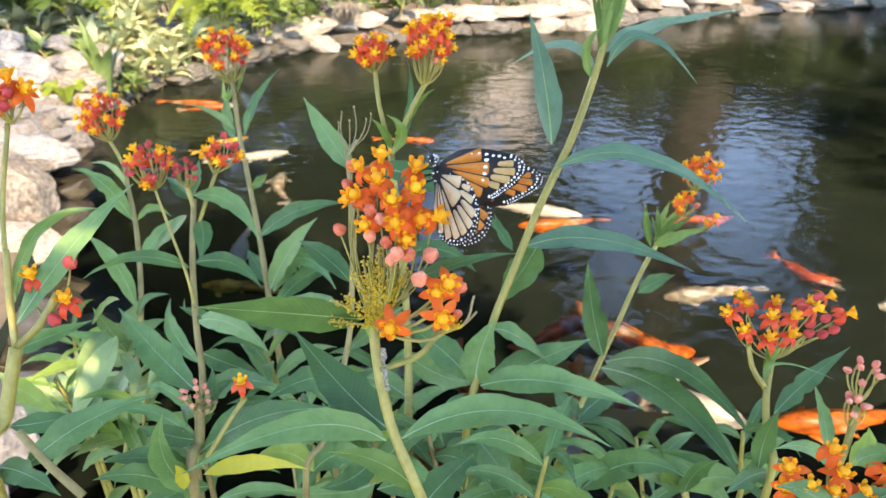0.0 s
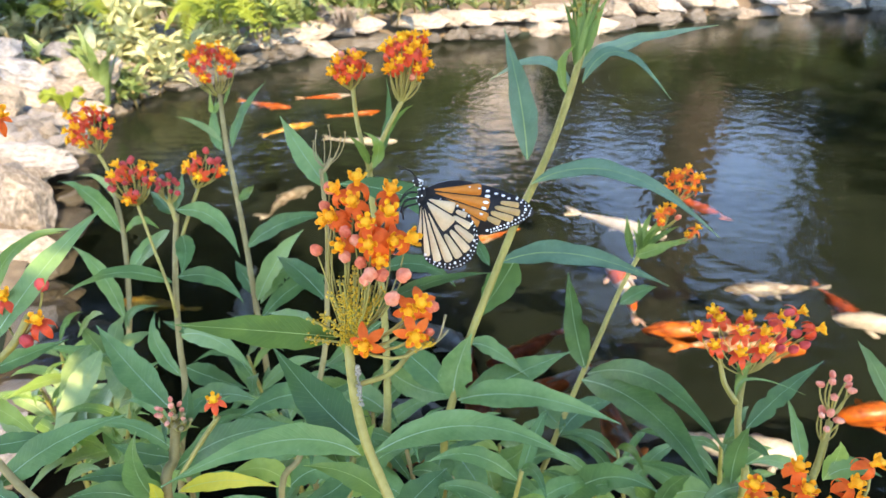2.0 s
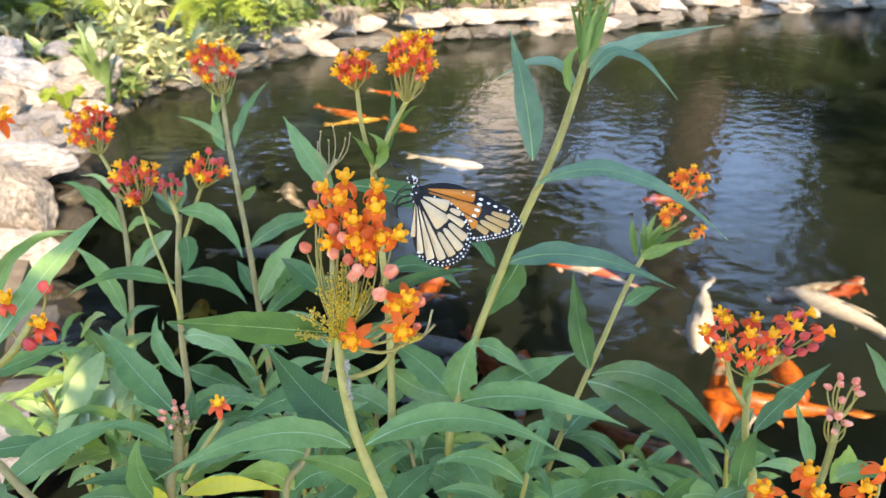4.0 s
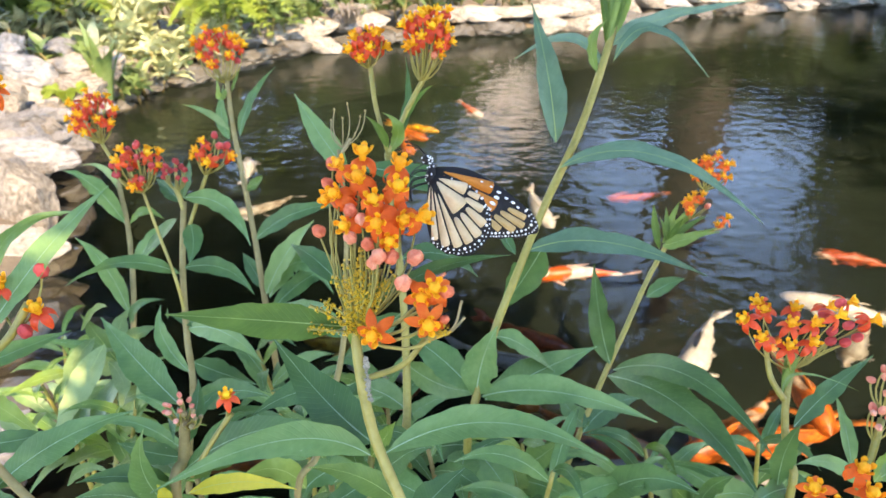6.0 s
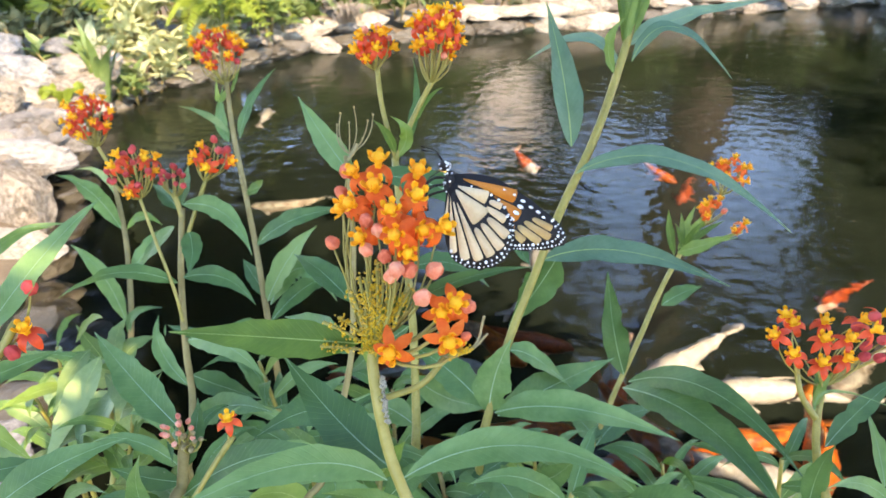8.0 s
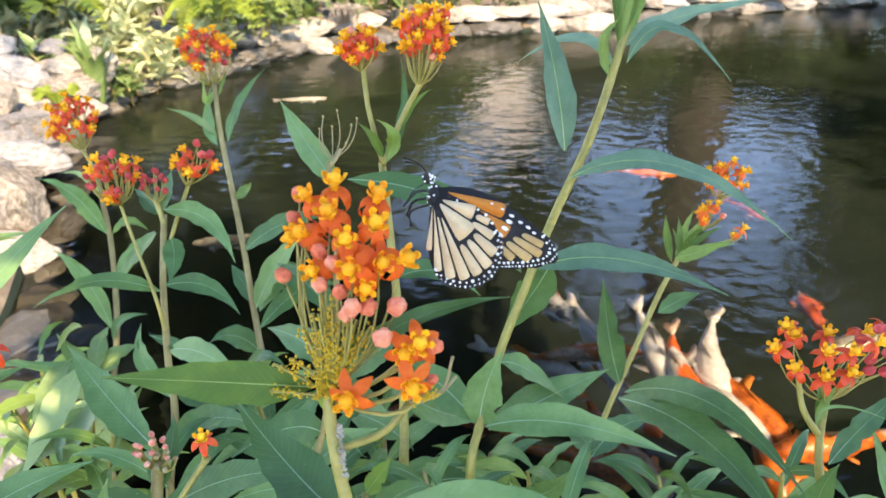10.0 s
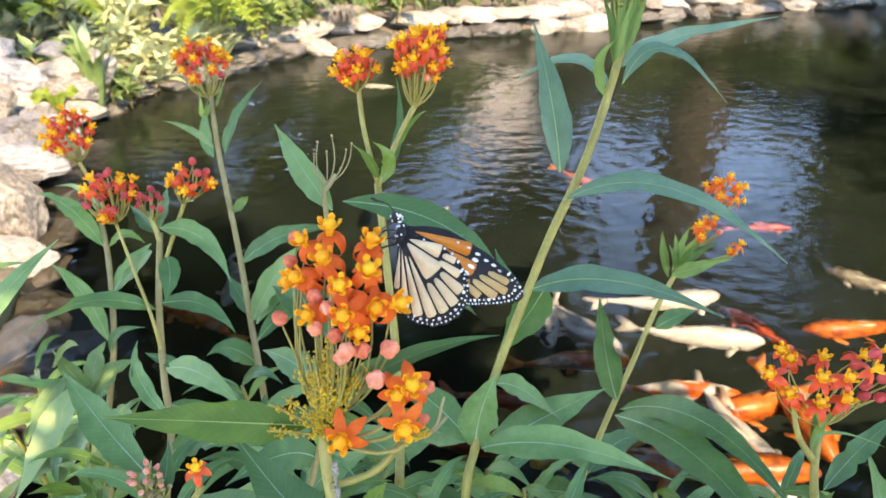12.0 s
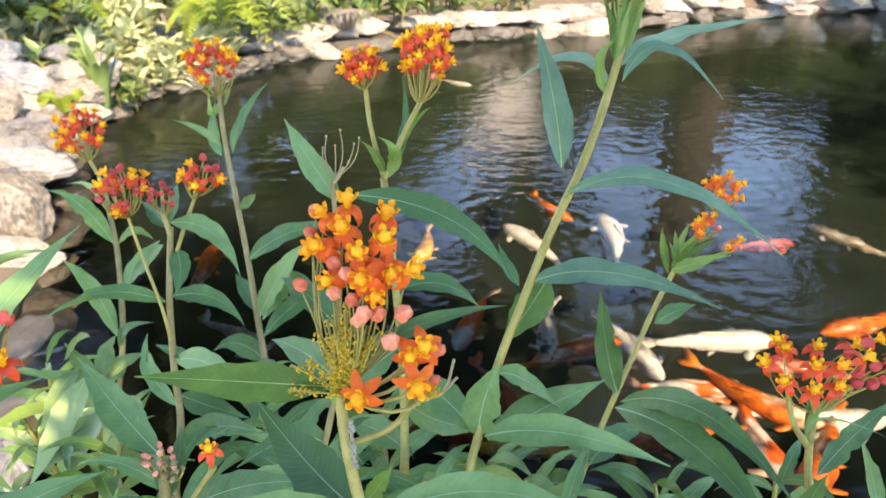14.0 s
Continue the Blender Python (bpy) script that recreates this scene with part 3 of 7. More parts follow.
def build_shore_wall():
    rng = random.Random(5)
    wall = thing("shore_wall", (0, 0, 0), "dry-laid pale stone edging round the pond", "stone wall", kind="structure")
    pts = spline([(x, y, 0) for x, y in SHORE[:13]], 20)
    run, last = 0.0, pts[0]
    marks = []
    need = 0.0
    for a, b in zip(pts, pts[1:]):
        run += (b - a).length
        if run >= need:
            marks.append((b, math.degrees(math.atan2(b.y - a.y, b.x - a.x))))
            need = run + rng.uniform(0.13, 0.26)
    for p, ang in marks:
        out = (p - HUB).normalized()
        far = p.y > 4.5
        for course in range(2):
            q = p + out * (0.02 + 0.09 * course + rng.uniform(-0.03, 0.03))
            ln = rng.uniform(0.16, 0.36) * (1.1 if far else 0.9)
            ht = rng.uniform(0.08, 0.14)
            z = 0.03 + course * 0.095
            if 1.95 < p.y < 3.35 and course:
                continue
            if p.y < 3.35:
                if course == 0:
                    lay(wall, STONES_WET, (q.x + 0.03, q.y, -0.07), (ln, rng.uniform(0.2, 0.3), ht), ang, rng)
                continue
            if course == 1 and rng.random() < (0.75 if p.y < 1.7 else 0.15):
                continue
            kind = STONES_WET if course == 0 and rng.random() < 0.55 else (STONES_GREY if rng.random() < (0.1 if far else 0.3) else STONES)
            lay(wall, kind, (q.x, q.y, z), (ln, rng.uniform(0.2, 0.3), ht), ang, rng)
    # single larger blocks on the near side
    for x, y, z, sx, sy, sz, turn, kind in (
            (-1.08, 1.42, -0.05, 0.36, 0.26, 0.10, 70, STONES_WET), (-0.96, 1.18, -0.05, 0.42, 0.30, 0.10, 30, STONES_WET),
            (-0.90, 1.0, 0.0, 0.24, 0.22, 0.12, 0, STONES_GREY), (-0.82, 0.80, 0.01, 0.22, 0.22, 0.12, 40, STONES_GREY),
            (-1.89, 3.43, 0.27, 0.18, 0.13, 0.09, 5, STONES_GREY), (-1.77, 3.31, 0.21, 0.34, 0.25, 0.11, 15, STONES), (-1.94, 3.21, 0.22, 0.21, 0.16, 0.12, -20, STONES_GREY),
            (-1.79, 3.24, 0.14, 0.34, 0.24, 0.11, -10, STONES), (-1.87, 3.09, 0.11, 0.30, 0.21, 0.10, 5, STONES), (-1.70, 3.14, 0.06, 0.27, 0.20, 0.11, 5, STONES),
            (-1.70, 2.67, 0.12, 0.22, 0.16, 0.13, -10, STONES_GREY), (-1.65, 2.87, 0.07, 0.17, 0.13, 0.12, 0, STONES_GREY), (-1.48, 2.37, 0.12, 0.23, 0.17, 0.10, -14, STONES_GREY),
            (-1.36, 2.02, 0.085, 0.22, 0.20, 0.26, 12, STONES), (-1.27, 1.82, 0.02, 0.22, 0.18, 0.12, 25, STONES), (-1.44, 2.13, 0.12, 0.09, 0.07, 0.10, 15, STONES_GREY),
            (-1.62, 2.39, 0.14, 0.13, 0.10, 0.12, -10, STONES), (-1.90, 2.81, 0.18, 0.20, 0.15, 0.13, 10, STONES), (-1.56, 2.74, 0.03, 0.13, 0.09, 0.11, -15, STONES_GREY),
            (-2.08, 3.32, 0.30, 0.20, 0.15, 0.12, -20, STONES_GREY), (-1.67, 3.42, 0.04, 0.22, 0.16, 0.10, -15, STONES_WET), (-1.69, 3.34, -0.02, 0.25, 0.18, 0.10, 0, STONES_WET)):
        lay(wall, kind, (x, y, z), (sx, sy, sz), turn, rng)
    # broken rubble behind the blocks
    for i in range(110):
        y = rng.uniform(2.2, 3.55)
        edge = -1.16 - 0.42 * (y - 1.75)
        away = rng.uniform(0.0, 0.5)
        size = rng.uniform(0.05, 0.13)
        lay(wall, STONES_GREY if rng.random() < 0.6 else STONES, (edge - away, y, 0.07 + 0.16 * away + rng.uniform(0, 0.05)), (size, size * rng.uniform(0.6, 0.95), size * rng.uniform(0.5, 0.9)), rng.uniform(0, 180), rng)
    return wall


water = build_ground()
build_shore_wall()


# ---- planting on the far bank ----
def leaf_shapes(mat, n=5):
    """A few bent lance-shaped leaves one unit long, shared by the shrubs."""
    rng = random.Random(77)
    made = []
    for i in range(n):
        bm = bmesh.new()
        d = rng.uniform(0.1, 0.5)
        blade(bm, (0, 0, 0), (0.5, rng.uniform(-0.05, 0.05), 0.14), (0.95, rng.uniform(-0.1, 0.1), 0.26 - 0.7 * d), 0.36, (0, 0, 1), n=6, fold=0.3, seed=i)
        made.append(mesh_of("bank_leaf", bm, mat))
    return made


LEAF_SHAPES = {m.name: leaf_shapes(m) for m in (SHRUB, SHRUB_GREY, SHRUB_DARK, SHRUB_SUNLIT)}


def clump(name, at, label, category, mat, n, length, spread, seed, group="", lift=0.5):
    """A leafy plant: lance-shaped leaves in whorls on a few short stems."""
    rng = random.Random(seed)
    ob = thing(name, at, label, category, group)
    for i in range(max(3, n // 9)):
        a, r = rng.uniform(0, 6.28), spread * math.sqrt(rng.random())
        foot = Vector((r * math.cos(a), r * math.sin(a), -0.08))
        top = foot + Vector((rng.uniform(-0.05, 0.05), rng.uniform(-0.08, 0.03), rng.uniform(0.4, 1.0) * lift * length + 0.08))
        bm = bmesh.new()
        tube(bm, [foot, (foot + top) / 2, top], 0.006, 0.004, 5)
        part("stem", bm, STEM_OLD, ob)
        for k in range(9):
            lf = new("leaf", rng.choice(LEAF_SHAPES[mat.name]))
            lf.parent = ob
            p = foot.lerp(top, rng.uniform(0.4, 1.0))
            lf.matrix_local = Matrix.Translation(p) @ pose(0, 0, 0, rng.uniform(-25, 25), rng.uniform(-60, 12), k * 137 + rng.uniform(-20, 20)) @ Matrix.Scale(length * rng.uniform(0.55, 1.0), 4)
    return ob


def frond(parent, start, mid, tip, width, mat, seed):
    """A fern frond: a midrib with two rows of narrow leaflets."""
    rng = random.Random(seed)
    bm = bmesh.new()
    a, m, b = Vector(start), Vector(mid), Vector(tip)
    tube(bm, [bezier(a, m, b, k / 10) for k in range(11)], 0.004, 0.0012, 5)
    n = 26
    for k in range(2, n):
        t = k / n
        p = bezier(a, m, b, t)
        tan = (bezier(a, m, b, min(1, t + 0.02)) - bezier(a, m, b, t - 0.02)).normalized()
        side = tan.cross(Vector((0, -0.3, 1))).normalized()
        w = width * math.sin(math.pi * (0.12 + 0.88 * t) ** 0.8) + 0.01
        for s in (-1, 1):
            e = p + side * s * w + tan * w * 0.45 + Vector((0, 0, -0.12 * w + rng.uniform(-0.006, 0.006)))
            blade(bm, p, (p + e) / 2 + Vector((0, 0, 0.08 * w)), e, 0.021, (0, -0.3, 1), n=3, fold=0.2, wave=0)
    return part("frond", bm, mat, parent)


def fern(at, label, fronds, length, seed, mat, group="ferns"):
    rng = random.Random(seed)
    ob = thing("fern", at, label, "fern", group)
    for i in range(fronds):
        a = 2 * math.pi * i / fronds + rng.uniform(-0.3, 0.3)
        d = Vector((math.cos(a), math.sin(a), 0))
        ln = length * rng.uniform(0.8, 1.1)
        frond(ob, d * 0.02, d * ln * 0.5 + Vector((0, 0, ln * 0.42)), d * ln * 0.92 + Vector((0, 0, -0.05 * ln)), 0.26 * length, mat, seed + i)
    return ob


def straps(at, label, n, length, seed, mat):
    """A tuft of upright strap leaves."""
    rng = random.Random(seed)
    ob = thing("strap_plant", at, label, "plant", "strap plants")
    for i in range(n):
        a = rng.uniform(0, 6.28)
        d = Vector((math.cos(a), math.sin(a), 0))
        ln = length * rng.uniform(0.7, 1.1)
        bm = bmesh.new()
        lean = rng.uniform(0.1, 0.55)
        blade(bm, d * 0.02, d * ln * lean * 0.4 + Vector((0, 0, ln * 0.55)), d * ln * lean + Vector((0, 0, ln * rng.uniform(0.7, 1.0))), 0.05, d * -1 + Vector((0, 0, 0.6)), n=7)
        part("leaf", bm, mat, ob)
    return ob


def tuft(at, label, n, length, seed):
    rng = random.Random(seed)
    bm = bmesh.new()
    for i in range(n):
        a = rng.uniform(0, 6.28)
        d = Vector((math.cos(a), math.sin(a), 0)) * rng.uniform(0.2, 1)
        tube(bm, [d * 0.05, d * length * 0.5 + Vector((0, 0, length * 0.55)), d * length + Vector((0, 0, length * rng.uniform(0.1, 0.6)))], 0.003, 0.001, 4)
    ob = new("dry_grass_tuft", mesh_of("dry_grass_tuft", bm, TWIG))
    ob.location = at
    return tagged(ob, label, "dry grass", "dry tufts")


def build_planting():
    # leafy growth over the corner of the bank; sun and dapple are in the colours
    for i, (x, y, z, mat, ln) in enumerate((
            (-2.15, 3.62, 0.28, SHRUB_GREY, 0.17), (-1.98, 3.75, 0.28, SHRUB_GREY, 0.17), (-2.3, 3.4, 0.28, SHRUB_DARK, 0.18), (-1.82, 3.80, 0.24, SHRUB_SUNLIT, 0.17),
            (-1.70, 3.72, 0.16, SHRUB_SUNLIT, 0.17), (-1.58, 3.66, 0.07, SHRUB_SUNLIT, 0.16), (-1.52, 3.86, 0.12, SHRUB_SUNLIT, 0.18), (-1.40, 3.98, 0.16, SHRUB_SUNLIT, 0.18),
            (-1.60, 4.02, 0.22, SHRUB_SUNLIT, 0.18), (-1.30, 4.10, 0.14, SHRUB_SUNLIT, 0.17), (-1.80, 4.05, 0.30, SHRUB_SUNLIT, 0.2), (-2.05, 4.0, 0.32, SHRUB_GREY, 0.2),
            (-2.3, 3.9, 0.32, SHRUB_DARK, 0.22), (-1.45, 4.25, 0.24, SHRUB_SUNLIT, 0.2), (-1.2, 4.3, 0.22, SHRUB, 0.2), (-1.7, 4.35, 0.34, SHRUB, 0.22),
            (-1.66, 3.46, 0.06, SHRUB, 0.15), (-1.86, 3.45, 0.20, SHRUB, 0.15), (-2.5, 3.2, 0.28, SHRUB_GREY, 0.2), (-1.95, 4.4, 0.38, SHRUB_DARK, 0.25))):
        look_of = {SHRUB_GREY.name: "leafy shrub on the stone bank, coloured grey-green for dappled light", SHRUB_SUNLIT.name: "leafy shrub on the stone bank, coloured pale for full sun"}
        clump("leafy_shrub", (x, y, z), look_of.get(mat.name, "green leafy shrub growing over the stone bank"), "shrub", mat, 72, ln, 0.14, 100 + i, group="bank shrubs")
    for i, (x, y, z, mat) in enumerate(((-0.98, 4.75, 0.16, SHRUB), (-0.62, 5.02, 0.18, SHRUB), (-0.25, 5.15, 0.2, SHRUB_DARK), (0.12, 5.3, 0.2, SHRUB),
                                        (0.45, 5.4, 0.18, SHRUB_GREY), (-0.75, 5.3, 0.22, SHRUB_DARK), (-0.05, 5.45, 0.24, SHRUB_DARK), (-1.1, 4.6, 0.2, SHRUB), (-0.42, 4.98, 0.2, SHRUB))):
        clump("leafy_shrub", (x, y, z), "low green groundcover above the pond stones", "shrub", mat, 54, 0.2, 0.18, 140 + i, group="bank shrubs")
    for i in range(2, 9):
        clump("leafy_shrub", (0.75 + 0.55 * i, 6.05 + 0.13 * i + 0.1 * (i % 2), 0.15), "green shrub behind the far stones", "shrub", SHRUB if i in (2, 5) else SHRUB_DARK, 81, 0.4, 0.26, 160 + i, group="bank shrubs", lift=1.3)
    big = fern((-1.28, 4.0, 0.28), "yellow-green fern arching over the stone edge", 4, 0.36, 200, FERN)
    frond(big, (0, 0, 0), (0.13, -0.24, 0.36), (0.36, -0.54, 0.03), 0.10, FERN, 221)
    frond(big, (0, 0, 0), (0.05, -0.26, 0.34), (0.16, -0.56, 0.12), 0.10, FERN, 222)
    side = fern((-2.02, 3.85, 0.30), "yellow-green fern among leafy shrubs", 3, 0.3, 230, FERN)
    frond(side, (0, 0, 0), (0.18, -0.2, 0.24), (0.40, -0.42, 0.04), 0.08, FERN, 241)
    arching = fern((-1.36, 4.46, 0.30), "large yellow-green fern arching towards the water", 5, 0.34, 270, FERN)
    for tip_x, tip_y, tip_z, k in ((0.40, -0.62, -0.10, 0), (0.24, -0.66, -0.02, 1), (0.52, -0.50, -0.02, 2)):
        frond(arching, (0, 0, 0.06), (tip_x * 0.45, tip_y * 0.5, 0.27), (tip_x, tip_y, tip_z), 0.12, FERN, 281 + k)
    fern((-1.76, 3.12, 0.10), "small fern between the stones", 6, 0.13, 250, FERN)
    fern((-1.05, 4.7, 0.25), "green fern behind the stone edge", 7, 0.34, 260, SHRUB)
    straps((-1.62, 3.22, 0.06), "tuft of green strap leaves between the stones", 16, 0.36, 300, SHRUB)
    straps((-1.44, 3.80, 0.03), "tuft of broad green leaves by the water", 8, 0.2, 320, SHRUB)
    tuft((-0.66, 4.66, 0.16), "grey dry grass over the stones", 90, 0.2, 340)
    tuft((-1.9, 2.75, 0.16), "grey dry twigs among the stones", 60, 0.18, 341)
    tuft((3.3, 6.45, 0.15), "brown dry grass on the far stones", 50, 0.2, 342)


build_planting()


# ---- trees and a house beyond the pond, seen in the water ----
def tree(at, label, height, radius, crown_z, crown_r, leaves, leaf_size, seed, squash=0.75, foliage=SHRUB_DARK):
    rng = random.Random(seed)
    ob = thing("tree", at, label, "tree", "garden trees")
    bm = bmesh.new()
    tops = []
    trunk = spline([(0, 0, -0.2), (rng.uniform(-0.1, 0.1), rng.uniform(-0.1, 0.1), height * 0.35), (rng.uniform(-0.25, 0.25), rng.uniform(-0.2, 0.2), height * 0.7), (0, 0, height)], 4)
    tube(bm, trunk, radius, radius * 0.45, 10)
    for i in range(8):
        a = i * 2.4
        s = trunk[-4 - (i % 4)]
        e = Vector((crown_r * 0.75 * math.cos(a), crown_r * 0.75 * math.sin(a), crown_z + rng.uniform(-0.4, 0.5) * crown_r * squash))
        tube(bm, [s, s.lerp(e, 0.5) + Vector((0, 0, 0.15 * crown_r)), e], radius * 0.4, radius * 0.08, 6)
        tops.append(e)
    part("trunk", bm, BARK, ob)
    verts, faces = [], []
    clumps = [Vector((rng.gauss(0, 0.5), rng.gauss(0, 0.5), rng.gauss(0, 0.42) * squash)) * crown_r + Vector((0, 0, crown_z)) for _ in range(40)] + tops
    for i in range(leaves):
        c = rng.choice(clumps)
        p = c + Vector((rng.gauss(0, 1), rng.gauss(0, 1), rng.gauss(0, 0.8))) * crown_r * 0.2
        n = Vector((rng.gauss(0, 1), rng.gauss(0, 1), rng.gauss(0, 1) + 0.8)).normalized()
        s = n.orthogonal().normalized()
        s = Matrix.Rotation(rng.uniform(0, 6.28), 3, n) @ s
        u = n.cross(s)
        k = leaf_size * rng.uniform(0.7, 1.3)
        b = len(verts)
        verts += [p - s * k, p + u * k * 0.45 + n * k * 0.1, p + s * k, p - u * k * 0.45 + n * k * 0.1]
        faces.append((b, b + 1, b + 2, b + 3))
    me = bpy.data.meshes.new("crown")
    me.from_pydata(verts, [], faces)
    me.materials.append(foliage)
    part("crown", me, foliage, ob)
    return ob


def build_house():
    ob = thing("house", (1.4, 11.5, 0.25), "small cream plastered house beyond the garden trees", "house")
    x0, x1, d, h = -1.2, 0.8, 2.6, 2.85
    openings = [(-0.93, 0.36), (0.48, 0.36)]       # middle and width of each window
    bm = bmesh.new()

    def block(a, b):
        vs = bmesh.ops.create_cube(bm, size=1)["verts"]
        for v in vs:
            v.co = Vector([(p + q) / 2 + c * (q - p) for p, q, c in zip(a, b, v.co)])
    edge = x0
    for cx, w in openings:
        block((edge, 0, 0), (cx - w / 2, 0.3, h))
        block((cx - w / 2, 0, 0), (cx + w / 2, 0.3, 1.0))
        block((cx - w / 2, 0, 1.95), (cx + w / 2, 0.3, h))
        edge = cx + w / 2
    block((edge, 0, 0), (x1, 0.3, h))
    block((x0, 0.3, 0), (x0 + 0.3, d, h))
    block((x1 - 0.3, 0.3, 0), (x1, d, h))
    block((x0, d, 0), (x1, d + 0.3, h))
    part("wall", mesh_of("wall", bm, PLASTER, smooth=False), PLASTER, ob)
    bm = bmesh.new()
    a = [bm.verts.new(p) for p in ((x0 - 0.3, -0.15, h), (x1 + 0.3, -0.15, h), (x1 + 0.4, d + 0.8, h), (x0 - 0.4, d + 0.8, h))]
    r = [bm.verts.new(p) for p in ((x0 + 1.0, d / 2, h + 0.3), (x1 - 1.0, d / 2, h + 0.3))]
    for f in ((a[0], a[1], r[1], r[0]), (a[1], a[2], r[1]), (a[2], a[3], r[0], r[1]), (a[3], a[0], r[0]), (a[3], a[2], a[1], a[0])):
        bm.faces.new(f)
    part("roof", mesh_of("roof", bm, ROOF, smooth=False), ROOF, ob)
    for cx, w in openings:
        bm = bmesh.new()
        block((cx - w / 2, 0.12, 1.0), (cx + w / 2, 0.16, 1.95))
        win = part("window", mesh_of("window", bm, GLASS, smooth=False), GLASS, ob)
        bm = bmesh.new()
        block((cx - w / 2 - 0.05, -0.06, 0.94), (cx + w / 2 + 0.05, 0.12, 0.998))
        part("sill", mesh_of("sill", bm, PLASTER, smooth=False), PLASTER, win)


build_house()
tree((-3.4, 9.0, 0.2), "tall leafy dark tree beyond the pond", 6.5, 0.3, 5.0, 2.5, 9000, 0.19, 1, 1.4)
tree((10.3, 9.0, 0.2), "tall leafy dark tree beyond the pond", 6.5, 0.35, 4.8, 2.3, 9000, 0.19, 2, 1.4)
tree((3.25, 8.7, 0.2), "thick-trunked tree with a high dark crown", 11.0, 0.42, 12.2, 2.7, 9000, 0.2, 3, 0.5)
tree((2.12, 11.25, 0.2), "slim dark tree beside the cream house", 2.6, 0.07, 2.0, 0.36, 5000, 0.085, 31, 2.2)
tree((0.12, 10.1, 0.2), "slim dark shrub beside the cream house", 1.3, 0.06, 1.2, 0.36, 4500, 0.085, 32, 1.3)
tree((0.95, 9.7, 0.2), "low round green bush beyond the pond", 0.9, 0.07, 0.66, 0.46, 5000, 0.08, 33, 0.9, SHRUB)
tree((2.65, 9.9, 0.2), "low grey-green bush beyond the pond", 1.7, 0.08, 1.42, 0.66, 9000, 0.1, 34, 1.15, SHRUB_GREY)
tree((4.8, 9.8, 0.2), "low grey-green bush beyond the pond", 1.6, 0.08, 1.36, 0.76, 9000, 0.1, 35, 1.05, SHRUB_GREY)
tree((-0.75, 9.4, 0.2), "low bushy green tree beyond the pond", 1.5, 0.12, 1.35, 0.90, 6000, 0.13, 4, 0.9, SHRUB)
tree((3.05, 10.2, 0.2), "low bushy green tree beyond the pond", 1.0, 0.12, 1.0, 0.75, 6000, 0.13, 5, 0.9, SHRUB)
tree((5.6, 9.6, 0.2), "low dark bushy tree beyond the pond", 1.3, 0.12, 1.1, 0.85, 7000, 0.13, 8, 0.9)
tree((-1.7, 14.5, 0.2), "tall tree with a high dark crown", 9.3, 0.22, 10.3, 4.0, 8000, 0.24, 6, 0.5)
tree((2.2, 18.6, 0.2), "tall dark tree behind the house", 7.6, 0.22, 8.0, 1.4, 7000, 0.24, 12, 1.0)
tree((1.2, 22.0, 0.2), "tall tree with a high dark crown behind the house", 14.3, 0.25, 15.8, 5.0, 9000, 0.30, 16, 0.5)
tree((8.3, 13.0, 0.2), "tall tree with a high dark crown", 9.6, 0.2, 10.6, 3.4, 7000, 0.24, 11, 0.5)
tree((-5.2, 6.4, 0.3), "tall tree with a high dark crown beside the pond", 8.0, 0.35, 9.0, 3.6, 9000, 0.22, 10, 0.6)
tree((6.85, 9.0, 0.2), "broad dark tree beyond the pond", 3.0, 0.16, 2.9, 1.15, 9000, 0.15, 17, 1.9)
tree((-2.05, 9.8, 0.2), "slim dark tree beyond the pond", 3.0, 0.14, 3.2, 1.05, 6000, 0.14, 18, 1.4)
# unseen trees added behind and beside, only to shade the milkweed and bank
tree((0.69, -0.56, 0.2), "unseen small dense tree added to shade the milkweed", 1.15, 0.046, 1.242, 0.455, 14000, 0.0391, 7, 0.9)
tree((0.60, -1.20, 0.2), "unseen slim tree added to shade the left flower heads", 2.3, 0.04, 2.45, 0.25, 9000, 0.03, 21, 1.0)
tree((-0.08, -2.60, 0.2), "unseen tall tree added to dapple the corner shrubs", 5.9, 0.07, 6.15, 0.55, 800, 0.07, 22, 0.9)
tree((-4.4, -2.6, 0.2), "unseen broad leafy tree added to hold back light", 5.0, 0.28, 5.6, 2.3, 9000, 0.2, 14, 0.7)
tree((9.0, -1.0, 0.2), "unseen broad leafy tree added to hold back light", 5.6, 0.28, 6.2, 2.3, 9000, 0.2, 15, 0.6)


# ---- the milkweed plants ----
tall = thing("milkweed_plant", (0.011, 0.396, 0.120), "tall milkweed with long leaves tinted for sky sheen and a budding tip", "milkweed", "milkweed plants")
stem(tall, [(0.011, 0.396, 0.120), (0.011, 0.394, 0.388), (0.011, 0.392, 0.616), (0.018, 0.413, 0.654), (0.031, 0.435, 0.695), (0.046, 0.453, 0.729), (0.067, 0.478, 0.774), (0.091, 0.502, 0.819), (0.110, 0.528, 0.867), (0.123, 0.551, 0.909)], 0.0025, 0.0023, STEM)
leaf(tall, (0.074, 0.494, 0.815), (0.068, 0.511, 0.857), (0.056, 0.531, 0.903), 0.0226, LEAF_SKYLIT)
leaf(tall, (0.108, 0.524, 0.860), (0.085, 0.542, 0.877), (0.047, 0.542, 0.862), 0.0113, LEAF_SKYLIT)
leaf(tall, (0.114, 0.532, 0.873), (0.149, 0.543, 0.889), (0.221, 0.553, 0.901), 0.0146, LEAF_SKYLIT)
leaf(tall, (0.116, 0.526, 0.864), (0.142, 0.530, 0.886), (0.178, 0.506, 0.857), 0.0118, LEAF_SKYLIT)
leaf(tall, (0.077, 0.486, 0.799), (0.137, 0.471, 0.814), (0.201, 0.431, 0.782), 0.0170, LEAF_SKYLIT)
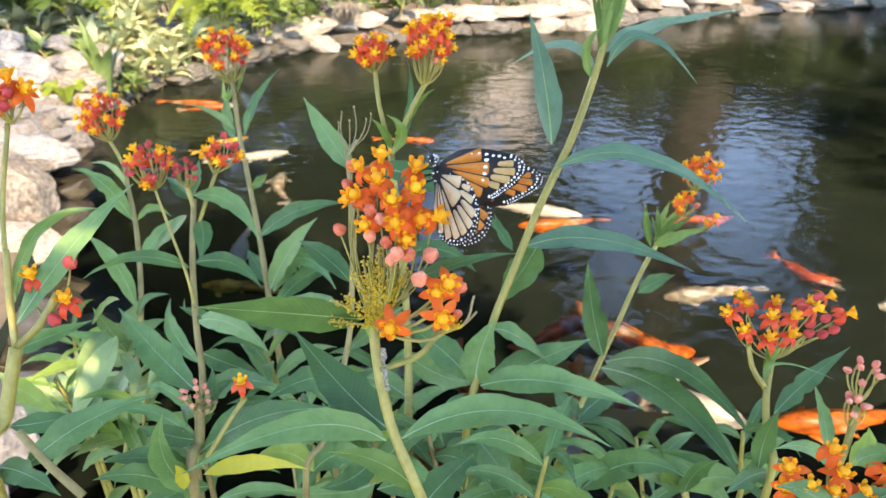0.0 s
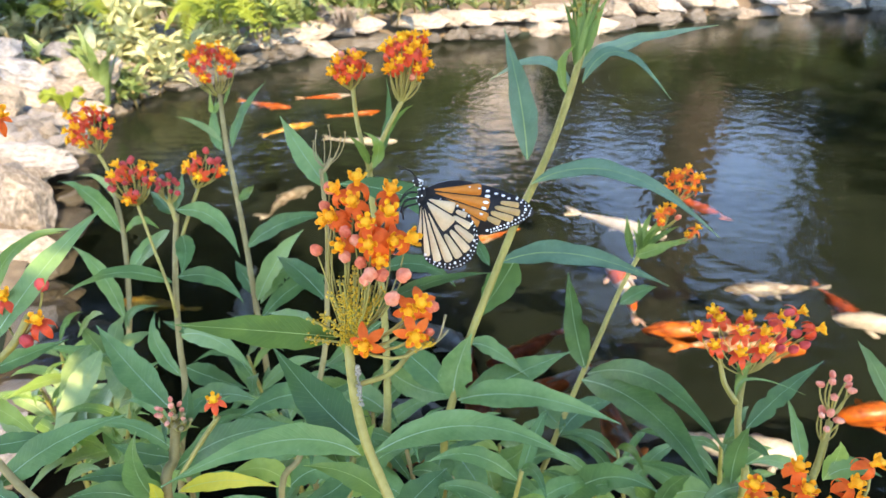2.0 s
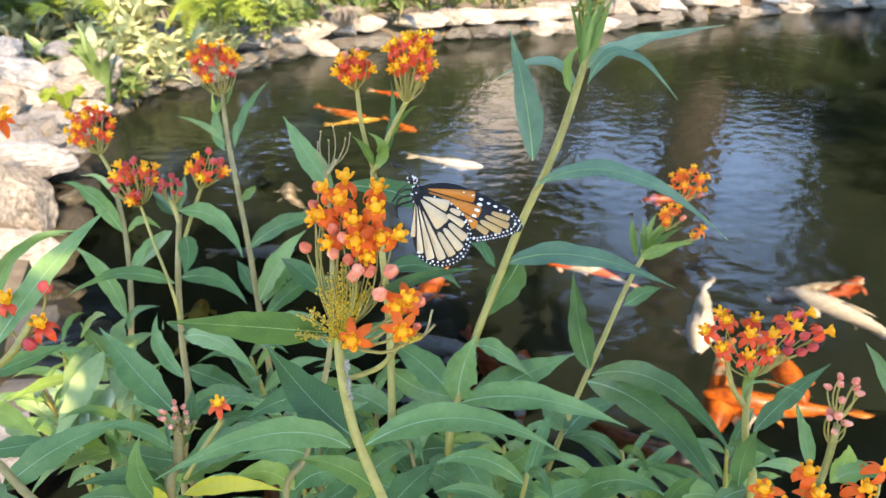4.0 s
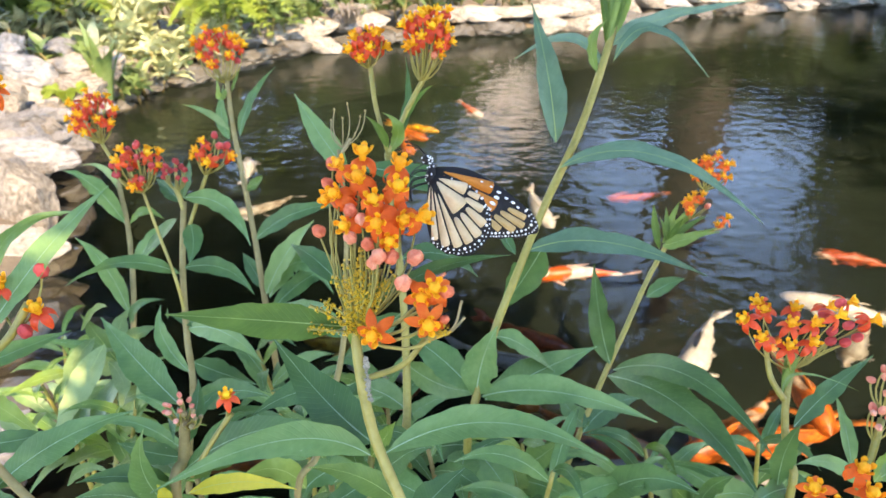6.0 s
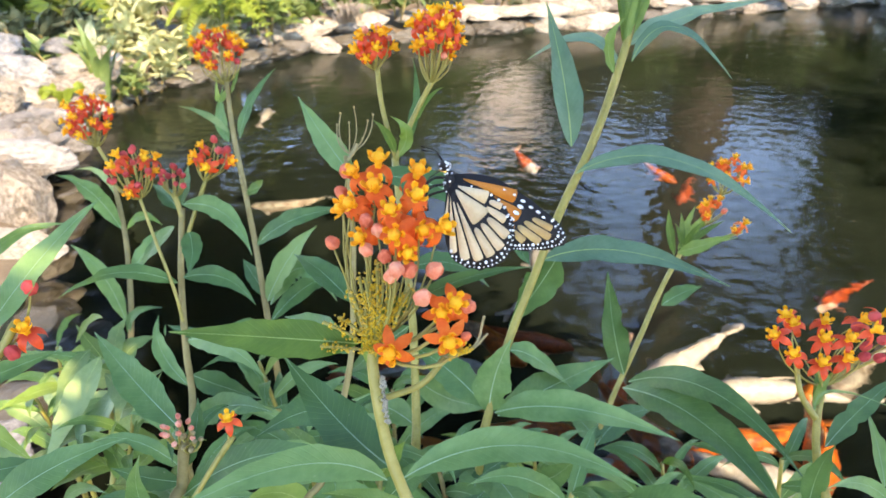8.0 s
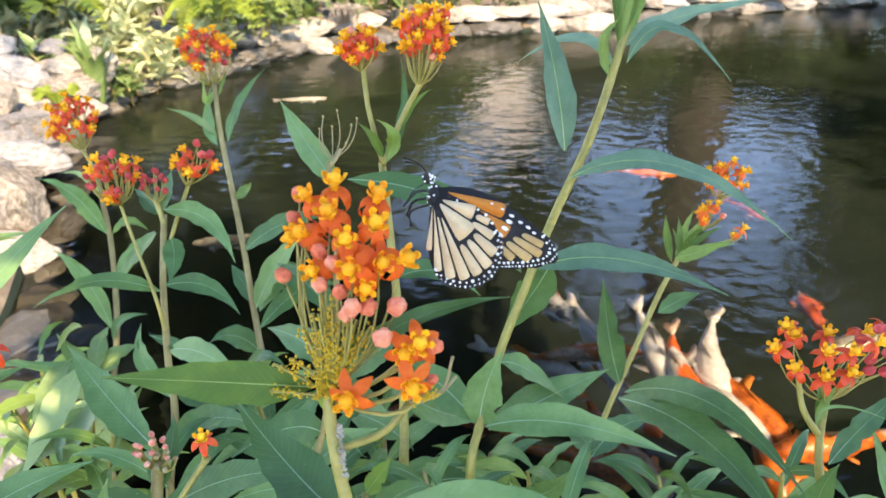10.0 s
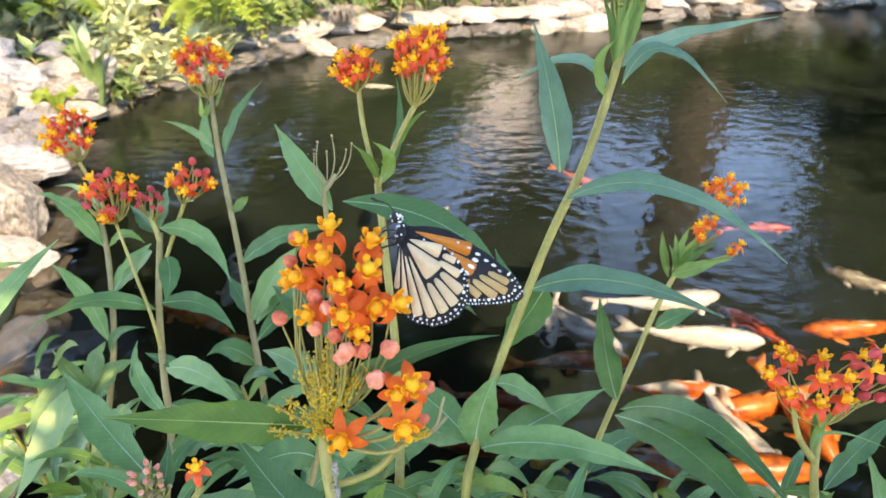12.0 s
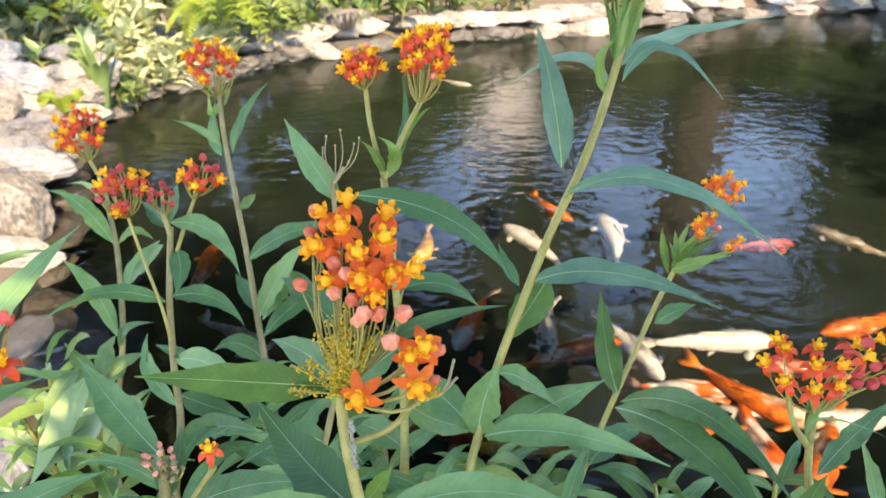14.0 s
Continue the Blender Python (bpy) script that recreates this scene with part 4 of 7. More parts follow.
leaf(tall, (0.054, 0.462, 0.745), (0.108, 0.459, 0.754), (0.176, 0.441, 0.737), 0.0202, LEAF_SKYLIT)
leaf(tall, (0.065, 0.463, 0.748), (0.054, 0.468, 0.720), (0.035, 0.470, 0.686), 0.0273)
leaf(tall, (0.046, 0.461, 0.743), (0.039, 0.478, 0.749), (0.034, 0.497, 0.757), 0.0096)
leaf(tall, (0.018, 0.413, 0.654), (0.022, 0.419, 0.681), (0.032, 0.424, 0.707), 0.0277)
leaf(tall, (0.015, 0.415, 0.658), (-0.009, 0.436, 0.672), (-0.038, 0.455, 0.681), 0.0253)
leaf(tall, (0.032, 0.433, 0.691), (0.051, 0.441, 0.679), (0.078, 0.441, 0.653), 0.0175)
leaf(tall, (0.024, 0.412, 0.652), (0.067, 0.440, 0.656), (0.114, 0.467, 0.658), 0.0276)
leaf(tall, (0.022, 0.413, 0.654), (0.073, 0.401, 0.668), (0.136, 0.378, 0.662), 0.0239)
leaf(tall, (0.011, 0.398, 0.616), (0.007, 0.372, 0.620), (0.009, 0.344, 0.621), 0.0254)
leaf(tall, (0.014, 0.400, 0.620), (0.032, 0.375, 0.616), (0.043, 0.349, 0.611), 0.0248)
leaf(tall, (0.011, 0.400, 0.620), (-0.015, 0.409, 0.606), (-0.038, 0.411, 0.579), 0.0222)
leaf(tall, (0.118, 0.537, 0.882), (0.115, 0.549, 0.901), (0.107, 0.562, 0.919), 0.0094, LEAF_NEW)
leaf(tall, (0.116, 0.535, 0.879), (0.123, 0.543, 0.900), (0.134, 0.552, 0.921), 0.0102, LEAF_NEW)
leaf(tall, (0.105, 0.522, 0.856), (0.099, 0.525, 0.877), (0.109, 0.525, 0.893), 0.0084, LEAF_NEW)
for dx, dy, dz, wide in ((-0.012, 0.022, 0.050, 0.0055), (-0.005, 0.030, 0.062, 0.005), (0.003, 0.020, 0.066, 0.006), (0.011, 0.028, 0.064, 0.005), (0.018, 0.016, 0.058, 0.006), (0.026, 0.024, 0.056, 0.0055), (0.008, 0.008, 0.052, 0.0045), (-0.002, 0.010, 0.044, 0.0045)):
    leaf(tall, (0.111, 0.530, 0.870), (0.113 + dx * 0.35, 0.532 + dy * 0.5, 0.870 + dz * 0.55), (0.113 + dx, 0.532 + dy, 0.870 + dz), wide, LEAF_NEW)
dome(tall, (0.118, 0.543, 0.894), (0.118, 0.553, 0.912), 0.0102, 0, 16, "red", "green", 60, "green unopened bud cluster", 0.80)

right_mid = thing("milkweed_plant", (0.097, 0.479, 0.120), "milkweed with two small orange flower heads over the pond", "milkweed", "milkweed plants")
stem(right_mid, [(0.097, 0.479, 0.120), (0.098, 0.482, 0.311), (0.099, 0.486, 0.463), (0.115, 0.510, 0.507), (0.140, 0.539, 0.560), (0.163, 0.563, 0.604), (0.185, 0.586, 0.648), (0.207, 0.605, 0.682)], 0.0027, 0.0018, STEM)
stem(right_mid, [(0.207, 0.605, 0.682), (0.224, 0.616, 0.702), (0.243, 0.628, 0.723)], 0.0016, 0.0012, STEM)
stem(right_mid, [(0.207, 0.604, 0.680), (0.232, 0.606, 0.684), (0.257, 0.610, 0.691)], 0.0016, 0.0012, STEM)
dome(right_mid, (0.238, 0.626, 0.721), (0.244, 0.634, 0.735), 0.0155, 11, 0, "orange", "coral", 11, "", 0.95)
dome(right_mid, (0.221, 0.604, 0.701), (0.227, 0.609, 0.710), 0.0120, 4, 3, "orange", "coral", 12, "", 0.95)
dome(right_mid, (0.240, 0.599, 0.692), (0.251, 0.602, 0.697), 0.0055, 2, 0, "orange", "coral", 13, "", 0.95)
leaf(right_mid, (0.199, 0.601, 0.675), (0.212, 0.586, 0.689), (0.234, 0.573, 0.708), 0.0140, LEAF_NEW)
leaf(right_mid, (0.196, 0.600, 0.672), (0.190, 0.606, 0.694), (0.188, 0.610, 0.713), 0.0099, LEAF_NEW)
leaf(right_mid, (0.202, 0.602, 0.677), (0.206, 0.608, 0.699), (0.212, 0.612, 0.716), 0.0077, LEAF_NEW)
leaf(right_mid, (0.199, 0.602, 0.677), (0.214, 0.607, 0.697), (0.231, 0.605, 0.704), 0.0088, LEAF_NEW)
for dx, dy, dz, wide in ((0.020, 0.006, 0.036, 0.0065), (0.034, 0.002, 0.028, 0.007), (-0.004, 0.008, 0.034, 0.006), (0.044, -0.008, 0.016, 0.0075), (0.010, -0.006, 0.030, 0.006), (-0.010, 0.002, 0.026, 0.0055)):
    leaf(right_mid, (0.203, 0.602, 0.677), (0.203 + dx * 0.45, 0.602 + dy * 0.5, 0.677 + dz * 0.58), (0.203 + dx, 0.602 + dy, 0.677 + dz), wide, LEAF_NEW)
leaf(right_mid, (0.147, 0.540, 0.584), (0.133, 0.544, 0.633), (0.124, 0.549, 0.685), 0.0265)
leaf(right_mid, (0.181, 0.570, 0.638), (0.196, 0.566, 0.653), (0.210, 0.561, 0.663), 0.0172)
leaf(right_mid, (0.141, 0.506, 0.604), (0.177, 0.440, 0.651), (0.203, 0.353, 0.657), 0.0233)
leaf(right_mid, (0.136, 0.503, 0.600), (0.170, 0.421, 0.636), (0.189, 0.324, 0.645), 0.0342)
leaf(right_mid, (0.122, 0.510, 0.528), (0.151, 0.537, 0.536), (0.187, 0.556, 0.529), 0.0259)
leaf(right_mid, (0.114, 0.500, 0.509), (0.094, 0.517, 0.499), (0.071, 0.529, 0.480), 0.0282)
leaf(right_mid, (0.100, 0.470, 0.496), (0.120, 0.462, 0.523), (0.149, 0.446, 0.537), 0.0226)
leaf(right_mid, (0.094, 0.365, 0.597), (0.122, 0.353, 0.637), (0.149, 0.327, 0.652), 0.0234)
leaf(right_mid, (0.127, 0.513, 0.533), (0.117, 0.533, 0.529), (0.103, 0.559, 0.536), 0.0248)

right_near = thing("milkweed_plant", (0.206, 0.331, 0.120), "milkweed topped by a wide red and yellow flower head", "milkweed", "milkweed plants")
stem(right_near, [(0.206, 0.331, 0.120), (0.205, 0.329, 0.401), (0.204, 0.327, 0.641), (0.204, 0.341, 0.667), (0.203, 0.352, 0.687), (0.204, 0.359, 0.700), (0.207, 0.367, 0.715)], 0.0024, 0.0016, STEM)
ru_head = umbel(right_near, (0.207, 0.367, 0.714), "broad flat head of red flowers with yellow crowns")
bloom(ru_head, (0.194, 0.399, 0.742), (-0.50, -0.35, 0.67), FLOWERS["red"][0], 1.0)
bloom(ru_head, (0.216, 0.397, 0.738), (-0.02, -0.35, 0.89), FLOWERS["red"][1], 1.0)
bloom(ru_head, (0.250, 0.399, 0.742), (0.72, -0.35, 0.57), FLOWERS["red"][0], 1.0)
bloom(ru_head, (0.246, 0.369, 0.749), (1.00, -0.35, 0.44), FLOWERS["red"][1], 1.0)
bloom(ru_head, (0.173, 0.368, 0.750), (-0.69, -0.35, 0.58), FLOWERS["red"][0], 1.0)
bloom(ru_head, (0.198, 0.396, 0.738), (-0.40, -0.35, 0.72), FLOWERS["red"][1], 1.0)
bloom(ru_head, (0.199, 0.367, 0.747), (-0.08, -0.35, 0.86), FLOWERS["red"][0], 1.0)
bloom(ru_head, (0.237, 0.397, 0.739), (0.43, -0.35, 0.70), FLOWERS["red"][1], 1.0)
bloom(ru_head, (0.212, 0.367, 0.747), (0.22, -0.35, 0.80), FLOWERS["red"][0], 1.0)
bloom(ru_head, (0.183, 0.363, 0.740), (-0.46, -0.35, 0.69), FLOWERS["red"][1], 1.0)
bloom(ru_head, (0.198, 0.361, 0.735), (-0.12, -0.35, 0.84), FLOWERS["red"][0], 1.0)
bloom(ru_head, (0.211, 0.362, 0.737), (0.18, -0.35, 0.82), FLOWERS["red"][1], 1.0)
bloom(ru_head, (0.226, 0.370, 0.751), (0.54, -0.35, 0.65), FLOWERS["red"][0], 1.0)
bloom(ru_head, (0.229, 0.374, 0.738), (0.7, -0.2, 0.6), BUDS["red"], 1.0)
bloom(ru_head, (0.237, 0.371, 0.732), (0.7, -0.2, 0.6), BUDS["red"], 1.0)
bloom(ru_head, (0.244, 0.372, 0.735), (0.7, -0.2, 0.6), BUDS["red"], 1.0)
bloom(ru_head, (0.239, 0.376, 0.741), (0.7, -0.2, 0.6), BUDS["red"], 1.0)
bloom(ru_head, (0.248, 0.375, 0.740), (0.7, -0.2, 0.6), BUDS["red"], 1.0)
bloom(ru_head, (0.228, 0.371, 0.733), (0.7, -0.2, 0.6), BUDS["red"], 1.0)
bloom(ru_head, (0.224, 0.379, 0.748), (0.7, -0.2, 0.6), BUDS["red"], 1.0)
bloom(ru_head, (0.234, 0.382, 0.753), (0.7, -0.2, 0.6), BUDS["red"], 1.0)
finish_umbel(ru_head, 0.00042)
stem(right_near, [(0.200, 0.354, 0.702), (0.192, 0.361, 0.714), (0.189, 0.370, 0.731)], 0.0016, 0.0012, STEM)
leaf(right_near, (0.208, 0.350, 0.684), (0.236, 0.370, 0.695), (0.272, 0.391, 0.707), 0.0144)
leaf(right_near, (0.198, 0.333, 0.652), (0.197, 0.334, 0.680), (0.200, 0.332, 0.703), 0.0150)
leaf(right_near, (0.201, 0.360, 0.703), (0.205, 0.365, 0.716), (0.211, 0.367, 0.726), 0.0059, LEAF_NEW)
leaf(right_near, (0.202, 0.360, 0.703), (0.205, 0.369, 0.714), (0.208, 0.379, 0.726), 0.0052, LEAF_NEW)
leaf(right_near, (0.202, 0.359, 0.700), (0.208, 0.360, 0.717), (0.239, 0.349, 0.713), 0.0022)
leaf(right_near, (0.206, 0.336, 0.647), (0.187, 0.323, 0.656), (0.167, 0.308, 0.658), 0.0159)

right_pink = thing("milkweed_plant", (0.255, 0.336, 0.120), "milkweed with clusters of unopened pink buds", "milkweed", "milkweed plants")
stem(right_pink, [(0.255, 0.336, 0.120), (0.255, 0.336, 0.393), (0.255, 0.336, 0.626), (0.257, 0.343, 0.639), (0.264, 0.352, 0.656), (0.271, 0.364, 0.678)], 0.0024, 0.0019, STEM)
dome(right_pink, (0.273, 0.366, 0.680), (0.277, 0.374, 0.696), 0.0099, 0, 7, "red", "pink", 21, "", 0.95)
dome(right_pink, (0.266, 0.358, 0.665), (0.269, 0.364, 0.678), 0.0072, 0, 6, "red", "pink", 22, "", 0.85)
leaf(right_pink, (0.252, 0.350, 0.651), (0.251, 0.364, 0.668), (0.247, 0.380, 0.686), 0.0123)
leaf(right_pink, (0.266, 0.345, 0.643), (0.273, 0.349, 0.660), (0.272, 0.350, 0.673), 0.0151, LEAF_NEW)
leaf(right_pink, (0.268, 0.346, 0.644), (0.279, 0.342, 0.657), (0.293, 0.332, 0.660), 0.0171)
leaf(right_pink, (0.259, 0.343, 0.639), (0.232, 0.340, 0.664), (0.201, 0.328, 0.675), 0.0111)
leaf(right_pink, (0.329, 0.383, 0.669), (0.309, 0.388, 0.700), (0.290, 0.390, 0.725), 0.0156)

right_front = thing("milkweed_plant", (0.198, 0.250, 0.120), "milkweed with loose orange and yellow flowers", "milkweed", "milkweed plants")
stem(right_front, [(0.198, 0.250, 0.120), (0.198, 0.250, 0.419), (0.198, 0.250, 0.678), (0.199, 0.260, 0.696), (0.199, 0.269, 0.712)], 0.0027, 0.0021, STEM)
rf_head = umbel(right_front, (0.199, 0.260, 0.696), "loose head of orange flowers with yellow crowns")
bloom(rf_head, (0.176, 0.271, 0.717), (-0.41, -0.3, 0.85), FLOWERS["orange"][0], 1.25)
bloom(rf_head, (0.198, 0.276, 0.725), (-0.04, -0.3, 0.85), FLOWERS["orange"][1], 1.25)
bloom(rf_head, (0.202, 0.270, 0.715), (0.03, -0.3, 0.85), FLOWERS["orange"][0], 1.25)
bloom(rf_head, (0.226, 0.272, 0.717), (0.42, -0.3, 0.85), FLOWERS["orange"][1], 1.25)
bloom(rf_head, (0.228, 0.267, 0.709), (0.45, -0.3, 0.85), FLOWERS["orange"][0], 1.25)
bloom(rf_head, (0.186, 0.267, 0.709), (-0.25, -0.3, 0.85), FLOWERS["orange"][1], 1.25)
bloom(rf_head, (0.213, 0.266, 0.706), (0.20, -0.3, 0.85), FLOWERS["orange"][0], 1.25)
bloom(rf_head, (0.198, 0.266, 0.706), (-0.05, -0.3, 0.85), FLOWERS["orange"][1], 1.25)
bloom(rf_head, (0.174, 0.266, 0.708), (-0.45, -0.3, 0.85), FLOWERS["orange"][0], 1.25)
bloom(rf_head, (0.237, 0.277, 0.727), (0.60, -0.3, 0.85), FLOWERS["orange"][1], 1.25)
finish_umbel(rf_head, 0.0008)
leaf(right_front, (0.199, 0.260, 0.696), (0.183, 0.262, 0.710), (0.164, 0.260, 0.717), 0.0147)
leaf(right_front, (0.201, 0.259, 0.693), (0.219, 0.261, 0.708), (0.242, 0.260, 0.717), 0.0147)

back_mid = thing("milkweed_plant", (-0.034, 0.418, 0.120), "milkweed carrying two upright red and yellow flower heads", "milkweed", "milkweed plants")
stem(back_mid, [(-0.034, 0.418, 0.120), (-0.033, 0.409, 0.385), (-0.032, 0.399, 0.609), (-0.032, 0.420, 0.647), (-0.034, 0.449, 0.701), (-0.040, 0.478, 0.754), (-0.046, 0.505, 0.804)], 0.0029, 0.0021, STEM)
stem(back_mid, [(-0.045, 0.500, 0.805), (-0.051, 0.510, 0.825), (-0.055, 0.519, 0.840), (-0.058, 0.531, 0.863)], 0.0014, 0.0014, STEM)
stem(back_mid, [(-0.045, 0.499, 0.804), (-0.039, 0.506, 0.817), (-0.031, 0.515, 0.833), (-0.019, 0.526, 0.853)], 0.0014, 0.0016, STEM)
dome(back_mid, (-0.059, 0.529, 0.859), (-0.059, 0.535, 0.871), 0.0135, 11, 3, "red", "coral", 31, "", 0.95, squash=1.3)
dome(back_mid, (-0.021, 0.524, 0.850), (-0.016, 0.538, 0.875), 0.0168, 21, 4, "red", "coral", 32, "", 0.95, (0.15, -0.35, 0.9), 1.75)
leaf(back_mid, (-0.045, 0.500, 0.805), (-0.037, 0.498, 0.823), (-0.047, 0.494, 0.837), 0.0110, LEAF_NEW)
leaf(back_mid, (-0.044, 0.500, 0.806), (-0.032, 0.525, 0.831), (-0.034, 0.553, 0.862), 0.0079, LEAF)
leaf(back_mid, (-0.044, 0.500, 0.806), (-0.027, 0.517, 0.836), (-0.012, 0.523, 0.848), 0.0060, LEAF_NEW)
leaf(back_mid, (-0.045, 0.501, 0.808), (-0.050, 0.498, 0.823), (-0.059, 0.493, 0.835), 0.0068, LEAF_NEW)
leaf(back_mid, (-0.037, 0.472, 0.733), (-0.006, 0.487, 0.729), (0.021, 0.492, 0.706), 0.0181)
leaf(back_mid, (-0.037, 0.453, 0.698), (-0.061, 0.457, 0.674), (-0.086, 0.460, 0.649), 0.0208)
leaf(back_mid, (-0.035, 0.437, 0.667), (-0.007, 0.448, 0.635), (0.026, 0.465, 0.615), 0.0230)
leaf(back_mid, (-0.033, 0.420, 0.636), (-0.057, 0.442, 0.635), (-0.083, 0.459, 0.626), 0.0228)

seeding = thing("milkweed_plant", (-0.098, 0.335, 0.120), "milkweed with a bare dry flower head and broad leaves", "milkweed", "milkweed plants")
stem(seeding, [(-0.098, 0.335, 0.120), (-0.097, 0.331, 0.398), (-0.095, 0.328, 0.635), (-0.082, 0.346, 0.668), (-0.067, 0.376, 0.724), (-0.065, 0.397, 0.763), (-0.065, 0.415, 0.796), (-0.069, 0.434, 0.832)], 0.0021, 0.0011, STEM_OLD)
stem(seeding, [(-0.068, 0.433, 0.830), (-0.065, 0.435, 0.833), (-0.062, 0.438, 0.838)], 0.0010, 0.0010, STALK_PALE)
dry_head = umbel(seeding, (-0.067, 0.435, 0.833), "bare dry flower stalks", STALK_PALE)
bloom(dry_head, (-0.072, 0.446, 0.854), (0, -0.2, 1), BUDS["dry"], 0.32)
bloom(dry_head, (-0.064, 0.448, 0.857), (0, -0.2, 1), BUDS["dry"], 0.32)
bloom(dry_head, (-0.056, 0.444, 0.850), (0, -0.2, 1), BUDS["dry"], 0.32)
bloom(dry_head, (-0.053, 0.446, 0.853), (0, -0.2, 1), BUDS["dry"], 0.32)
bloom(dry_head, (-0.059, 0.439, 0.841), (0, -0.2, 1), BUDS["dry"], 0.32)
bloom(dry_head, (-0.074, 0.443, 0.848), (0, -0.2, 1), BUDS["dry"], 0.32)
bloom(dry_head, (-0.067, 0.444, 0.849), (0, -0.2, 1), BUDS["dry"], 0.32)
finish_umbel(dry_head, 0.00036)
leaf(seeding, (-0.064, 0.428, 0.820), (-0.083, 0.449, 0.837), (-0.101, 0.470, 0.857), 0.0168)
leaf(seeding, (-0.066, 0.480, 0.802), (-0.003, 0.460, 0.795), (0.037, 0.429, 0.768), 0.0209)
leaf(seeding, (-0.066, 0.394, 0.756), (-0.089, 0.424, 0.760), (-0.111, 0.451, 0.757), 0.0181)
leaf(seeding, (-0.067, 0.379, 0.730), (-0.091, 0.407, 0.729), (-0.117, 0.431, 0.721), 0.0197)
leaf(seeding, (-0.073, 0.362, 0.697), (-0.090, 0.352, 0.710), (-0.115, 0.333, 0.708), 0.0202)
leaf(seeding, (-0.079, 0.351, 0.678), (-0.068, 0.377, 0.674), (-0.047, 0.401, 0.664), 0.0197)
leaf(seeding, (-0.082, 0.346, 0.668), (-0.097, 0.336, 0.682), (-0.118, 0.322, 0.687), 0.0180)
leaf(seeding, (-0.092, 0.342, 0.640), (-0.075, 0.355, 0.643), (-0.053, 0.360, 0.632), 0.0195)
leaf(seeding, (-0.092, 0.342, 0.640), (-0.107, 0.337, 0.662), (-0.125, 0.323, 0.668), 0.0170, LEAF_NEW)

left_far = thing("milkweed_plant", (-0.203, 0.668, 0.120), "milkweed with one red and yellow flower head above the water", "milkweed", "milkweed plants")
stem(left_far, [(-0.203, 0.668, 0.120), (-0.203, 0.668, 0.324), (-0.203, 0.668, 0.488), (-0.215, 0.701, 0.548), (-0.227, 0.736, 0.613), (-0.240, 0.768, 0.673), (-0.252, 0.797, 0.727), (-0.259, 0.823, 0.775)], 0.0035, 0.0022, STEM_OLD)
dome(left_far, (-0.261, 0.822, 0.772), (-0.267, 0.839, 0.803), 0.0272, 20, 5, "red", "red", 41, "", 1.15)
leaf(left_far, (-0.244, 0.793, 0.718), (-0.229, 0.802, 0.757), (-0.198, 0.811, 0.793), 0.0148)
leaf(left_far, (-0.256, 0.791, 0.715), (-0.267, 0.809, 0.737), (-0.266, 0.831, 0.769), 0.0150)
leaf(left_far, (-0.257, 0.796, 0.724), (-0.283, 0.810, 0.740), (-0.317, 0.820, 0.748), 0.0096, LEAF_SUNLIT)
leaf(left_far, (-0.259, 0.820, 0.769), (-0.264, 0.804, 0.760), (-0.264, 0.807, 0.786), 0.0094, LEAF_NEW)
leaf(left_far, (-0.254, 0.817, 0.763), (-0.246, 0.813, 0.777), (-0.238, 0.810, 0.792), 0.0094, LEAF_NEW)
leaf(left_far, (-0.238, 0.763, 0.664), (-0.221, 0.758, 0.674), (-0.213, 0.752, 0.686), 0.0161, LEAF_NEW)
leaf(left_far, (-0.226, 0.735, 0.612), (-0.177, 0.732, 0.647), (-0.115, 0.719, 0.664), 0.0239)
leaf(left_far, (-0.214, 0.705, 0.556), (-0.185, 0.711, 0.608), (-0.150, 0.710, 0.649), 0.0278)
leaf(left_far, (-0.213, 0.707, 0.559), (-0.233, 0.729, 0.578), (-0.247, 0.745, 0.589), 0.0193)
leaf(left_far, (-0.210, 0.704, 0.553), (-0.174, 0.715, 0.594), (-0.132, 0.689, 0.567), 0.0295)
leaf(left_far, (-0.210, 0.694, 0.536), (-0.165, 0.724, 0.569), (-0.125, 0.734, 0.567), 0.0248)
leaf(left_far, (-0.207, 0.681, 0.512), (-0.234, 0.683, 0.535), (-0.258, 0.671, 0.535), 0.0268)

left_back = thing("milkweed_plant", (-0.380, 0.629, 0.120), "milkweed with a leaning red and yellow flower head by the stones", "milkweed", "milkweed plants")
stem(left_back, [(-0.380, 0.629, 0.120), (-0.380, 0.629, 0.288), (-0.380, 0.629, 0.417), (-0.375, 0.655, 0.464), (-0.368, 0.694, 0.536), (-0.373, 0.736, 0.614), (-0.383, 0.761, 0.662), (-0.390, 0.778, 0.691)], 0.0034, 0.0022, STEM_OLD)
stem(left_back, [(-0.388, 0.774, 0.685), (-0.397, 0.782, 0.700), (-0.407, 0.790, 0.714)], 0.0018, 0.0016, STEM)
dome(left_back, (-0.405, 0.788, 0.711), (-0.414, 0.802, 0.736), 0.0258, 18, 7, "red", "red", 51, "", 1.10, (-0.25, -0.3, 0.9))
leaf(left_back, (-0.378, 0.744, 0.629), (-0.398, 0.736, 0.679), (-0.419, 0.717, 0.706), 0.0222)
leaf(left_back, (-0.385, 0.762, 0.663), (-0.398, 0.765, 0.689), (-0.420, 0.757, 0.696), 0.0081, LEAF_SUNLIT)
leaf(left_back, (-0.372, 0.744, 0.629), (-0.350, 0.741, 0.646), (-0.324, 0.728, 0.642), 0.0148, LEAF_NEW)
leaf(left_back, (-0.373, 0.694, 0.536), (-0.390, 0.702, 0.594), (-0.414, 0.700, 0.633), 0.0225)
leaf(left_back, (-0.369, 0.719, 0.584), (-0.350, 0.744, 0.609), (-0.334, 0.763, 0.623), 0.0234)
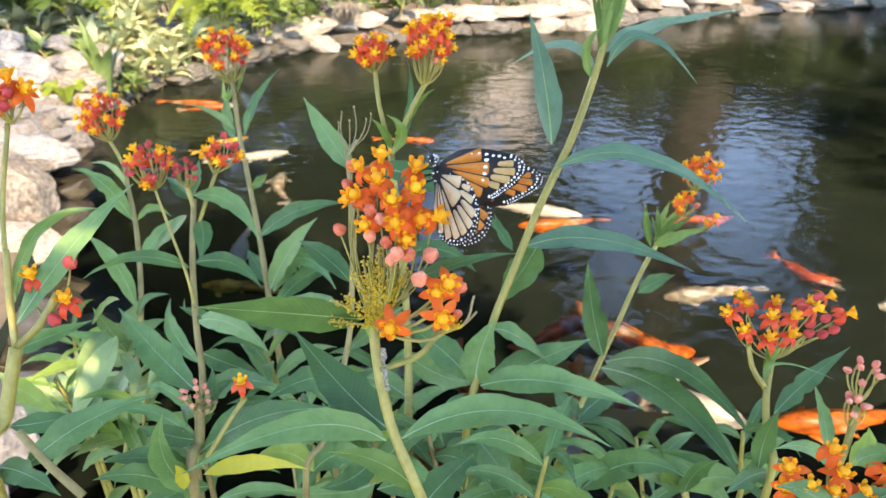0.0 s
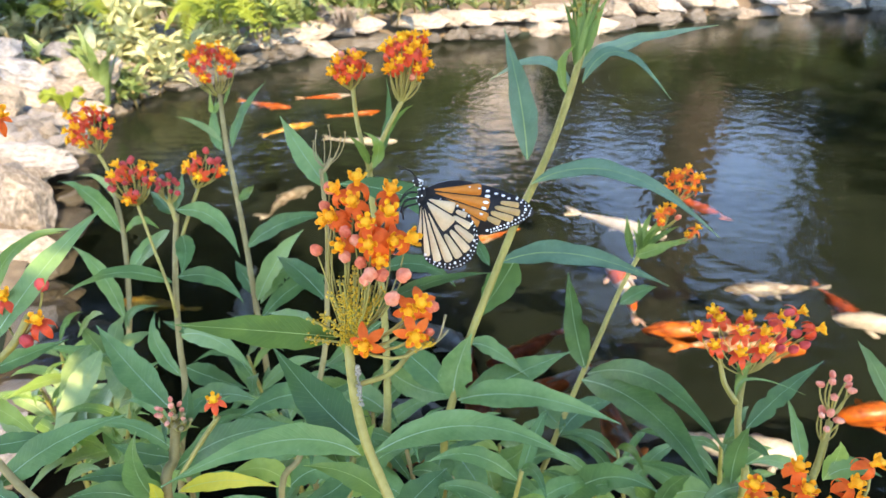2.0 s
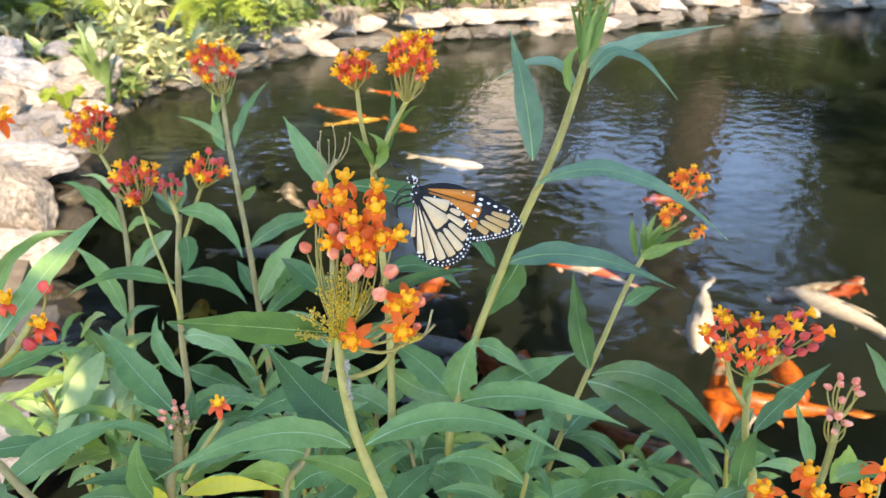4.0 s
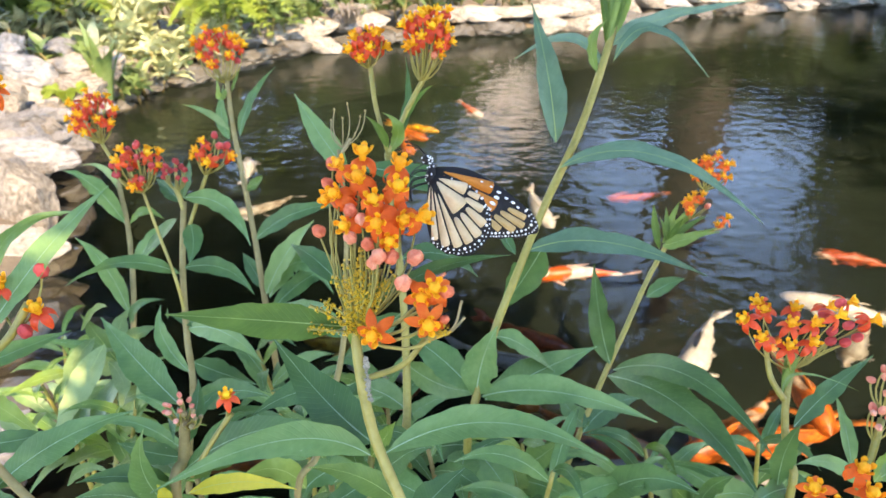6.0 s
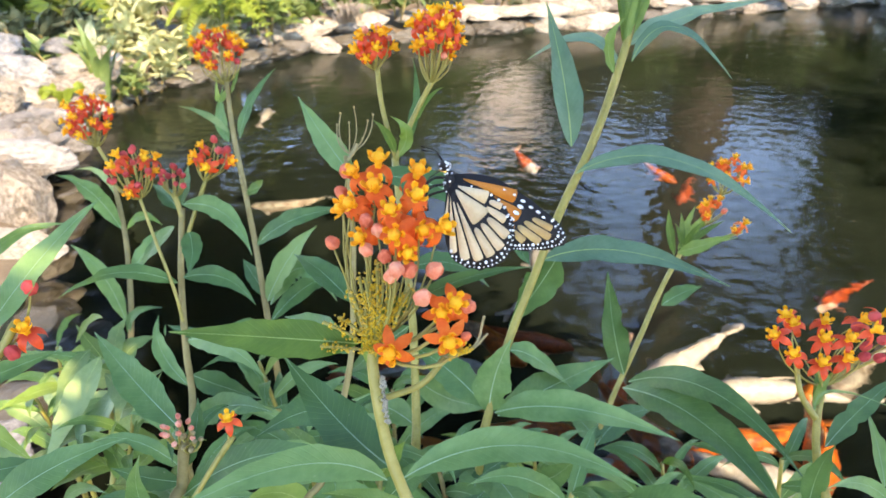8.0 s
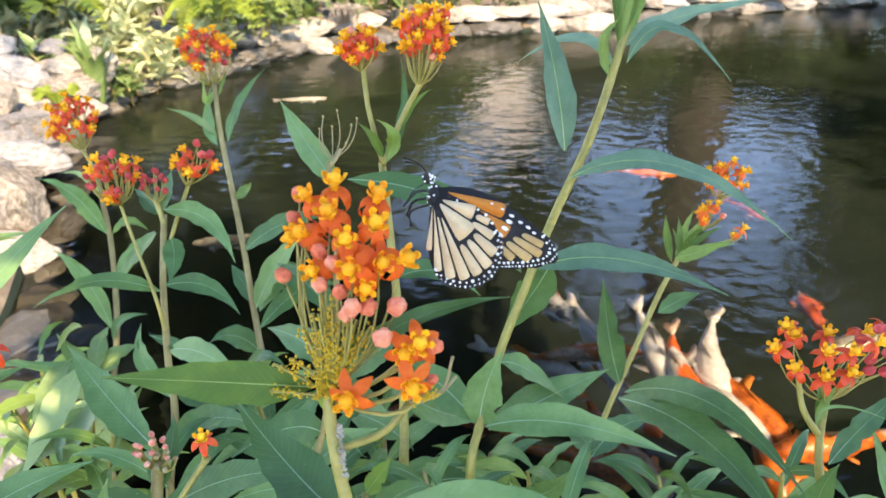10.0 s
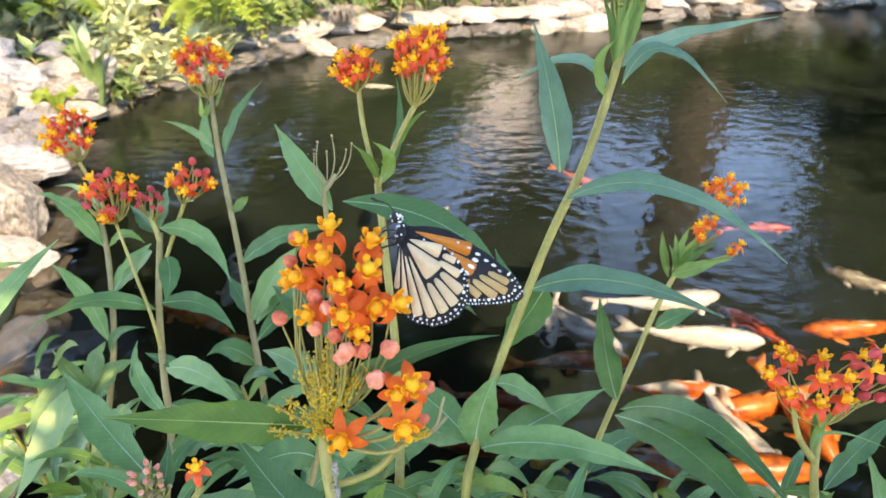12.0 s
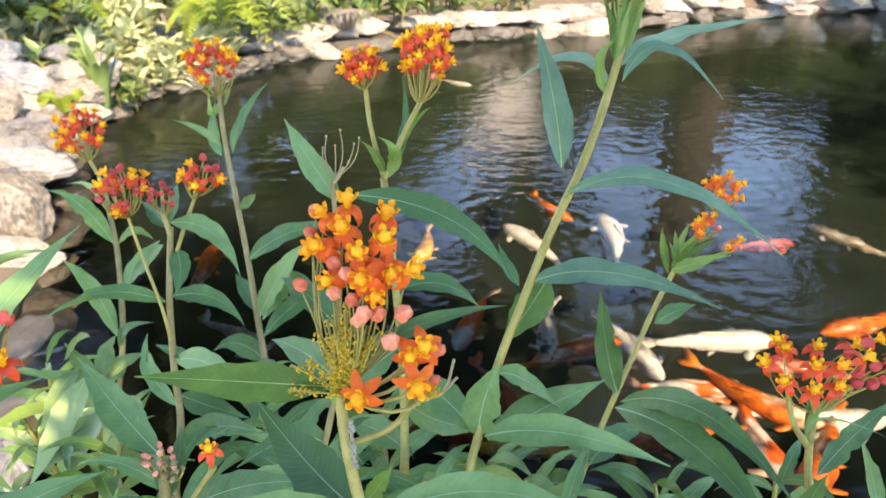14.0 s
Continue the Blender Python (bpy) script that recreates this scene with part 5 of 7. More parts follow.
leaf(left_back, (-0.370, 0.687, 0.524), (-0.358, 0.690, 0.551), (-0.324, 0.685, 0.562), 0.0121)
leaf(left_back, (-0.373, 0.668, 0.488), (-0.390, 0.652, 0.501), (-0.406, 0.629, 0.502), 0.0225)

left_mid = thing("milkweed_plant", (-0.219, 0.438, 0.120), "milkweed with red buds and small yellow-crowned flowers", "milkweed", "milkweed plants")
stem(left_mid, [(-0.219, 0.438, 0.120), (-0.219, 0.438, 0.342), (-0.219, 0.438, 0.524), (-0.216, 0.480, 0.602), (-0.221, 0.501, 0.642), (-0.225, 0.530, 0.694), (-0.224, 0.556, 0.742)], 0.0029, 0.0021, STEM_OLD)
stem(left_mid, [(-0.2222, 0.510, 0.658), (-0.227, 0.517, 0.690), (-0.240, 0.533, 0.721), (-0.254, 0.551, 0.755)], 0.0012, 0.0010, STEM)
stem(left_mid, [(-0.222, 0.542, 0.716), (-0.214, 0.553, 0.738), (-0.204, 0.568, 0.764)], 0.0014, 0.0014, STEM)
stem(left_mid, [(-0.224, 0.552, 0.736), (-0.227, 0.557, 0.745), (-0.231, 0.562, 0.753)], 0.0018, 0.0020, STEM)
dome(left_mid, (-0.254, 0.550, 0.753), (-0.258, 0.559, 0.770), 0.0186, 9, 12, "red", "red", 61, "", 1.00)
dome(left_mid, (-0.230, 0.560, 0.750), (-0.231, 0.566, 0.762), 0.0109, 0, 12, "red", "red", 62, "cluster of dark red buds", 0.80)
dome(left_mid, (-0.206, 0.566, 0.762), (-0.199, 0.575, 0.777), 0.0149, 5, 6, "red", "red", 63, "", 1.00)
leaf(left_mid, (-0.224, 0.557, 0.745), (-0.184, 0.536, 0.747), (-0.156, 0.503, 0.728), 0.0183)
leaf(left_mid, (-0.227, 0.527, 0.689), (-0.256, 0.496, 0.717), (-0.278, 0.453, 0.722), 0.0167)
leaf(left_mid, (-0.224, 0.529, 0.693), (-0.187, 0.520, 0.698), (-0.159, 0.502, 0.684), 0.0166)
leaf(left_mid, (-0.219, 0.547, 0.726), (-0.210, 0.526, 0.719), (-0.208, 0.504, 0.710), 0.0174)
leaf(left_mid, (-0.230, 0.549, 0.729), (-0.254, 0.559, 0.706), (-0.281, 0.566, 0.678), 0.0164)
leaf(left_mid, (-0.227, 0.555, 0.742), (-0.242, 0.574, 0.745), (-0.261, 0.593, 0.748), 0.0153)
leaf(left_mid, (-0.224, 0.557, 0.745), (-0.227, 0.579, 0.754), (-0.230, 0.600, 0.762), 0.0112)
leaf(left_mid, (-0.221, 0.505, 0.648), (-0.183, 0.483, 0.661), (-0.143, 0.451, 0.653), 0.0210)
leaf(left_mid, (-0.218, 0.487, 0.616), (-0.250, 0.518, 0.630), (-0.260, 0.548, 0.644), 0.0154)
leaf(left_mid, (-0.217, 0.492, 0.624), (-0.195, 0.495, 0.609), (-0.167, 0.498, 0.594), 0.0222)
leaf(left_mid, (-0.218, 0.473, 0.589), (-0.180, 0.465, 0.615), (-0.141, 0.447, 0.624), 0.0240)
leaf(left_mid, (-0.236, 0.511, 0.659), (-0.214, 0.507, 0.653), (-0.221, 0.511, 0.659), 0.0099)

left_low = thing("milkweed_plant", (-0.156, 0.305, 0.120), "low milkweed with one open flower and withered buds", "milkweed", "milkweed plants")
stem(left_low, [(-0.156, 0.305, 0.120), (-0.156, 0.305, 0.408), (-0.156, 0.305, 0.656), (-0.154, 0.322, 0.687), (-0.153, 0.332, 0.707)], 0.0032, 0.0024, STEM_OLD)
stem(left_low, [(-0.142, 0.302, 0.693), (-0.130, 0.312, 0.710), (-0.120, 0.319, 0.723)], 0.0011, 0.0013, STEM)
low_head = umbel(left_low, (-0.121, 0.314, 0.725), "single orange flower on a thin stalk")
bloom(low_head, (-0.121, 0.319, 0.734), (0.1, -0.35, 0.9), FLOWERS["red"][0], 0.92)
finish_umbel(low_head)
dome(left_low, (-0.155, 0.331, 0.704), (-0.156, 0.334, 0.711), 0.0083, 0, 12, "red", "pink", 71, "withered pink bud cluster", 0.60)
dome(left_low, (-0.150, 0.329, 0.702), (-0.149, 0.332, 0.707), 0.0056, 0, 8, "red", "dry", 72, "dried flower remains", 0.70)
leaf(left_low, (-0.156, 0.336, 0.714), (-0.190, 0.364, 0.724), (-0.222, 0.393, 0.736), 0.0219)
leaf(left_low, (-0.163, 0.360, 0.757), (-0.163, 0.361, 0.760), (-0.163, 0.363, 0.763), 0.0017)
leaf(left_low, (-0.155, 0.322, 0.687), (-0.170, 0.316, 0.697), (-0.183, 0.311, 0.709), 0.0136)
leaf(left_low, (-0.153, 0.325, 0.693), (-0.150, 0.342, 0.705), (-0.153, 0.359, 0.714), 0.0121)
leaf(left_low, (-0.157, 0.307, 0.659), (-0.167, 0.302, 0.693), (-0.159, 0.299, 0.730), 0.0186)
leaf(left_low, (-0.153, 0.318, 0.681), (-0.112, 0.313, 0.713), (-0.065, 0.301, 0.731), 0.0212)
leaf(left_low, (-0.151, 0.312, 0.669), (-0.116, 0.301, 0.690), (-0.080, 0.285, 0.702), 0.0113, LEAF_OLD)
leaf(left_low, (-0.156, 0.312, 0.669), (-0.180, 0.309, 0.685), (-0.205, 0.300, 0.690), 0.0156)
leaf(left_low, (-0.163, 0.307, 0.659), (-0.180, 0.297, 0.684), (-0.198, 0.281, 0.697), 0.0166)
leaf(left_low, (-0.159, 0.300, 0.669), (-0.159, 0.301, 0.680), (-0.161, 0.300, 0.689), 0.0087, LEAF_OLD)
leaf(left_low, (-0.153, 0.315, 0.675), (-0.137, 0.336, 0.672), (-0.122, 0.353, 0.661), 0.0146, LEAF_NEW)
leaf(left_low, (-0.158, 0.317, 0.678), (-0.173, 0.329, 0.680), (-0.190, 0.336, 0.672), 0.0121)

left_sunlit = thing("milkweed_plant", (-0.317, 0.499, 0.120), "young milkweed with leaves coloured pale yellow-green for sunlight", "milkweed", "milkweed plants")
stem(left_sunlit, [(-0.317, 0.499, 0.120), (-0.317, 0.499, 0.315), (-0.317, 0.499, 0.471), (-0.320, 0.513, 0.496), (-0.322, 0.532, 0.530), (-0.317, 0.556, 0.575)], 0.0024, 0.0016, STEM)
leaf(left_sunlit, (-0.317, 0.550, 0.565), (-0.311, 0.505, 0.565), (-0.311, 0.456, 0.559), 0.0244, LEAF_SUNLIT)
leaf(left_sunlit, (-0.319, 0.556, 0.575), (-0.331, 0.558, 0.601), (-0.343, 0.560, 0.626), 0.0200, LEAF_SUNLIT)
leaf(left_sunlit, (-0.317, 0.553, 0.570), (-0.327, 0.529, 0.589), (-0.337, 0.503, 0.603), 0.0215, LEAF_SUNLIT)
leaf(left_sunlit, (-0.318, 0.556, 0.575), (-0.307, 0.575, 0.589), (-0.288, 0.588, 0.593), 0.0206, LEAF_SUNLIT)
leaf(left_sunlit, (-0.321, 0.540, 0.545), (-0.288, 0.527, 0.563), (-0.258, 0.524, 0.600), 0.0197, LEAF_SUNLIT)
leaf(left_sunlit, (-0.321, 0.534, 0.535), (-0.327, 0.491, 0.560), (-0.329, 0.444, 0.578), 0.0261, LEAF_SUNLIT)
leaf(left_sunlit, (-0.319, 0.561, 0.585), (-0.321, 0.530, 0.611), (-0.356, 0.501, 0.642), 0.0159)
leaf(left_sunlit, (-0.320, 0.524, 0.516), (-0.284, 0.505, 0.544), (-0.245, 0.479, 0.558), 0.0215, LEAF_NEW)
leaf(left_sunlit, (-0.318, 0.516, 0.501), (-0.327, 0.483, 0.525), (-0.331, 0.447, 0.542), 0.0233, LEAF_NEW)
leaf(left_sunlit, (-0.318, 0.561, 0.585), (-0.321, 0.580, 0.599), (-0.317, 0.597, 0.608), 0.0183, LEAF_SUNLIT)
leaf(left_sunlit, (-0.301, 0.515, 0.625), (-0.306, 0.472, 0.609), (-0.314, 0.427, 0.588), 0.0254, LEAF_SUNLIT)
leaf(left_sunlit, (-0.320, 0.534, 0.618), (-0.321, 0.500, 0.618), (-0.316, 0.462, 0.612), 0.0172, LEAF_SUNLIT)
leaf(left_sunlit, (-0.318, 0.540, 0.587), (-0.289, 0.506, 0.588), (-0.280, 0.471, 0.586), 0.0157, LEAF_SUNLIT)
leaf(left_sunlit, (-0.299, 0.529, 0.568), (-0.268, 0.512, 0.599), (-0.244, 0.480, 0.603), 0.0125, LEAF_SUNLIT)
leaf(left_sunlit, (-0.303, 0.500, 0.555), (-0.268, 0.482, 0.585), (-0.242, 0.464, 0.616), 0.0131, LEAF_SUNLIT)
leaf(left_sunlit, (-0.343, 0.553, 0.612), (-0.315, 0.537, 0.645), (-0.288, 0.513, 0.665), 0.0136, LEAF_NEW)
leaf(left_sunlit, (-0.296, 0.471, 0.544), (-0.296, 0.453, 0.575), (-0.304, 0.430, 0.594), 0.0137, LEAF_NEW)
leaf(left_sunlit, (-0.283, 0.457, 0.538), (-0.252, 0.439, 0.569), (-0.221, 0.415, 0.586), 0.0144, LEAF_SUNLIT)
leaf(left_sunlit, (-0.327, 0.503, 0.603), (-0.335, 0.477, 0.619), (-0.350, 0.446, 0.625), 0.0147, LEAF_NEW)
leaf(left_sunlit, (-0.283, 0.476, 0.553), (-0.275, 0.459, 0.586), (-0.257, 0.444, 0.620), 0.0108, LEAF_SUNLIT)
leaf(left_sunlit, (-0.241, 0.415, 0.566), (-0.237, 0.398, 0.598), (-0.237, 0.378, 0.624), 0.0114, LEAF_SUNLIT)
leaf(left_sunlit, (-0.326, 0.524, 0.559), (-0.322, 0.493, 0.565), (-0.304, 0.460, 0.566), 0.0115)
leaf(left_sunlit, (-0.260, 0.383, 0.591), (-0.228, 0.365, 0.621), (-0.194, 0.342, 0.641), 0.0106, LEAF_NEW)
leaf(left_sunlit, (-0.299, 0.413, 0.564), (-0.270, 0.398, 0.598), (-0.235, 0.375, 0.619), 0.0105)

left_near = thing("milkweed_plant", (-0.237, 0.263, 0.120), "milkweed with orange flowers leaning over the rocks", "milkweed", "milkweed plants")
stem(left_near, [(-0.237, 0.263, 0.120), (-0.237, 0.263, 0.433), (-0.237, 0.263, 0.705), (-0.233, 0.283, 0.742), (-0.228, 0.300, 0.773)], 0.0034, 0.0027, STEM)
stem(left_near, [(-0.228, 0.300, 0.773), (-0.231, 0.311, 0.794), (-0.233, 0.324, 0.818)], 0.0016, 0.0014, STEM)
stem(left_near, [(-0.228, 0.300, 0.773), (-0.215, 0.305, 0.784), (-0.206, 0.313, 0.798)], 0.0016, 0.0018, STEM)
ln_head = umbel(left_near, (-0.212, 0.307, 0.786), "few orange flowers and a bud")
bloom(ln_head, (-0.219, 0.317, 0.805), (0, -0.3, 0.9), FLOWERS["red"][1], 1.10)
bloom(ln_head, (-0.201, 0.311, 0.794), (0, -0.3, 0.9), FLOWERS["red"][1], 1.10)
bloom(ln_head, (-0.200, 0.321, 0.812), (0, -0.3, 0.9), BUDS["red"], 1.2)
bloom(ln_head, (-0.208, 0.307, 0.786), (0, -0.3, 0.9), BUDS["red"], 1.2)
finish_umbel(ln_head)
dome(left_near, (-0.230, 0.355, 0.876), (-0.231, 0.361, 0.887), 0.0089, 8, 2, "orange", "red", 81, "", 1.15)
stem(left_near, [(-0.231, 0.311, 0.794), (-0.235, 0.334, 0.836), (-0.232, 0.355, 0.876)], 0.0011, 0.0011, STEM)
leaf(left_near, (-0.227, 0.305, 0.784), (-0.199, 0.325, 0.819), (-0.167, 0.341, 0.848), 0.0155)
leaf(left_near, (-0.228, 0.311, 0.794), (-0.223, 0.337, 0.821), (-0.201, 0.352, 0.827), 0.0104, LEAF_NEW)
leaf(left_near, (-0.242, 0.334, 0.794), (-0.229, 0.357, 0.817), (-0.202, 0.370, 0.820), 0.0084)
leaf(left_near, (-0.231, 0.280, 0.737), (-0.214, 0.285, 0.736), (-0.201, 0.291, 0.736), 0.0121)
leaf(left_near, (-0.223, 0.270, 0.718), (-0.193, 0.281, 0.738), (-0.155, 0.288, 0.752), 0.0185)
leaf(left_near, (-0.261, 0.322, 0.731), (-0.251, 0.327, 0.718), (-0.233, 0.326, 0.696), 0.0136, LEAF_NEW)
leaf(left_near, (-0.295, 0.364, 0.705), (-0.266, 0.346, 0.692), (-0.242, 0.329, 0.680), 0.0131, LEAF_SUNLIT)
leaf(left_near, (-0.237, 0.270, 0.718), (-0.216, 0.261, 0.723), (-0.193, 0.249, 0.721), 0.0145)
stem(left_near, [(-0.182, 0.249, 0.721), (-0.199, 0.256, 0.735), (-0.214, 0.264, 0.749)], 0.0018, 0.0016, STEM_OLD)
leaf(left_near, (-0.245, 0.314, 0.758), (-0.229, 0.327, 0.760), (-0.208, 0.340, 0.763), 0.0116)

low_mid = thing("milkweed_plant", (-0.063, 0.349, 0.120), "low leafy milkweed shoots in front of the pond", "milkweed", "milkweed plants")
stem(low_mid, [(-0.063, 0.349, 0.120), (-0.063, 0.349, 0.365), (-0.063, 0.349, 0.569), (-0.059, 0.365, 0.598), (-0.055, 0.381, 0.628)], 0.0027, 0.0021, STEM)
leaf(low_mid, (-0.055, 0.377, 0.620), (-0.069, 0.358, 0.617), (-0.090, 0.344, 0.622), 0.0201)
leaf(low_mid, (-0.055, 0.375, 0.617), (-0.029, 0.360, 0.621), (-0.005, 0.342, 0.619), 0.0217)
leaf(low_mid, (-0.057, 0.371, 0.609), (-0.065, 0.370, 0.639), (-0.067, 0.366, 0.663), 0.0161)
leaf(low_mid, (-0.055, 0.371, 0.609), (-0.033, 0.370, 0.639), (-0.012, 0.362, 0.655), 0.0185)
leaf(low_mid, (-0.055, 0.367, 0.602), (-0.081, 0.353, 0.607), (-0.114, 0.343, 0.621), 0.0217)
leaf(low_mid, (-0.055, 0.381, 0.628), (-0.045, 0.376, 0.649), (-0.036, 0.370, 0.670), 0.0145, LEAF_NEW)
leaf(low_mid, (-0.053, 0.365, 0.598), (-0.021, 0.357, 0.614), (0.007, 0.344, 0.622), 0.0201)

low_right = thing("milkweed_plant", (0.054, 0.359, 0.120), "low leafy milkweed shoots in front of the pond", "milkweed", "milkweed plants")
stem(low_right, [(0.054, 0.359, 0.120), (0.055, 0.366, 0.343), (0.056, 0.373, 0.527), (0.052, 0.394, 0.566), (0.047, 0.411, 0.598)], 0.0027, 0.0021, STEM)
leaf(low_right, (0.048, 0.407, 0.590), (0.029, 0.388, 0.597), (0.011, 0.365, 0.598), 0.0215)
leaf(low_right, (0.048, 0.409, 0.594), (0.063, 0.396, 0.612), (0.078, 0.389, 0.642), 0.0198)
leaf(low_right, (0.050, 0.402, 0.582), (0.067, 0.386, 0.594), (0.088, 0.366, 0.598), 0.0215)
leaf(low_right, (0.050, 0.398, 0.574), (0.046, 0.390, 0.601), (0.036, 0.385, 0.635), 0.0172)
leaf(low_right, (0.052, 0.396, 0.570), (0.076, 0.380, 0.582), (0.098, 0.364, 0.594), 0.0215)

low_far_right = thing("milkweed_plant", (0.173, 0.342, 0.120), "low leafy milkweed with brown-edged leaves", "milkweed", "milkweed plants")
stem(low_far_right, [(0.173, 0.342, 0.120), (0.173, 0.342, 0.357), (0.173, 0.342, 0.554), (0.173, 0.356, 0.580), (0.169, 0.368, 0.601)], 0.0027, 0.0021, STEM)
leaf(low_far_right, (0.169, 0.366, 0.598), (0.142, 0.357, 0.624), (0.114, 0.343, 0.640), 0.0215)
leaf(low_far_right, (0.169, 0.366, 0.598), (0.186, 0.356, 0.621), (0.201, 0.338, 0.629), 0.0223)
leaf(low_far_right, (0.169, 0.364, 0.594), (0.170, 0.357, 0.624), (0.179, 0.347, 0.646), 0.0175)
leaf(low_far_right, (0.169, 0.366, 0.598), (0.150, 0.356, 0.621), (0.137, 0.348, 0.650), 0.0143, LEAF_NEW)

def shoots(at, label, n, seed, reach=0.075, tall=0.10, mats=None):
    """A low leafy shoot: narrow leaves in pairs up a short stem."""
    rng = random.Random(seed)
    x, y, z = at
    ob = thing("milkweed_plant", (x, y, 0.12), label, "milkweed", "milkweed plants")
    lean = Vector((rng.uniform(-0.02, 0.02), rng.uniform(-0.01, 0.03), 0))
    stem(ob, [(x, y, 0.12), (x, y, z - tall), Vector((x, y, z - tall / 2)) + lean * 0.4, Vector((x, y, z)) + lean], 0.0024, 0.0012, rng.choice((STEM, STEM_OLD)))
    for i in range(n):
        k = i / (n - 1)
        a = Vector((x, y, z - tall * (1 - k))) + lean * k
        f = i * 2.2 + rng.uniform(-0.4, 0.4)
        ln = reach * (1.1 - 0.45 * k) * rng.uniform(0.8, 1.2)
        d = Vector((math.cos(f), math.sin(f), 0))
        rise = rng.uniform(0.15, 0.7) + 0.5 * k
        leaf(ob, a, a + d * ln * 0.5 + Vector((0, 0, ln * 0.35 * rise + 0.006)), a + d * ln + Vector((0, 0, ln * (0.55 * rise - 0.15))), ln * rng.uniform(0.16, 0.23), rng.choice(mats or (LEAF, LEAF, LEAF, LEAF_NEW)))
    return ob


for i, (x, y, z) in enumerate(((-0.12, 0.46, 0.60), (-0.06, 0.53, 0.57), (0.02, 0.50, 0.55), (0.07, 0.46, 0.56), (-0.17, 0.56, 0.58), (0.00, 0.36, 0.64), (-0.20, 0.42, 0.62), (-0.09, 0.40, 0.655), (0.13, 0.42, 0.56), (0.05, 0.33, 0.655), (0.18, 0.44, 0.55), (0.245, 0.42, 0.60))):
    shoots((x, y, z), "low leafy milkweed shoots in front of the pond", 12, 400 + i)
# shoots whose sunlight is partly in the pale leaf colour
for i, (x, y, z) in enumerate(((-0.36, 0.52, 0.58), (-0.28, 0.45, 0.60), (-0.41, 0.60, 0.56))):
    shoots((x, y, z), "young milkweed with leaves coloured pale yellow-green for sunlight", 13, 430 + i, 0.065, 0.11, (LEAF_SUNLIT, LEAF_NEW, LEAF_NEW))


main = thing("milkweed_plant", (0.010, 0.208, 0.120), "milkweed with orange flowers, coral buds and yellow aphids", "milkweed", "milkweed plants")
stem(main, [(0.010, 0.208, 0.120), (0.005, 0.206, 0.450), (-0.000, 0.203, 0.740), (-0.010, 0.203, 0.781), (-0.020, 0.214, 0.802), (-0.024, 0.220, 0.813), (-0.027, 0.227, 0.827), (-0.029, 0.235, 0.840), (-0.031, 0.241, 0.852)], 0.0018, 0.0016, STEM)
stem(main, [(-0.026, 0.225, 0.827), (-0.012, 0.228, 0.831), (-0.004, 0.232, 0.839)], 0.0009, 0.0009, STEM)
leaf(main, (-0.033, 0.236, 0.842), (-0.061, 0.233, 0.847), (-0.093, 0.231, 0.851), 0.0141, LEAF_BACKLIT, face=(0, -0.8, 0.6))
leaf(main, (-0.027, 0.243, 0.844), (-0.001, 0.256, 0.853), (0.028, 0.265, 0.854), 0.0070)
leaf(main, (-0.023, 0.216, 0.806), (-0.041, 0.229, 0.814), (-0.062, 0.246, 0.830), 0.0193)
leaf(main, (-0.024, 0.214, 0.802), (-0.053, 0.209, 0.814), (-0.093, 0.193, 0.807), 0.0125)
leaf(main, (-0.018, 0.214, 0.803), (0.019, 0.214, 0.817), (0.057, 0.202, 0.811), 0.0128)
leaf(main, (-0.012, 0.205, 0.785), (-0.027, 0.210, 0.795), (-0.046, 0.212, 0.798), 0.0103, LEAF_NEW)
leaf(main, (-0.011, 0.209, 0.771), (-0.001, 0.221, 0.774), (0.010, 0.233, 0.775), 0.0144)
leaf(main, (-0.029, 0.232, 0.836), (-0.030, 0.234, 0.844), (-0.026, 0.236, 0.853), 0.0035, LEAF_NEW)
leaf(main, (-0.027, 0.241, 0.847), (-0.020, 0.243, 0.854), (-0.012, 0.244, 0.858), 0.0036, LEAF_NEW)
top_head = umbel(main, (-0.028, 0.235, 0.842), "round head of orange flowers with yellow crowns")
bloom(top_head, (-0.026, 0.267, 0.893), (0.05, -0.15, 1), FLOWERS["orange"][1], 1.00)
bloom(top_head, (-0.013, 0.262, 0.891), (0.25, -0.3, 0.9), FLOWERS["orange"][1], 1.00)
bloom(top_head, (-0.026, 0.256, 0.889), (-0.15, -0.5, 0.85), FLOWERS["orange"][1], 1.00)
bloom(top_head, (-0.013, 0.253, 0.887), (0.2, -0.6, 0.75), FLOWERS["orange"][1], 1.00)
bloom(top_head, (-0.019, 0.242, 0.880), (-0.1, -0.9, 0.4), FLOWERS["orange"][0], 0.95)
bloom(top_head, (-0.012, 0.247, 0.879), (0.5, -0.8, 0.3), FLOWERS["orange"][0], 0.90)
bloom(top_head, (-0.006, 0.247, 0.879), (0.75, -0.4, 0.5), FLOWERS["orange"][1], 1.00)
bloom(top_head, (-0.036, 0.257, 0.882), (-0.7, -0.5, 0.3), FLOWERS["orange"][1], 0.90)
for place, way, size in (((-0.033, 0.253, 0.885), (-0.5, -0.6, 0.6), 0.9), ((-0.030, 0.246, 0.877), (-0.3, -0.8, 0.4), 0.85), ((-0.021, 0.248, 0.885), (0.1, -0.7, 0.7), 0.9), ((-0.016, 0.243, 0.873), (0.2, -0.9, 0.3), 0.85), ((-0.033, 0.263, 0.891), (-0.4, -0.3, 0.9), 0.85)):
    bloom(top_head, place, way, FLOWERS["orange"][1], size)
bloom(top_head, (-0.041, 0.250, 0.873), (-0.64, -0.3, 0.7), BUDS["coral"], 0.95)
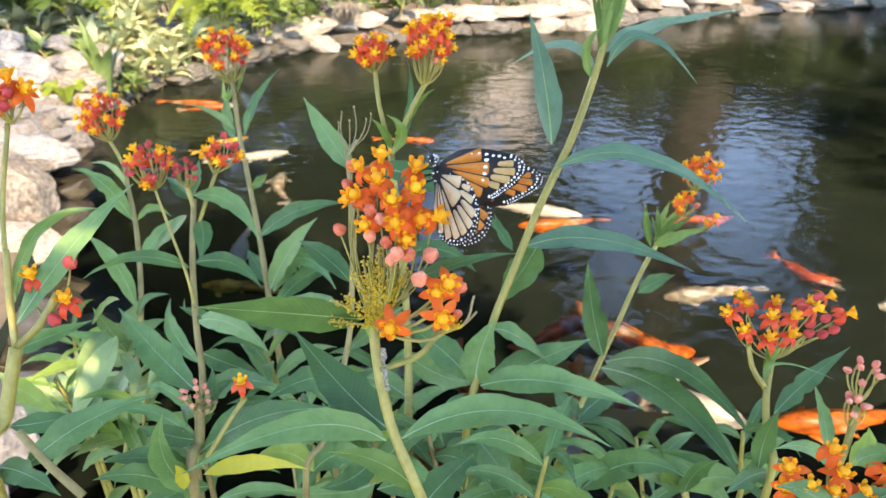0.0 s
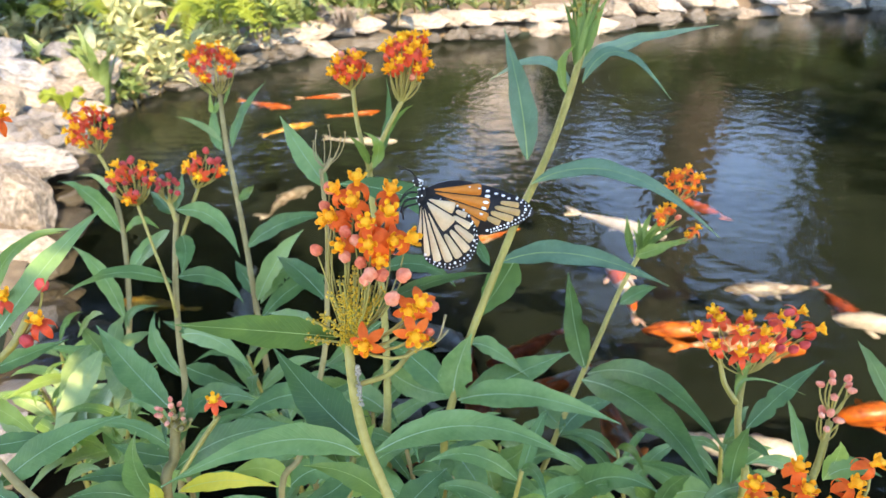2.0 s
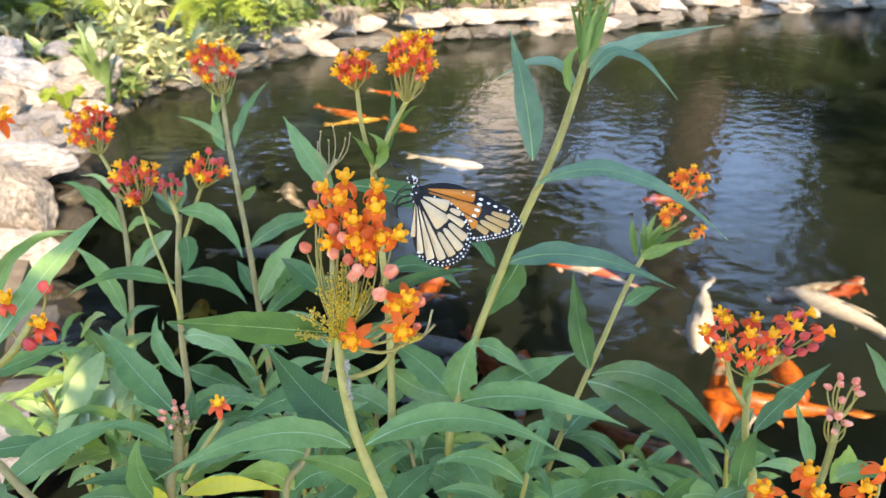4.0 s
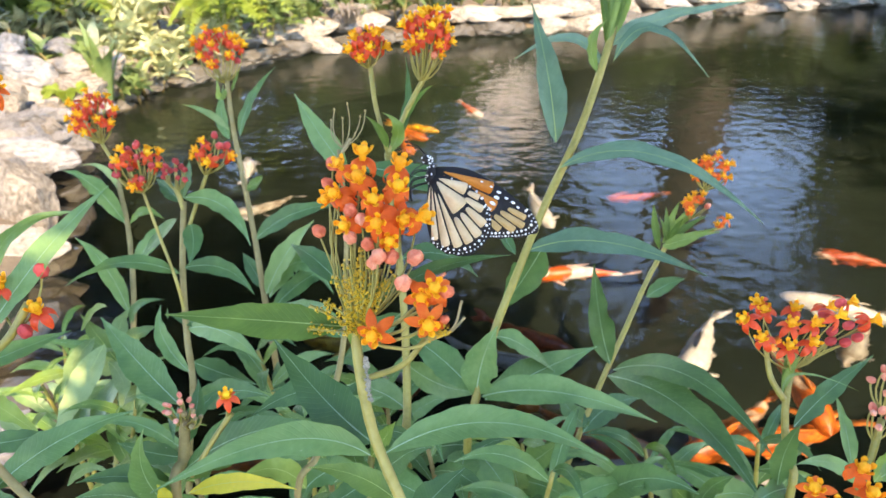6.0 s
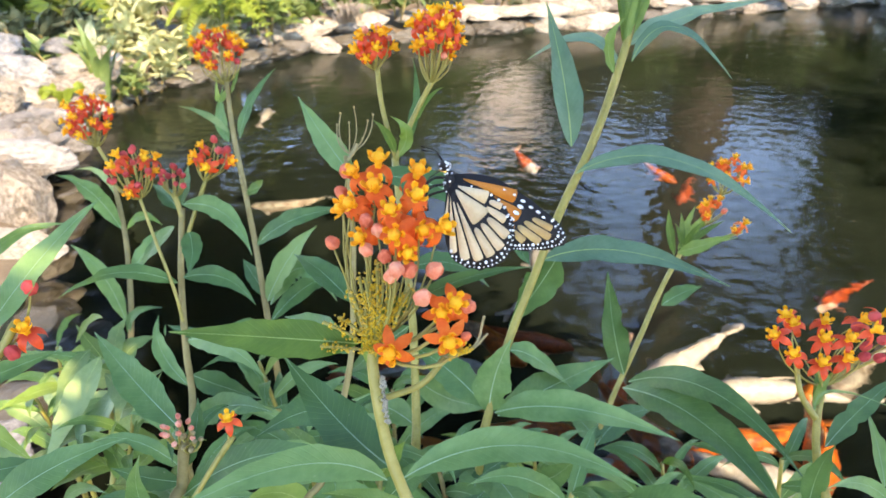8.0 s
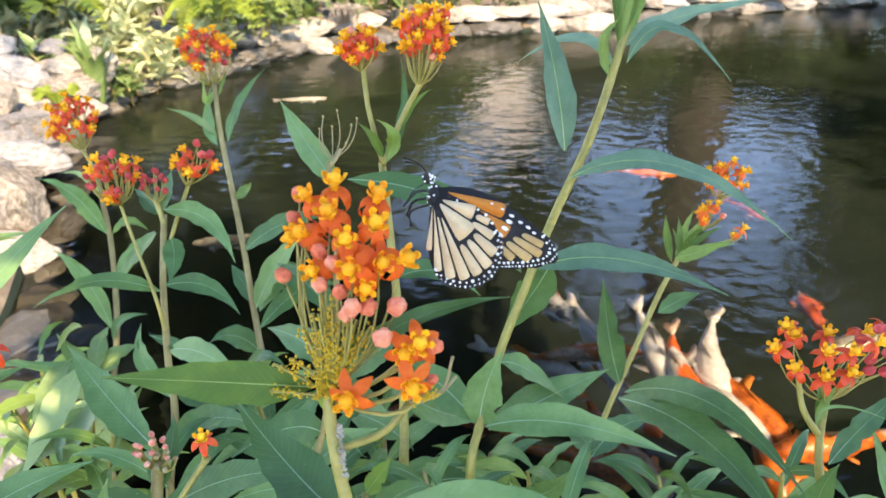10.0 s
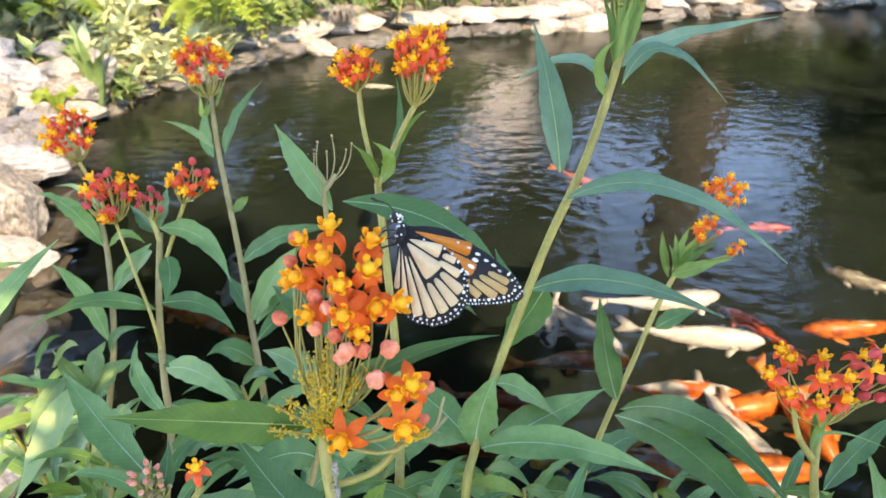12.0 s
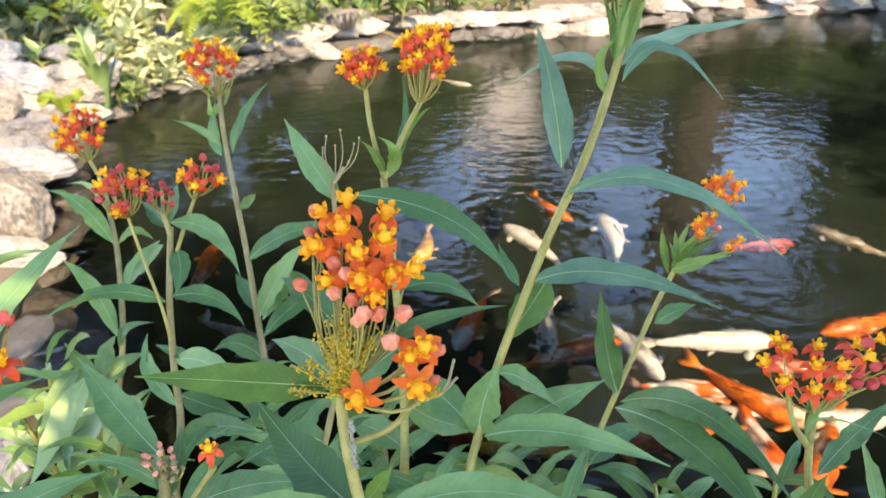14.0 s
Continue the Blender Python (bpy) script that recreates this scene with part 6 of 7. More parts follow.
bloom(top_head, (-0.029, 0.248, 0.882), (-0.22, -0.3, 0.7), BUDS["coral"], 0.95)
bloom(top_head, (-0.029, 0.243, 0.874), (-0.23, -0.3, 0.7), BUDS["coral"], 0.95)
bloom(top_head, (-0.023, 0.242, 0.872), (0.00, -0.3, 0.7), BUDS["coral"], 0.95)
bloom(top_head, (-0.007, 0.243, 0.866), (0.62, -0.3, 0.7), BUDS["coral"], 1.20)
bloom(top_head, (-0.019, 0.237, 0.870), (0.17, -0.3, 0.7), BUDS["coral"], 1.10)
bloom(top_head, (-0.015, 0.240, 0.868), (0.32, -0.3, 0.7), BUDS["coral"], 1.10)
bloom(top_head, (-0.021, 0.238, 0.867), (0.08, -0.3, 0.7), BUDS["coral"], 1.00)
bloom(top_head, (-0.037, 0.268, 0.891), (-0.45, -0.3, 0.7), BUDS["coral"], 1.05)
bloom(top_head, (-0.039, 0.264, 0.885), (-0.53, -0.3, 0.7), BUDS["coral"], 0.9)
bloom(top_head, (-0.035, 0.257, 0.882), (-0.42, -0.3, 0.7), BUDS["coral"], 1.10)
bloom(top_head, (-0.011, 0.236, 0.860), (0.48, -0.3, 0.7), BUDS["coral"], 1.20)
bloom(top_head, (-0.025, 0.245, 0.880), (-0.08, -0.3, 0.7), BUDS["coral"], 0.90)
finish_umbel(top_head, 0.00034)
low_main = umbel(main, (-0.026, 0.234, 0.838), "lower orange flowers with yellow crowns")
bloom(low_main, (-0.021, 0.228, 0.845), (-0.15, -0.95, 0.3), FLOWERS["orange"][0], 1.00)
bloom(low_main, (-0.003, 0.230, 0.848), (0.15, -0.95, 0.25), FLOWERS["orange"][0], 1.00)
bloom(low_main, (-0.001, 0.238, 0.856), (0.2, -0.7, 0.6), FLOWERS["orange"][0], 1.00)
bloom(low_main, (-0.005, 0.238, 0.853), (0, -0.8, 0.4), FLOWERS["orange"][0], 0.90)
bloom(low_main, (0.004, 0.238, 0.855), (0.6, -0.4, 0.6), BUDS["coral"], 1.00)
bloom(low_main, (0.003, 0.234, 0.846), (0.6, -0.4, 0.6), BUDS["coral"], 0.70)
finish_umbel(low_main, 0.0006)
stem(main, [(-0.004, 0.230, 0.841), (-0.001, 0.230, 0.841), (0.006, 0.232, 0.844), (0.009, 0.237, 0.852)], 0.0003, 0.0004, STALK_PALE)
stem(main, [(-0.002, 0.230, 0.840), (0.005, 0.231, 0.843), (0.010, 0.234, 0.847)], 0.0003, 0.0004, STALK_PALE)
aphids(main, [(-0.032, 0.243, 0.864), (-0.029, 0.232, 0.845), (-0.035, 0.241, 0.860), (-0.028, 0.232, 0.844), (-0.029, 0.242, 0.862), (-0.027, 0.233, 0.847), (-0.024, 0.242, 0.862), (-0.027, 0.232, 0.845), (-0.019, 0.242, 0.862), (-0.026, 0.233, 0.846), (-0.044, 0.236, 0.851), (-0.029, 0.232, 0.844), (-0.039, 0.237, 0.852), (-0.030, 0.233, 0.847), (-0.045, 0.232, 0.844), (-0.029, 0.231, 0.843), (-0.003, 0.230, 0.841), (0.004, 0.231, 0.843), (-0.015, 0.241, 0.860), (-0.023, 0.236, 0.850), (-0.026, 0.245, 0.868), (-0.026, 0.240, 0.858), (-0.026, 0.243, 0.866), (-0.027, 0.231, 0.841), (-0.021, 0.241, 0.863), (-0.026, 0.231, 0.842), (-0.030, 0.242, 0.864), (-0.0275, 0.231, 0.841), (-0.0175, 0.239, 0.857), (-0.025, 0.231, 0.842)], 850, 5)
scales(main, (-0.025, 0.227, 0.835), (-0.023, 0.219, 0.821))
CLUSTER_HEIGHT = 0.744
PERCH = Matrix(((1.0000, -0.0045, 0.0011, -0.0055), (0.0035, 0.8797, 0.4756, 0.2607), (-0.0031, -0.4756, 0.8797, 0.8926), (0, 0, 0, 1)))
# where the butterfly clings, by seconds
CLING = [(0, -0.0084, 0.2580, 0.8877), (0.3, -0.0066, 0.2583, 0.8881), (0.6, -0.0068, 0.2585, 0.8885), (0.9, -0.0042, 0.2592, 0.8898), (1.3, -0.0050, 0.2600, 0.8913), (1.6, -0.0044, 0.2608, 0.8928), (2, 0.0031, 0.2589, 0.8891), (2.4, -0.0072, 0.2580, 0.8877), (2.8, -0.0062, 0.2599, 0.8911), (3.2, -0.0006, 0.2600, 0.8912), (5.3, -0.0073, 0.2593, 0.8900), (6, -0.0082, 0.2578, 0.8872), (6.5, -0.0087, 0.2581, 0.8879), (7, -0.0074, 0.2569, 0.8855), (7.5, -0.0075, 0.2589, 0.8892), (8, -0.0092, 0.2588, 0.8892), (8.2, -0.0086, 0.2579, 0.8875), (10.3, -0.0072, 0.2586, 0.8887), (10.5, -0.0145, 0.2573, 0.8865), (10.7, -0.0188, 0.2581, 0.8879), (10.9, -0.0147, 0.2598, 0.8911), (11.1, -0.0111, 0.2611, 0.8935), (11.3, -0.0129, 0.2599, 0.8913), (11.5, -0.0126, 0.2595, 0.8904), (11.7, -0.0123, 0.2581, 0.8879), (11.9, -0.0155, 0.2584, 0.8885), (12.1, -0.0129, 0.2606, 0.8926), (12.3, -0.0119, 0.2607, 0.8927), (12.5, -0.0123, 0.2608, 0.8928), (12.6, -0.0127, 0.2598, 0.8911), (12.9, -0.0096, 0.2590, 0.8895), (13.1, -0.0082, 0.2585, 0.8886)]


# ---- the butterfly ----
def radius_at(rim, a):
    for (a0, r0), (a1, r1) in zip(rim, rim[1:]):
        if a1 <= a <= a0:
            k = (a0 - a) / (a0 - a1)
            return r0 + (r1 - r0) * k
    return rim[0][1] if a > rim[0][0] else rim[-1][1]


def polar(a, r, y=0.0):
    return Vector((r * math.cos(radians(a)), y, r * math.sin(radians(a))))


def plate(bm, pts, y0, y1, mat=0):
    """A flat piece in the wing's plane between two depths."""
    a, b = [bm.verts.new((p.x, y0, p.z)) for p in pts], [bm.verts.new((p.x, y1, p.z)) for p in pts]
    n = len(pts)
    bm.faces.new(a).material_index = mat
    bm.faces.new(b[::-1]).material_index = mat
    for k in range(n):
        bm.faces.new((a[k], b[k], b[(k + 1) % n], a[(k + 1) % n])).material_index = mat


def rounded(pts, n=3):
    """The outline with its corners softened."""
    for _ in range(n):
        q = []
        for a, b in zip(pts, pts[1:] + pts[:1]):
            q += [a.lerp(b, 0.25), a.lerp(b, 0.75)]
        pts = q
    return pts


def cell(bm, a0, a1, r0, r1, y0, y1, mat=0, gap=0.0003):
    """One coloured cell between two veins that fan out from the wing's root."""
    am = (a0 + a1) / 2
    pts = []
    for r, k in ((r0, 0.0), (r0 + (r1 - r0) * 0.10, 0.9), (r0 + (r1 - r0) * 0.5, 1.0), (r0 + (r1 - r0) * 0.92, 1.0), (r1, 0.8)):
        d = math.degrees(gap / max(r, 0.004))
        pts.append(polar(am + ((a0 - am) - d) * k if k else am, r))
    for r, k in ((r1, 0.8), (r0 + (r1 - r0) * 0.92, 1.0), (r0 + (r1 - r0) * 0.5, 1.0), (r0 + (r1 - r0) * 0.10, 0.9)):
        d = math.degrees(gap / max(r, 0.004))
        pts.append(polar(am - ((am - a1) - d) * k, r))
    plate(bm, rounded(pts, 1), y0, y1, mat)


MM = 0.00093
FORE_RIM = [(8, 6 * MM), (4, 12 * MM), (0, 16 * MM), (-6, 21 * MM), (-10, 25.5 * MM), (-16, 35 * MM), (-20, 43 * MM), (-24, 47.5 * MM), (-28, 47 * MM), (-33, 43.5 * MM), (-39, 39 * MM),
            (-44, 36 * MM), (-50, 32 * MM), (-60, 25 * MM), (-72, 14 * MM), (-84, 5 * MM)]
HIND_RIM = [(0, 6 * MM), (-14, 14 * MM), (-24, 22 * MM), (-34, 28 * MM), (-42, 31 * MM), (-52, 33.5 * MM), (-60, 33.8 * MM), (-69, 33 * MM), (-77, 31 * MM), (-84, 28.5 * MM), (-90, 25 * MM),
            (-95, 18 * MM), (-99, 10 * MM), (-104, 4 * MM)]


def wing(butterfly, name, rim, side, fore):
    """A wing in its own x-z plane: a black veined plate with coloured cells on both faces and white spots on the rim. side: -1 for the wing whose underside faces -y."""
    bm = bmesh.new()
    pts = []
    steps = 44
    for i in range(steps + 1):
        a = rim[0][0] + (rim[-1][0] - rim[0][0]) * i / steps
        r = radius_at(rim, a)
        r *= 1 + 0.012 * math.cos(i * 1.9)
        pts.append(polar(a, r))
    pts.append(Vector((0, 0, 0)))
    plate(bm, pts, -0.00012, 0.00012)
    w = part(name, bm, WING_BLACK, butterfly)
    for face, pale, tan in ((side, WING_CREAM, WING_TAN), (-side, WING_ORANGE, WING_ORANGE)):
        if fore:
            cells = [(-7.5, -21, 4.5, 25, WING_ORANGE), (-21, -33, 5, 29, WING_ORANGE), (-33, -42, 9, 30, WING_ORANGE), (-42, -52, 9, 28, WING_ORANGE), (-52, -66, 6, 20, WING_ORANGE),
                     (-21.5, -25.5, 33, 41, tan), (-25.5, -30, 31, 42, tan), (-30, -35, 30, 40, tan), (-35, -40, 29.5, 35.5, tan)]
        else:
            cells = [(-10, -33, 3, 14.8, pale), (-33, -62, 3, 17.5, pale), (-20, -29, 15.5, 20.5, pale), (-29, -38, 15.5, 24, pale), (-38, -47, 18.2, 28, pale), (-47, -55.5, 18.2, 29.8, pale),
                     (-55.5, -64, 18.2, 30, pale), (-64, -73, 7, 29.6, pale), (-73, -82, 4.5, 28, pale), (-82, -90, 4, 25, pale), (-90, -99, 3, 18, pale)]
        for a0, a1, r0, r1, mat in cells:
            bm = bmesh.new()
            cell(bm, a0, a1, r0 * MM, r1 * MM, face * 0.00010, face * 0.00024, 0, 0.00018 if r0 > 28 else 0.00021 if fore else 0.00028)
            part("wing_cell", bm, mat, w)
    bm = bmesh.new()
    lo, hi = (-19, -47) if fore else (-28, -90)
    for row, size, count in ((0.975, 0.00030, 22), (0.930, 0.00040, 16)):
        for i in range(count):
            a = lo + (hi - lo) * (i + 0.5 * (row < 0.95)) / count
            c = polar(a, radius_at(rim, a) * row)
            plate(bm, [c + polar(60 * k, size * (0.85 + 0.45 * (i % 3 == 0) + 0.2 * (i % 2))) for k in range(6)], -0.00030, 0.00030)
    if fore:
        for a, r, s in ((-11, 20, 0.5), (-13, 24, 0.6), (-15.5, 27.5, 0.9), (-20, 27.5, 1.15), (-25.5, 27.2, 1.2), (-31, 27, 1.1), (-17.5, 31, 0.8), (-18.5, 34, 0.9), (-20, 36.5, 0.7), (-36.5, 26.8, 0.8)):
            c = polar(a, r * MM)
            along = polar(a, 1)
            ac = Vector((-along.z, 0, along.x))
            plate(bm, [c + s * MM * (1.05 * math.cos(f) * along + 0.6 * math.sin(f) * ac) for f in (k * math.pi / 4 for k in range(8))], -0.00031, 0.00031)
    else:
        for a, r, s in ((-16, 15.5, 0.5), (-19, 18.5, 0.55), (-24, 21.4, 0.6), (-9, 8, 0.4)):
            c = polar(a, r * MM)
            plate(bm, [c + polar(60 * k, s * MM) for k in range(6)], -0.00031, 0.00031)
    tagged(part("wing_spotting", bm, WHITE_DOT, w, "white spots along the wing margin"), kind="stuff")
    return w


def build_butterfly():
    b = thing("butterfly", (0, 0, 0), "orange, black and cream monarch butterfly feeding on milkweed flowers", "butterfly")
    bm = bmesh.new()
    ball(bm, Vector((0.0012, 0, 0.0005)), 0.0021, (0.15, 0, 1), 2.0, 12, 10)
    part("thorax", bm, WING_BLACK, b)
    bm = bmesh.new()
    ball(bm, Vector((-0.0006, 0, 0.0062)), 0.0019, (0, 0, 1), 1.05, 12, 8)
    part("head", bm, WING_BLACK, b)
    bm = bmesh.new()
    tube(bm, spline([(0.0018, 0, -0.003), (0.0035, 0.0002, -0.009), (0.0055, 0.0004, -0.017), (0.008, 0.0004, -0.0235)], 4), 0.0022, 0.0010, 10, 0.08)
    part("abdomen", bm, WING_BLACK, b)
    bm = bmesh.new()
    rng = random.Random(4)
    for i in range(46):
        z, f = rng.uniform(-0.0032, 0.0075), rng.uniform(0, 6.28)
        r = 0.00218 * math.sqrt(max(0.05, 1 - ((z - 0.0005) / 0.0046) ** 2)) if z < 0.0042 else 0.00195 * math.sqrt(max(0.05, 1 - ((z - 0.0062) / 0.0021) ** 2))
        ball(bm, Vector((0.0012 * (z < 0.0042) - 0.0005 * (z > 0.0042) + r * math.cos(f), r * math.sin(f), z)), 0.00036, u=6, v=4)
    tagged(part("body_spotting", bm, WHITE_DOT, b, "fine white spots"), kind="stuff")
    for s in (-1, 1):
        bm = bmesh.new()
        pts = spline([(-0.001, s * 0.0006, 0.0076), (-0.0035, s * 0.0022, 0.0105), (-0.0075, s * 0.0042, 0.0118)], 4)
        tube(bm, pts, 0.00016, 0.00014, 5)
        ball(bm, pts[-1], 0.0004, (-1, 0, 0.2), 2.2, 6, 5)
        part("antenna", bm, WING_BLACK, b)
        for k in range(3):
            bm = bmesh.new()
            tube(bm, spline([(0.0002, s * 0.0012, 0.002 - 0.002 * k), (-0.0045 - 0.0008 * k, s * 0.0028, 0.0018 - 0.003 * k), (-0.0085 + 0.0012 * k, s * 0.0018, -0.0028 - 0.003 * k)], 4), 0.00028, 0.00018, 5)
            part("leg", bm, WING_BLACK, b)
    bm = bmesh.new()
    tube(bm, spline([(-0.0012, 0, 0.0048), (-0.0055, -0.0003, 0.002), (-0.0075, 0, -0.0015)], 4), 0.0002, 0.00015, 5)
    part("proboscis", bm, WING_BLACK, b)
    wings = {}
    for s in (-1, 1):
        wings[s, True] = wing(b, "forewing", FORE_RIM, s, True)
        wings[s, False] = wing(b, "hindwing", HIND_RIM, s, False)
    return b, wings


butterfly, wings = build_butterfly()


# ---- koi ----
def koi(colour, length, bend, label):
    """A koi with its head towards +x; bend: how far the tail curves aside."""
    ob = thing("koi", (0, 0, -0.1), label, "fish", "koi")
    n = 20
    bm = bmesh.new()
    rings = []

    def girth(t):
        # a tapering snout, the widest place behind the gills, then a long taper to the tail
        s = min(1.0, t / 0.36)
        return (1 - (1 - s) ** 2) ** 0.62 * (1 - 0.84 * max(0.0, (t - 0.36) / 0.64) ** 1.35)

    def spine(t):
        return Vector(((0.5 - t) * length * 0.86, bend * length * max(0, t - 0.25) ** 2 * 1.6, 0))
    for i in range(n + 1):
        t = (i / n) ** 1.35
        wdt = length * 0.098 * girth(t) + length * 0.005
        hgt = wdt * 1.22
        p = spine(t)
        rings.append([bm.verts.new(p + Vector((0, wdt * math.cos(a), hgt * math.sin(a)))) for a in (2 * math.pi * k / 12 for k in range(12))])
    for a, b in zip(rings, rings[1:]):
        for k in range(12):
            bm.faces.new((a[k], a[(k + 1) % 12], b[(k + 1) % 12], b[k]))
    bm.faces.new(rings[0])
    bm.faces.new(rings[-1][::-1])
    part("body", bm, KOI[colour], ob)
    end = spine(1.0)

    def fin(name, pts, at):
        bm = bmesh.new()
        t = length * 0.004
        a = [bm.verts.new(Vector(p) * length + Vector((0, 0, t))) for p in pts]
        b = [bm.verts.new(Vector(p) * length - Vector((0, 0, t))) for p in pts]
        bm.faces.new(a)
        bm.faces.new(b[::-1])
        for k in range(len(pts)):
            bm.faces.new((a[k], b[k], b[(k + 1) % len(pts)], a[(k + 1) % len(pts)]))
        bmesh.ops.recalc_face_normals(bm, faces=bm.faces[:])
        f = part(name, bm, FIN[colour], ob)
        f.location = at
        return f
    tail = fin("tail_fin", [(0.03, 0.012, 0), (-0.06, 0.05, 0.02), (-0.15, 0.085, 0.05), (-0.19, 0.06, 0.05), (-0.12, 0.0, 0.02), (-0.18, -0.03, -0.04), (-0.13, -0.05, -0.04), (-0.05, -0.03, -0.02), (0.03, -0.012, 0)], end)
    for s in (-1, 1):
        fin("pectoral_fin", [(0.03, 0, 0), (0.0, s * 0.05, 0), (-0.045, s * 0.095, -0.01), (-0.075, s * 0.085, -0.015), (-0.06, s * 0.04, -0.01), (-0.03, 0, 0)], (0.22 * length, s * 0.085 * length, -0.03 * length))
    for s in (-1, 1):
        fin("pelvic_fin", [(0.02, 0, 0), (-0.01, s * 0.03, -0.01), (-0.05, s * 0.05, -0.02), (-0.05, s * 0.02, -0.015), (-0.02, 0, 0)], (-0.04 * length, s * 0.06 * length, -0.07 * length))
    bm = bmesh.new()
    h = 0.105 * length
    ridge = [(0.10, 0.0), (0.06, 0.055), (-0.02, 0.05), (-0.12, 0.03), (-0.17, 0.0)]
    a = [bm.verts.new((x * length, 0.003 * length, h + z * length * 0.8)) for x, z in ridge]
    b = [bm.verts.new((x * length, -0.003 * length, h + z * length * 0.8)) for x, z in ridge]
    bm.faces.new(a)
    bm.faces.new(b[::-1])
    for k in range(len(ridge)):
        bm.faces.new((a[k], b[k], b[(k + 1) % len(ridge)], a[(k + 1) % len(ridge)]))
    part("dorsal_fin", bm, FIN[colour], ob)
    return ob, tail


DEEP = {4: 0.05, 11: 0.16, 12: 0.16, 22: 0.2, 23: 0.05}      # fish that keep far below the surface


def swim(colour, length, bend, rows, label, seed):
    """Rows: seconds, place on the water and heading in degrees. The tail beats from side to side."""
    ob, tail = koi(colour, length, bend, label)
    depth = -0.125 * length - 0.05 - 0.03 * (seed % 3) - (0.05 if colour == "red" else 0.0) - DEEP.get(seed, 0.0)
    walk(ob, [(t, pose(x, y, depth, 0, 0, h)) for t, x, y, h in rows])
    at = tail.location.copy()
    walk(tail, [(0.5 * k, pose(at.x, at.y, at.z, 0, 0, 16 * math.sin(2.1 * k + seed))) for k in range(29)])
    return ob


# the wind in the front plant: seconds, degrees times metres to the side and towards the viewer at the flowers
SWAY = [(0, -0.143, 0.292), (0.5, -0.040, 0.115), (1, -0.023, 0.023), (1.5, 0.000, 0.000), (2, 0.258, 0.138), (2.5, -0.355, 0.195), (3, -0.092, -0.052), (5.5, -0.499, 0.057), (6, -0.315, 0.195), (6.5, -0.355, 0.115), (7, -0.344, 0.275), (7.5, -0.229, 0.029), (8, -0.344, 0.029), (10.5, -0.562, 0.344), (11, -0.355, -0.172), (11.5, -0.413, 0.166), (12, -0.539, 0.258), (12.5, -0.430, 0.029), (13, -0.315, 0.298), (13.5, -0.435, -0.120), (14, -0.464, 0.063)]


# ---- what moves ----
def between(rows, t):
    """The value at t seconds in rows of seconds and value."""
    for (t0, a), (t1, b) in zip(rows, rows[1:]):
        if t0 <= t <= t1:
            return a + (b - a) * (t - t0) / (t1 - t0)
    return rows[-1][1]


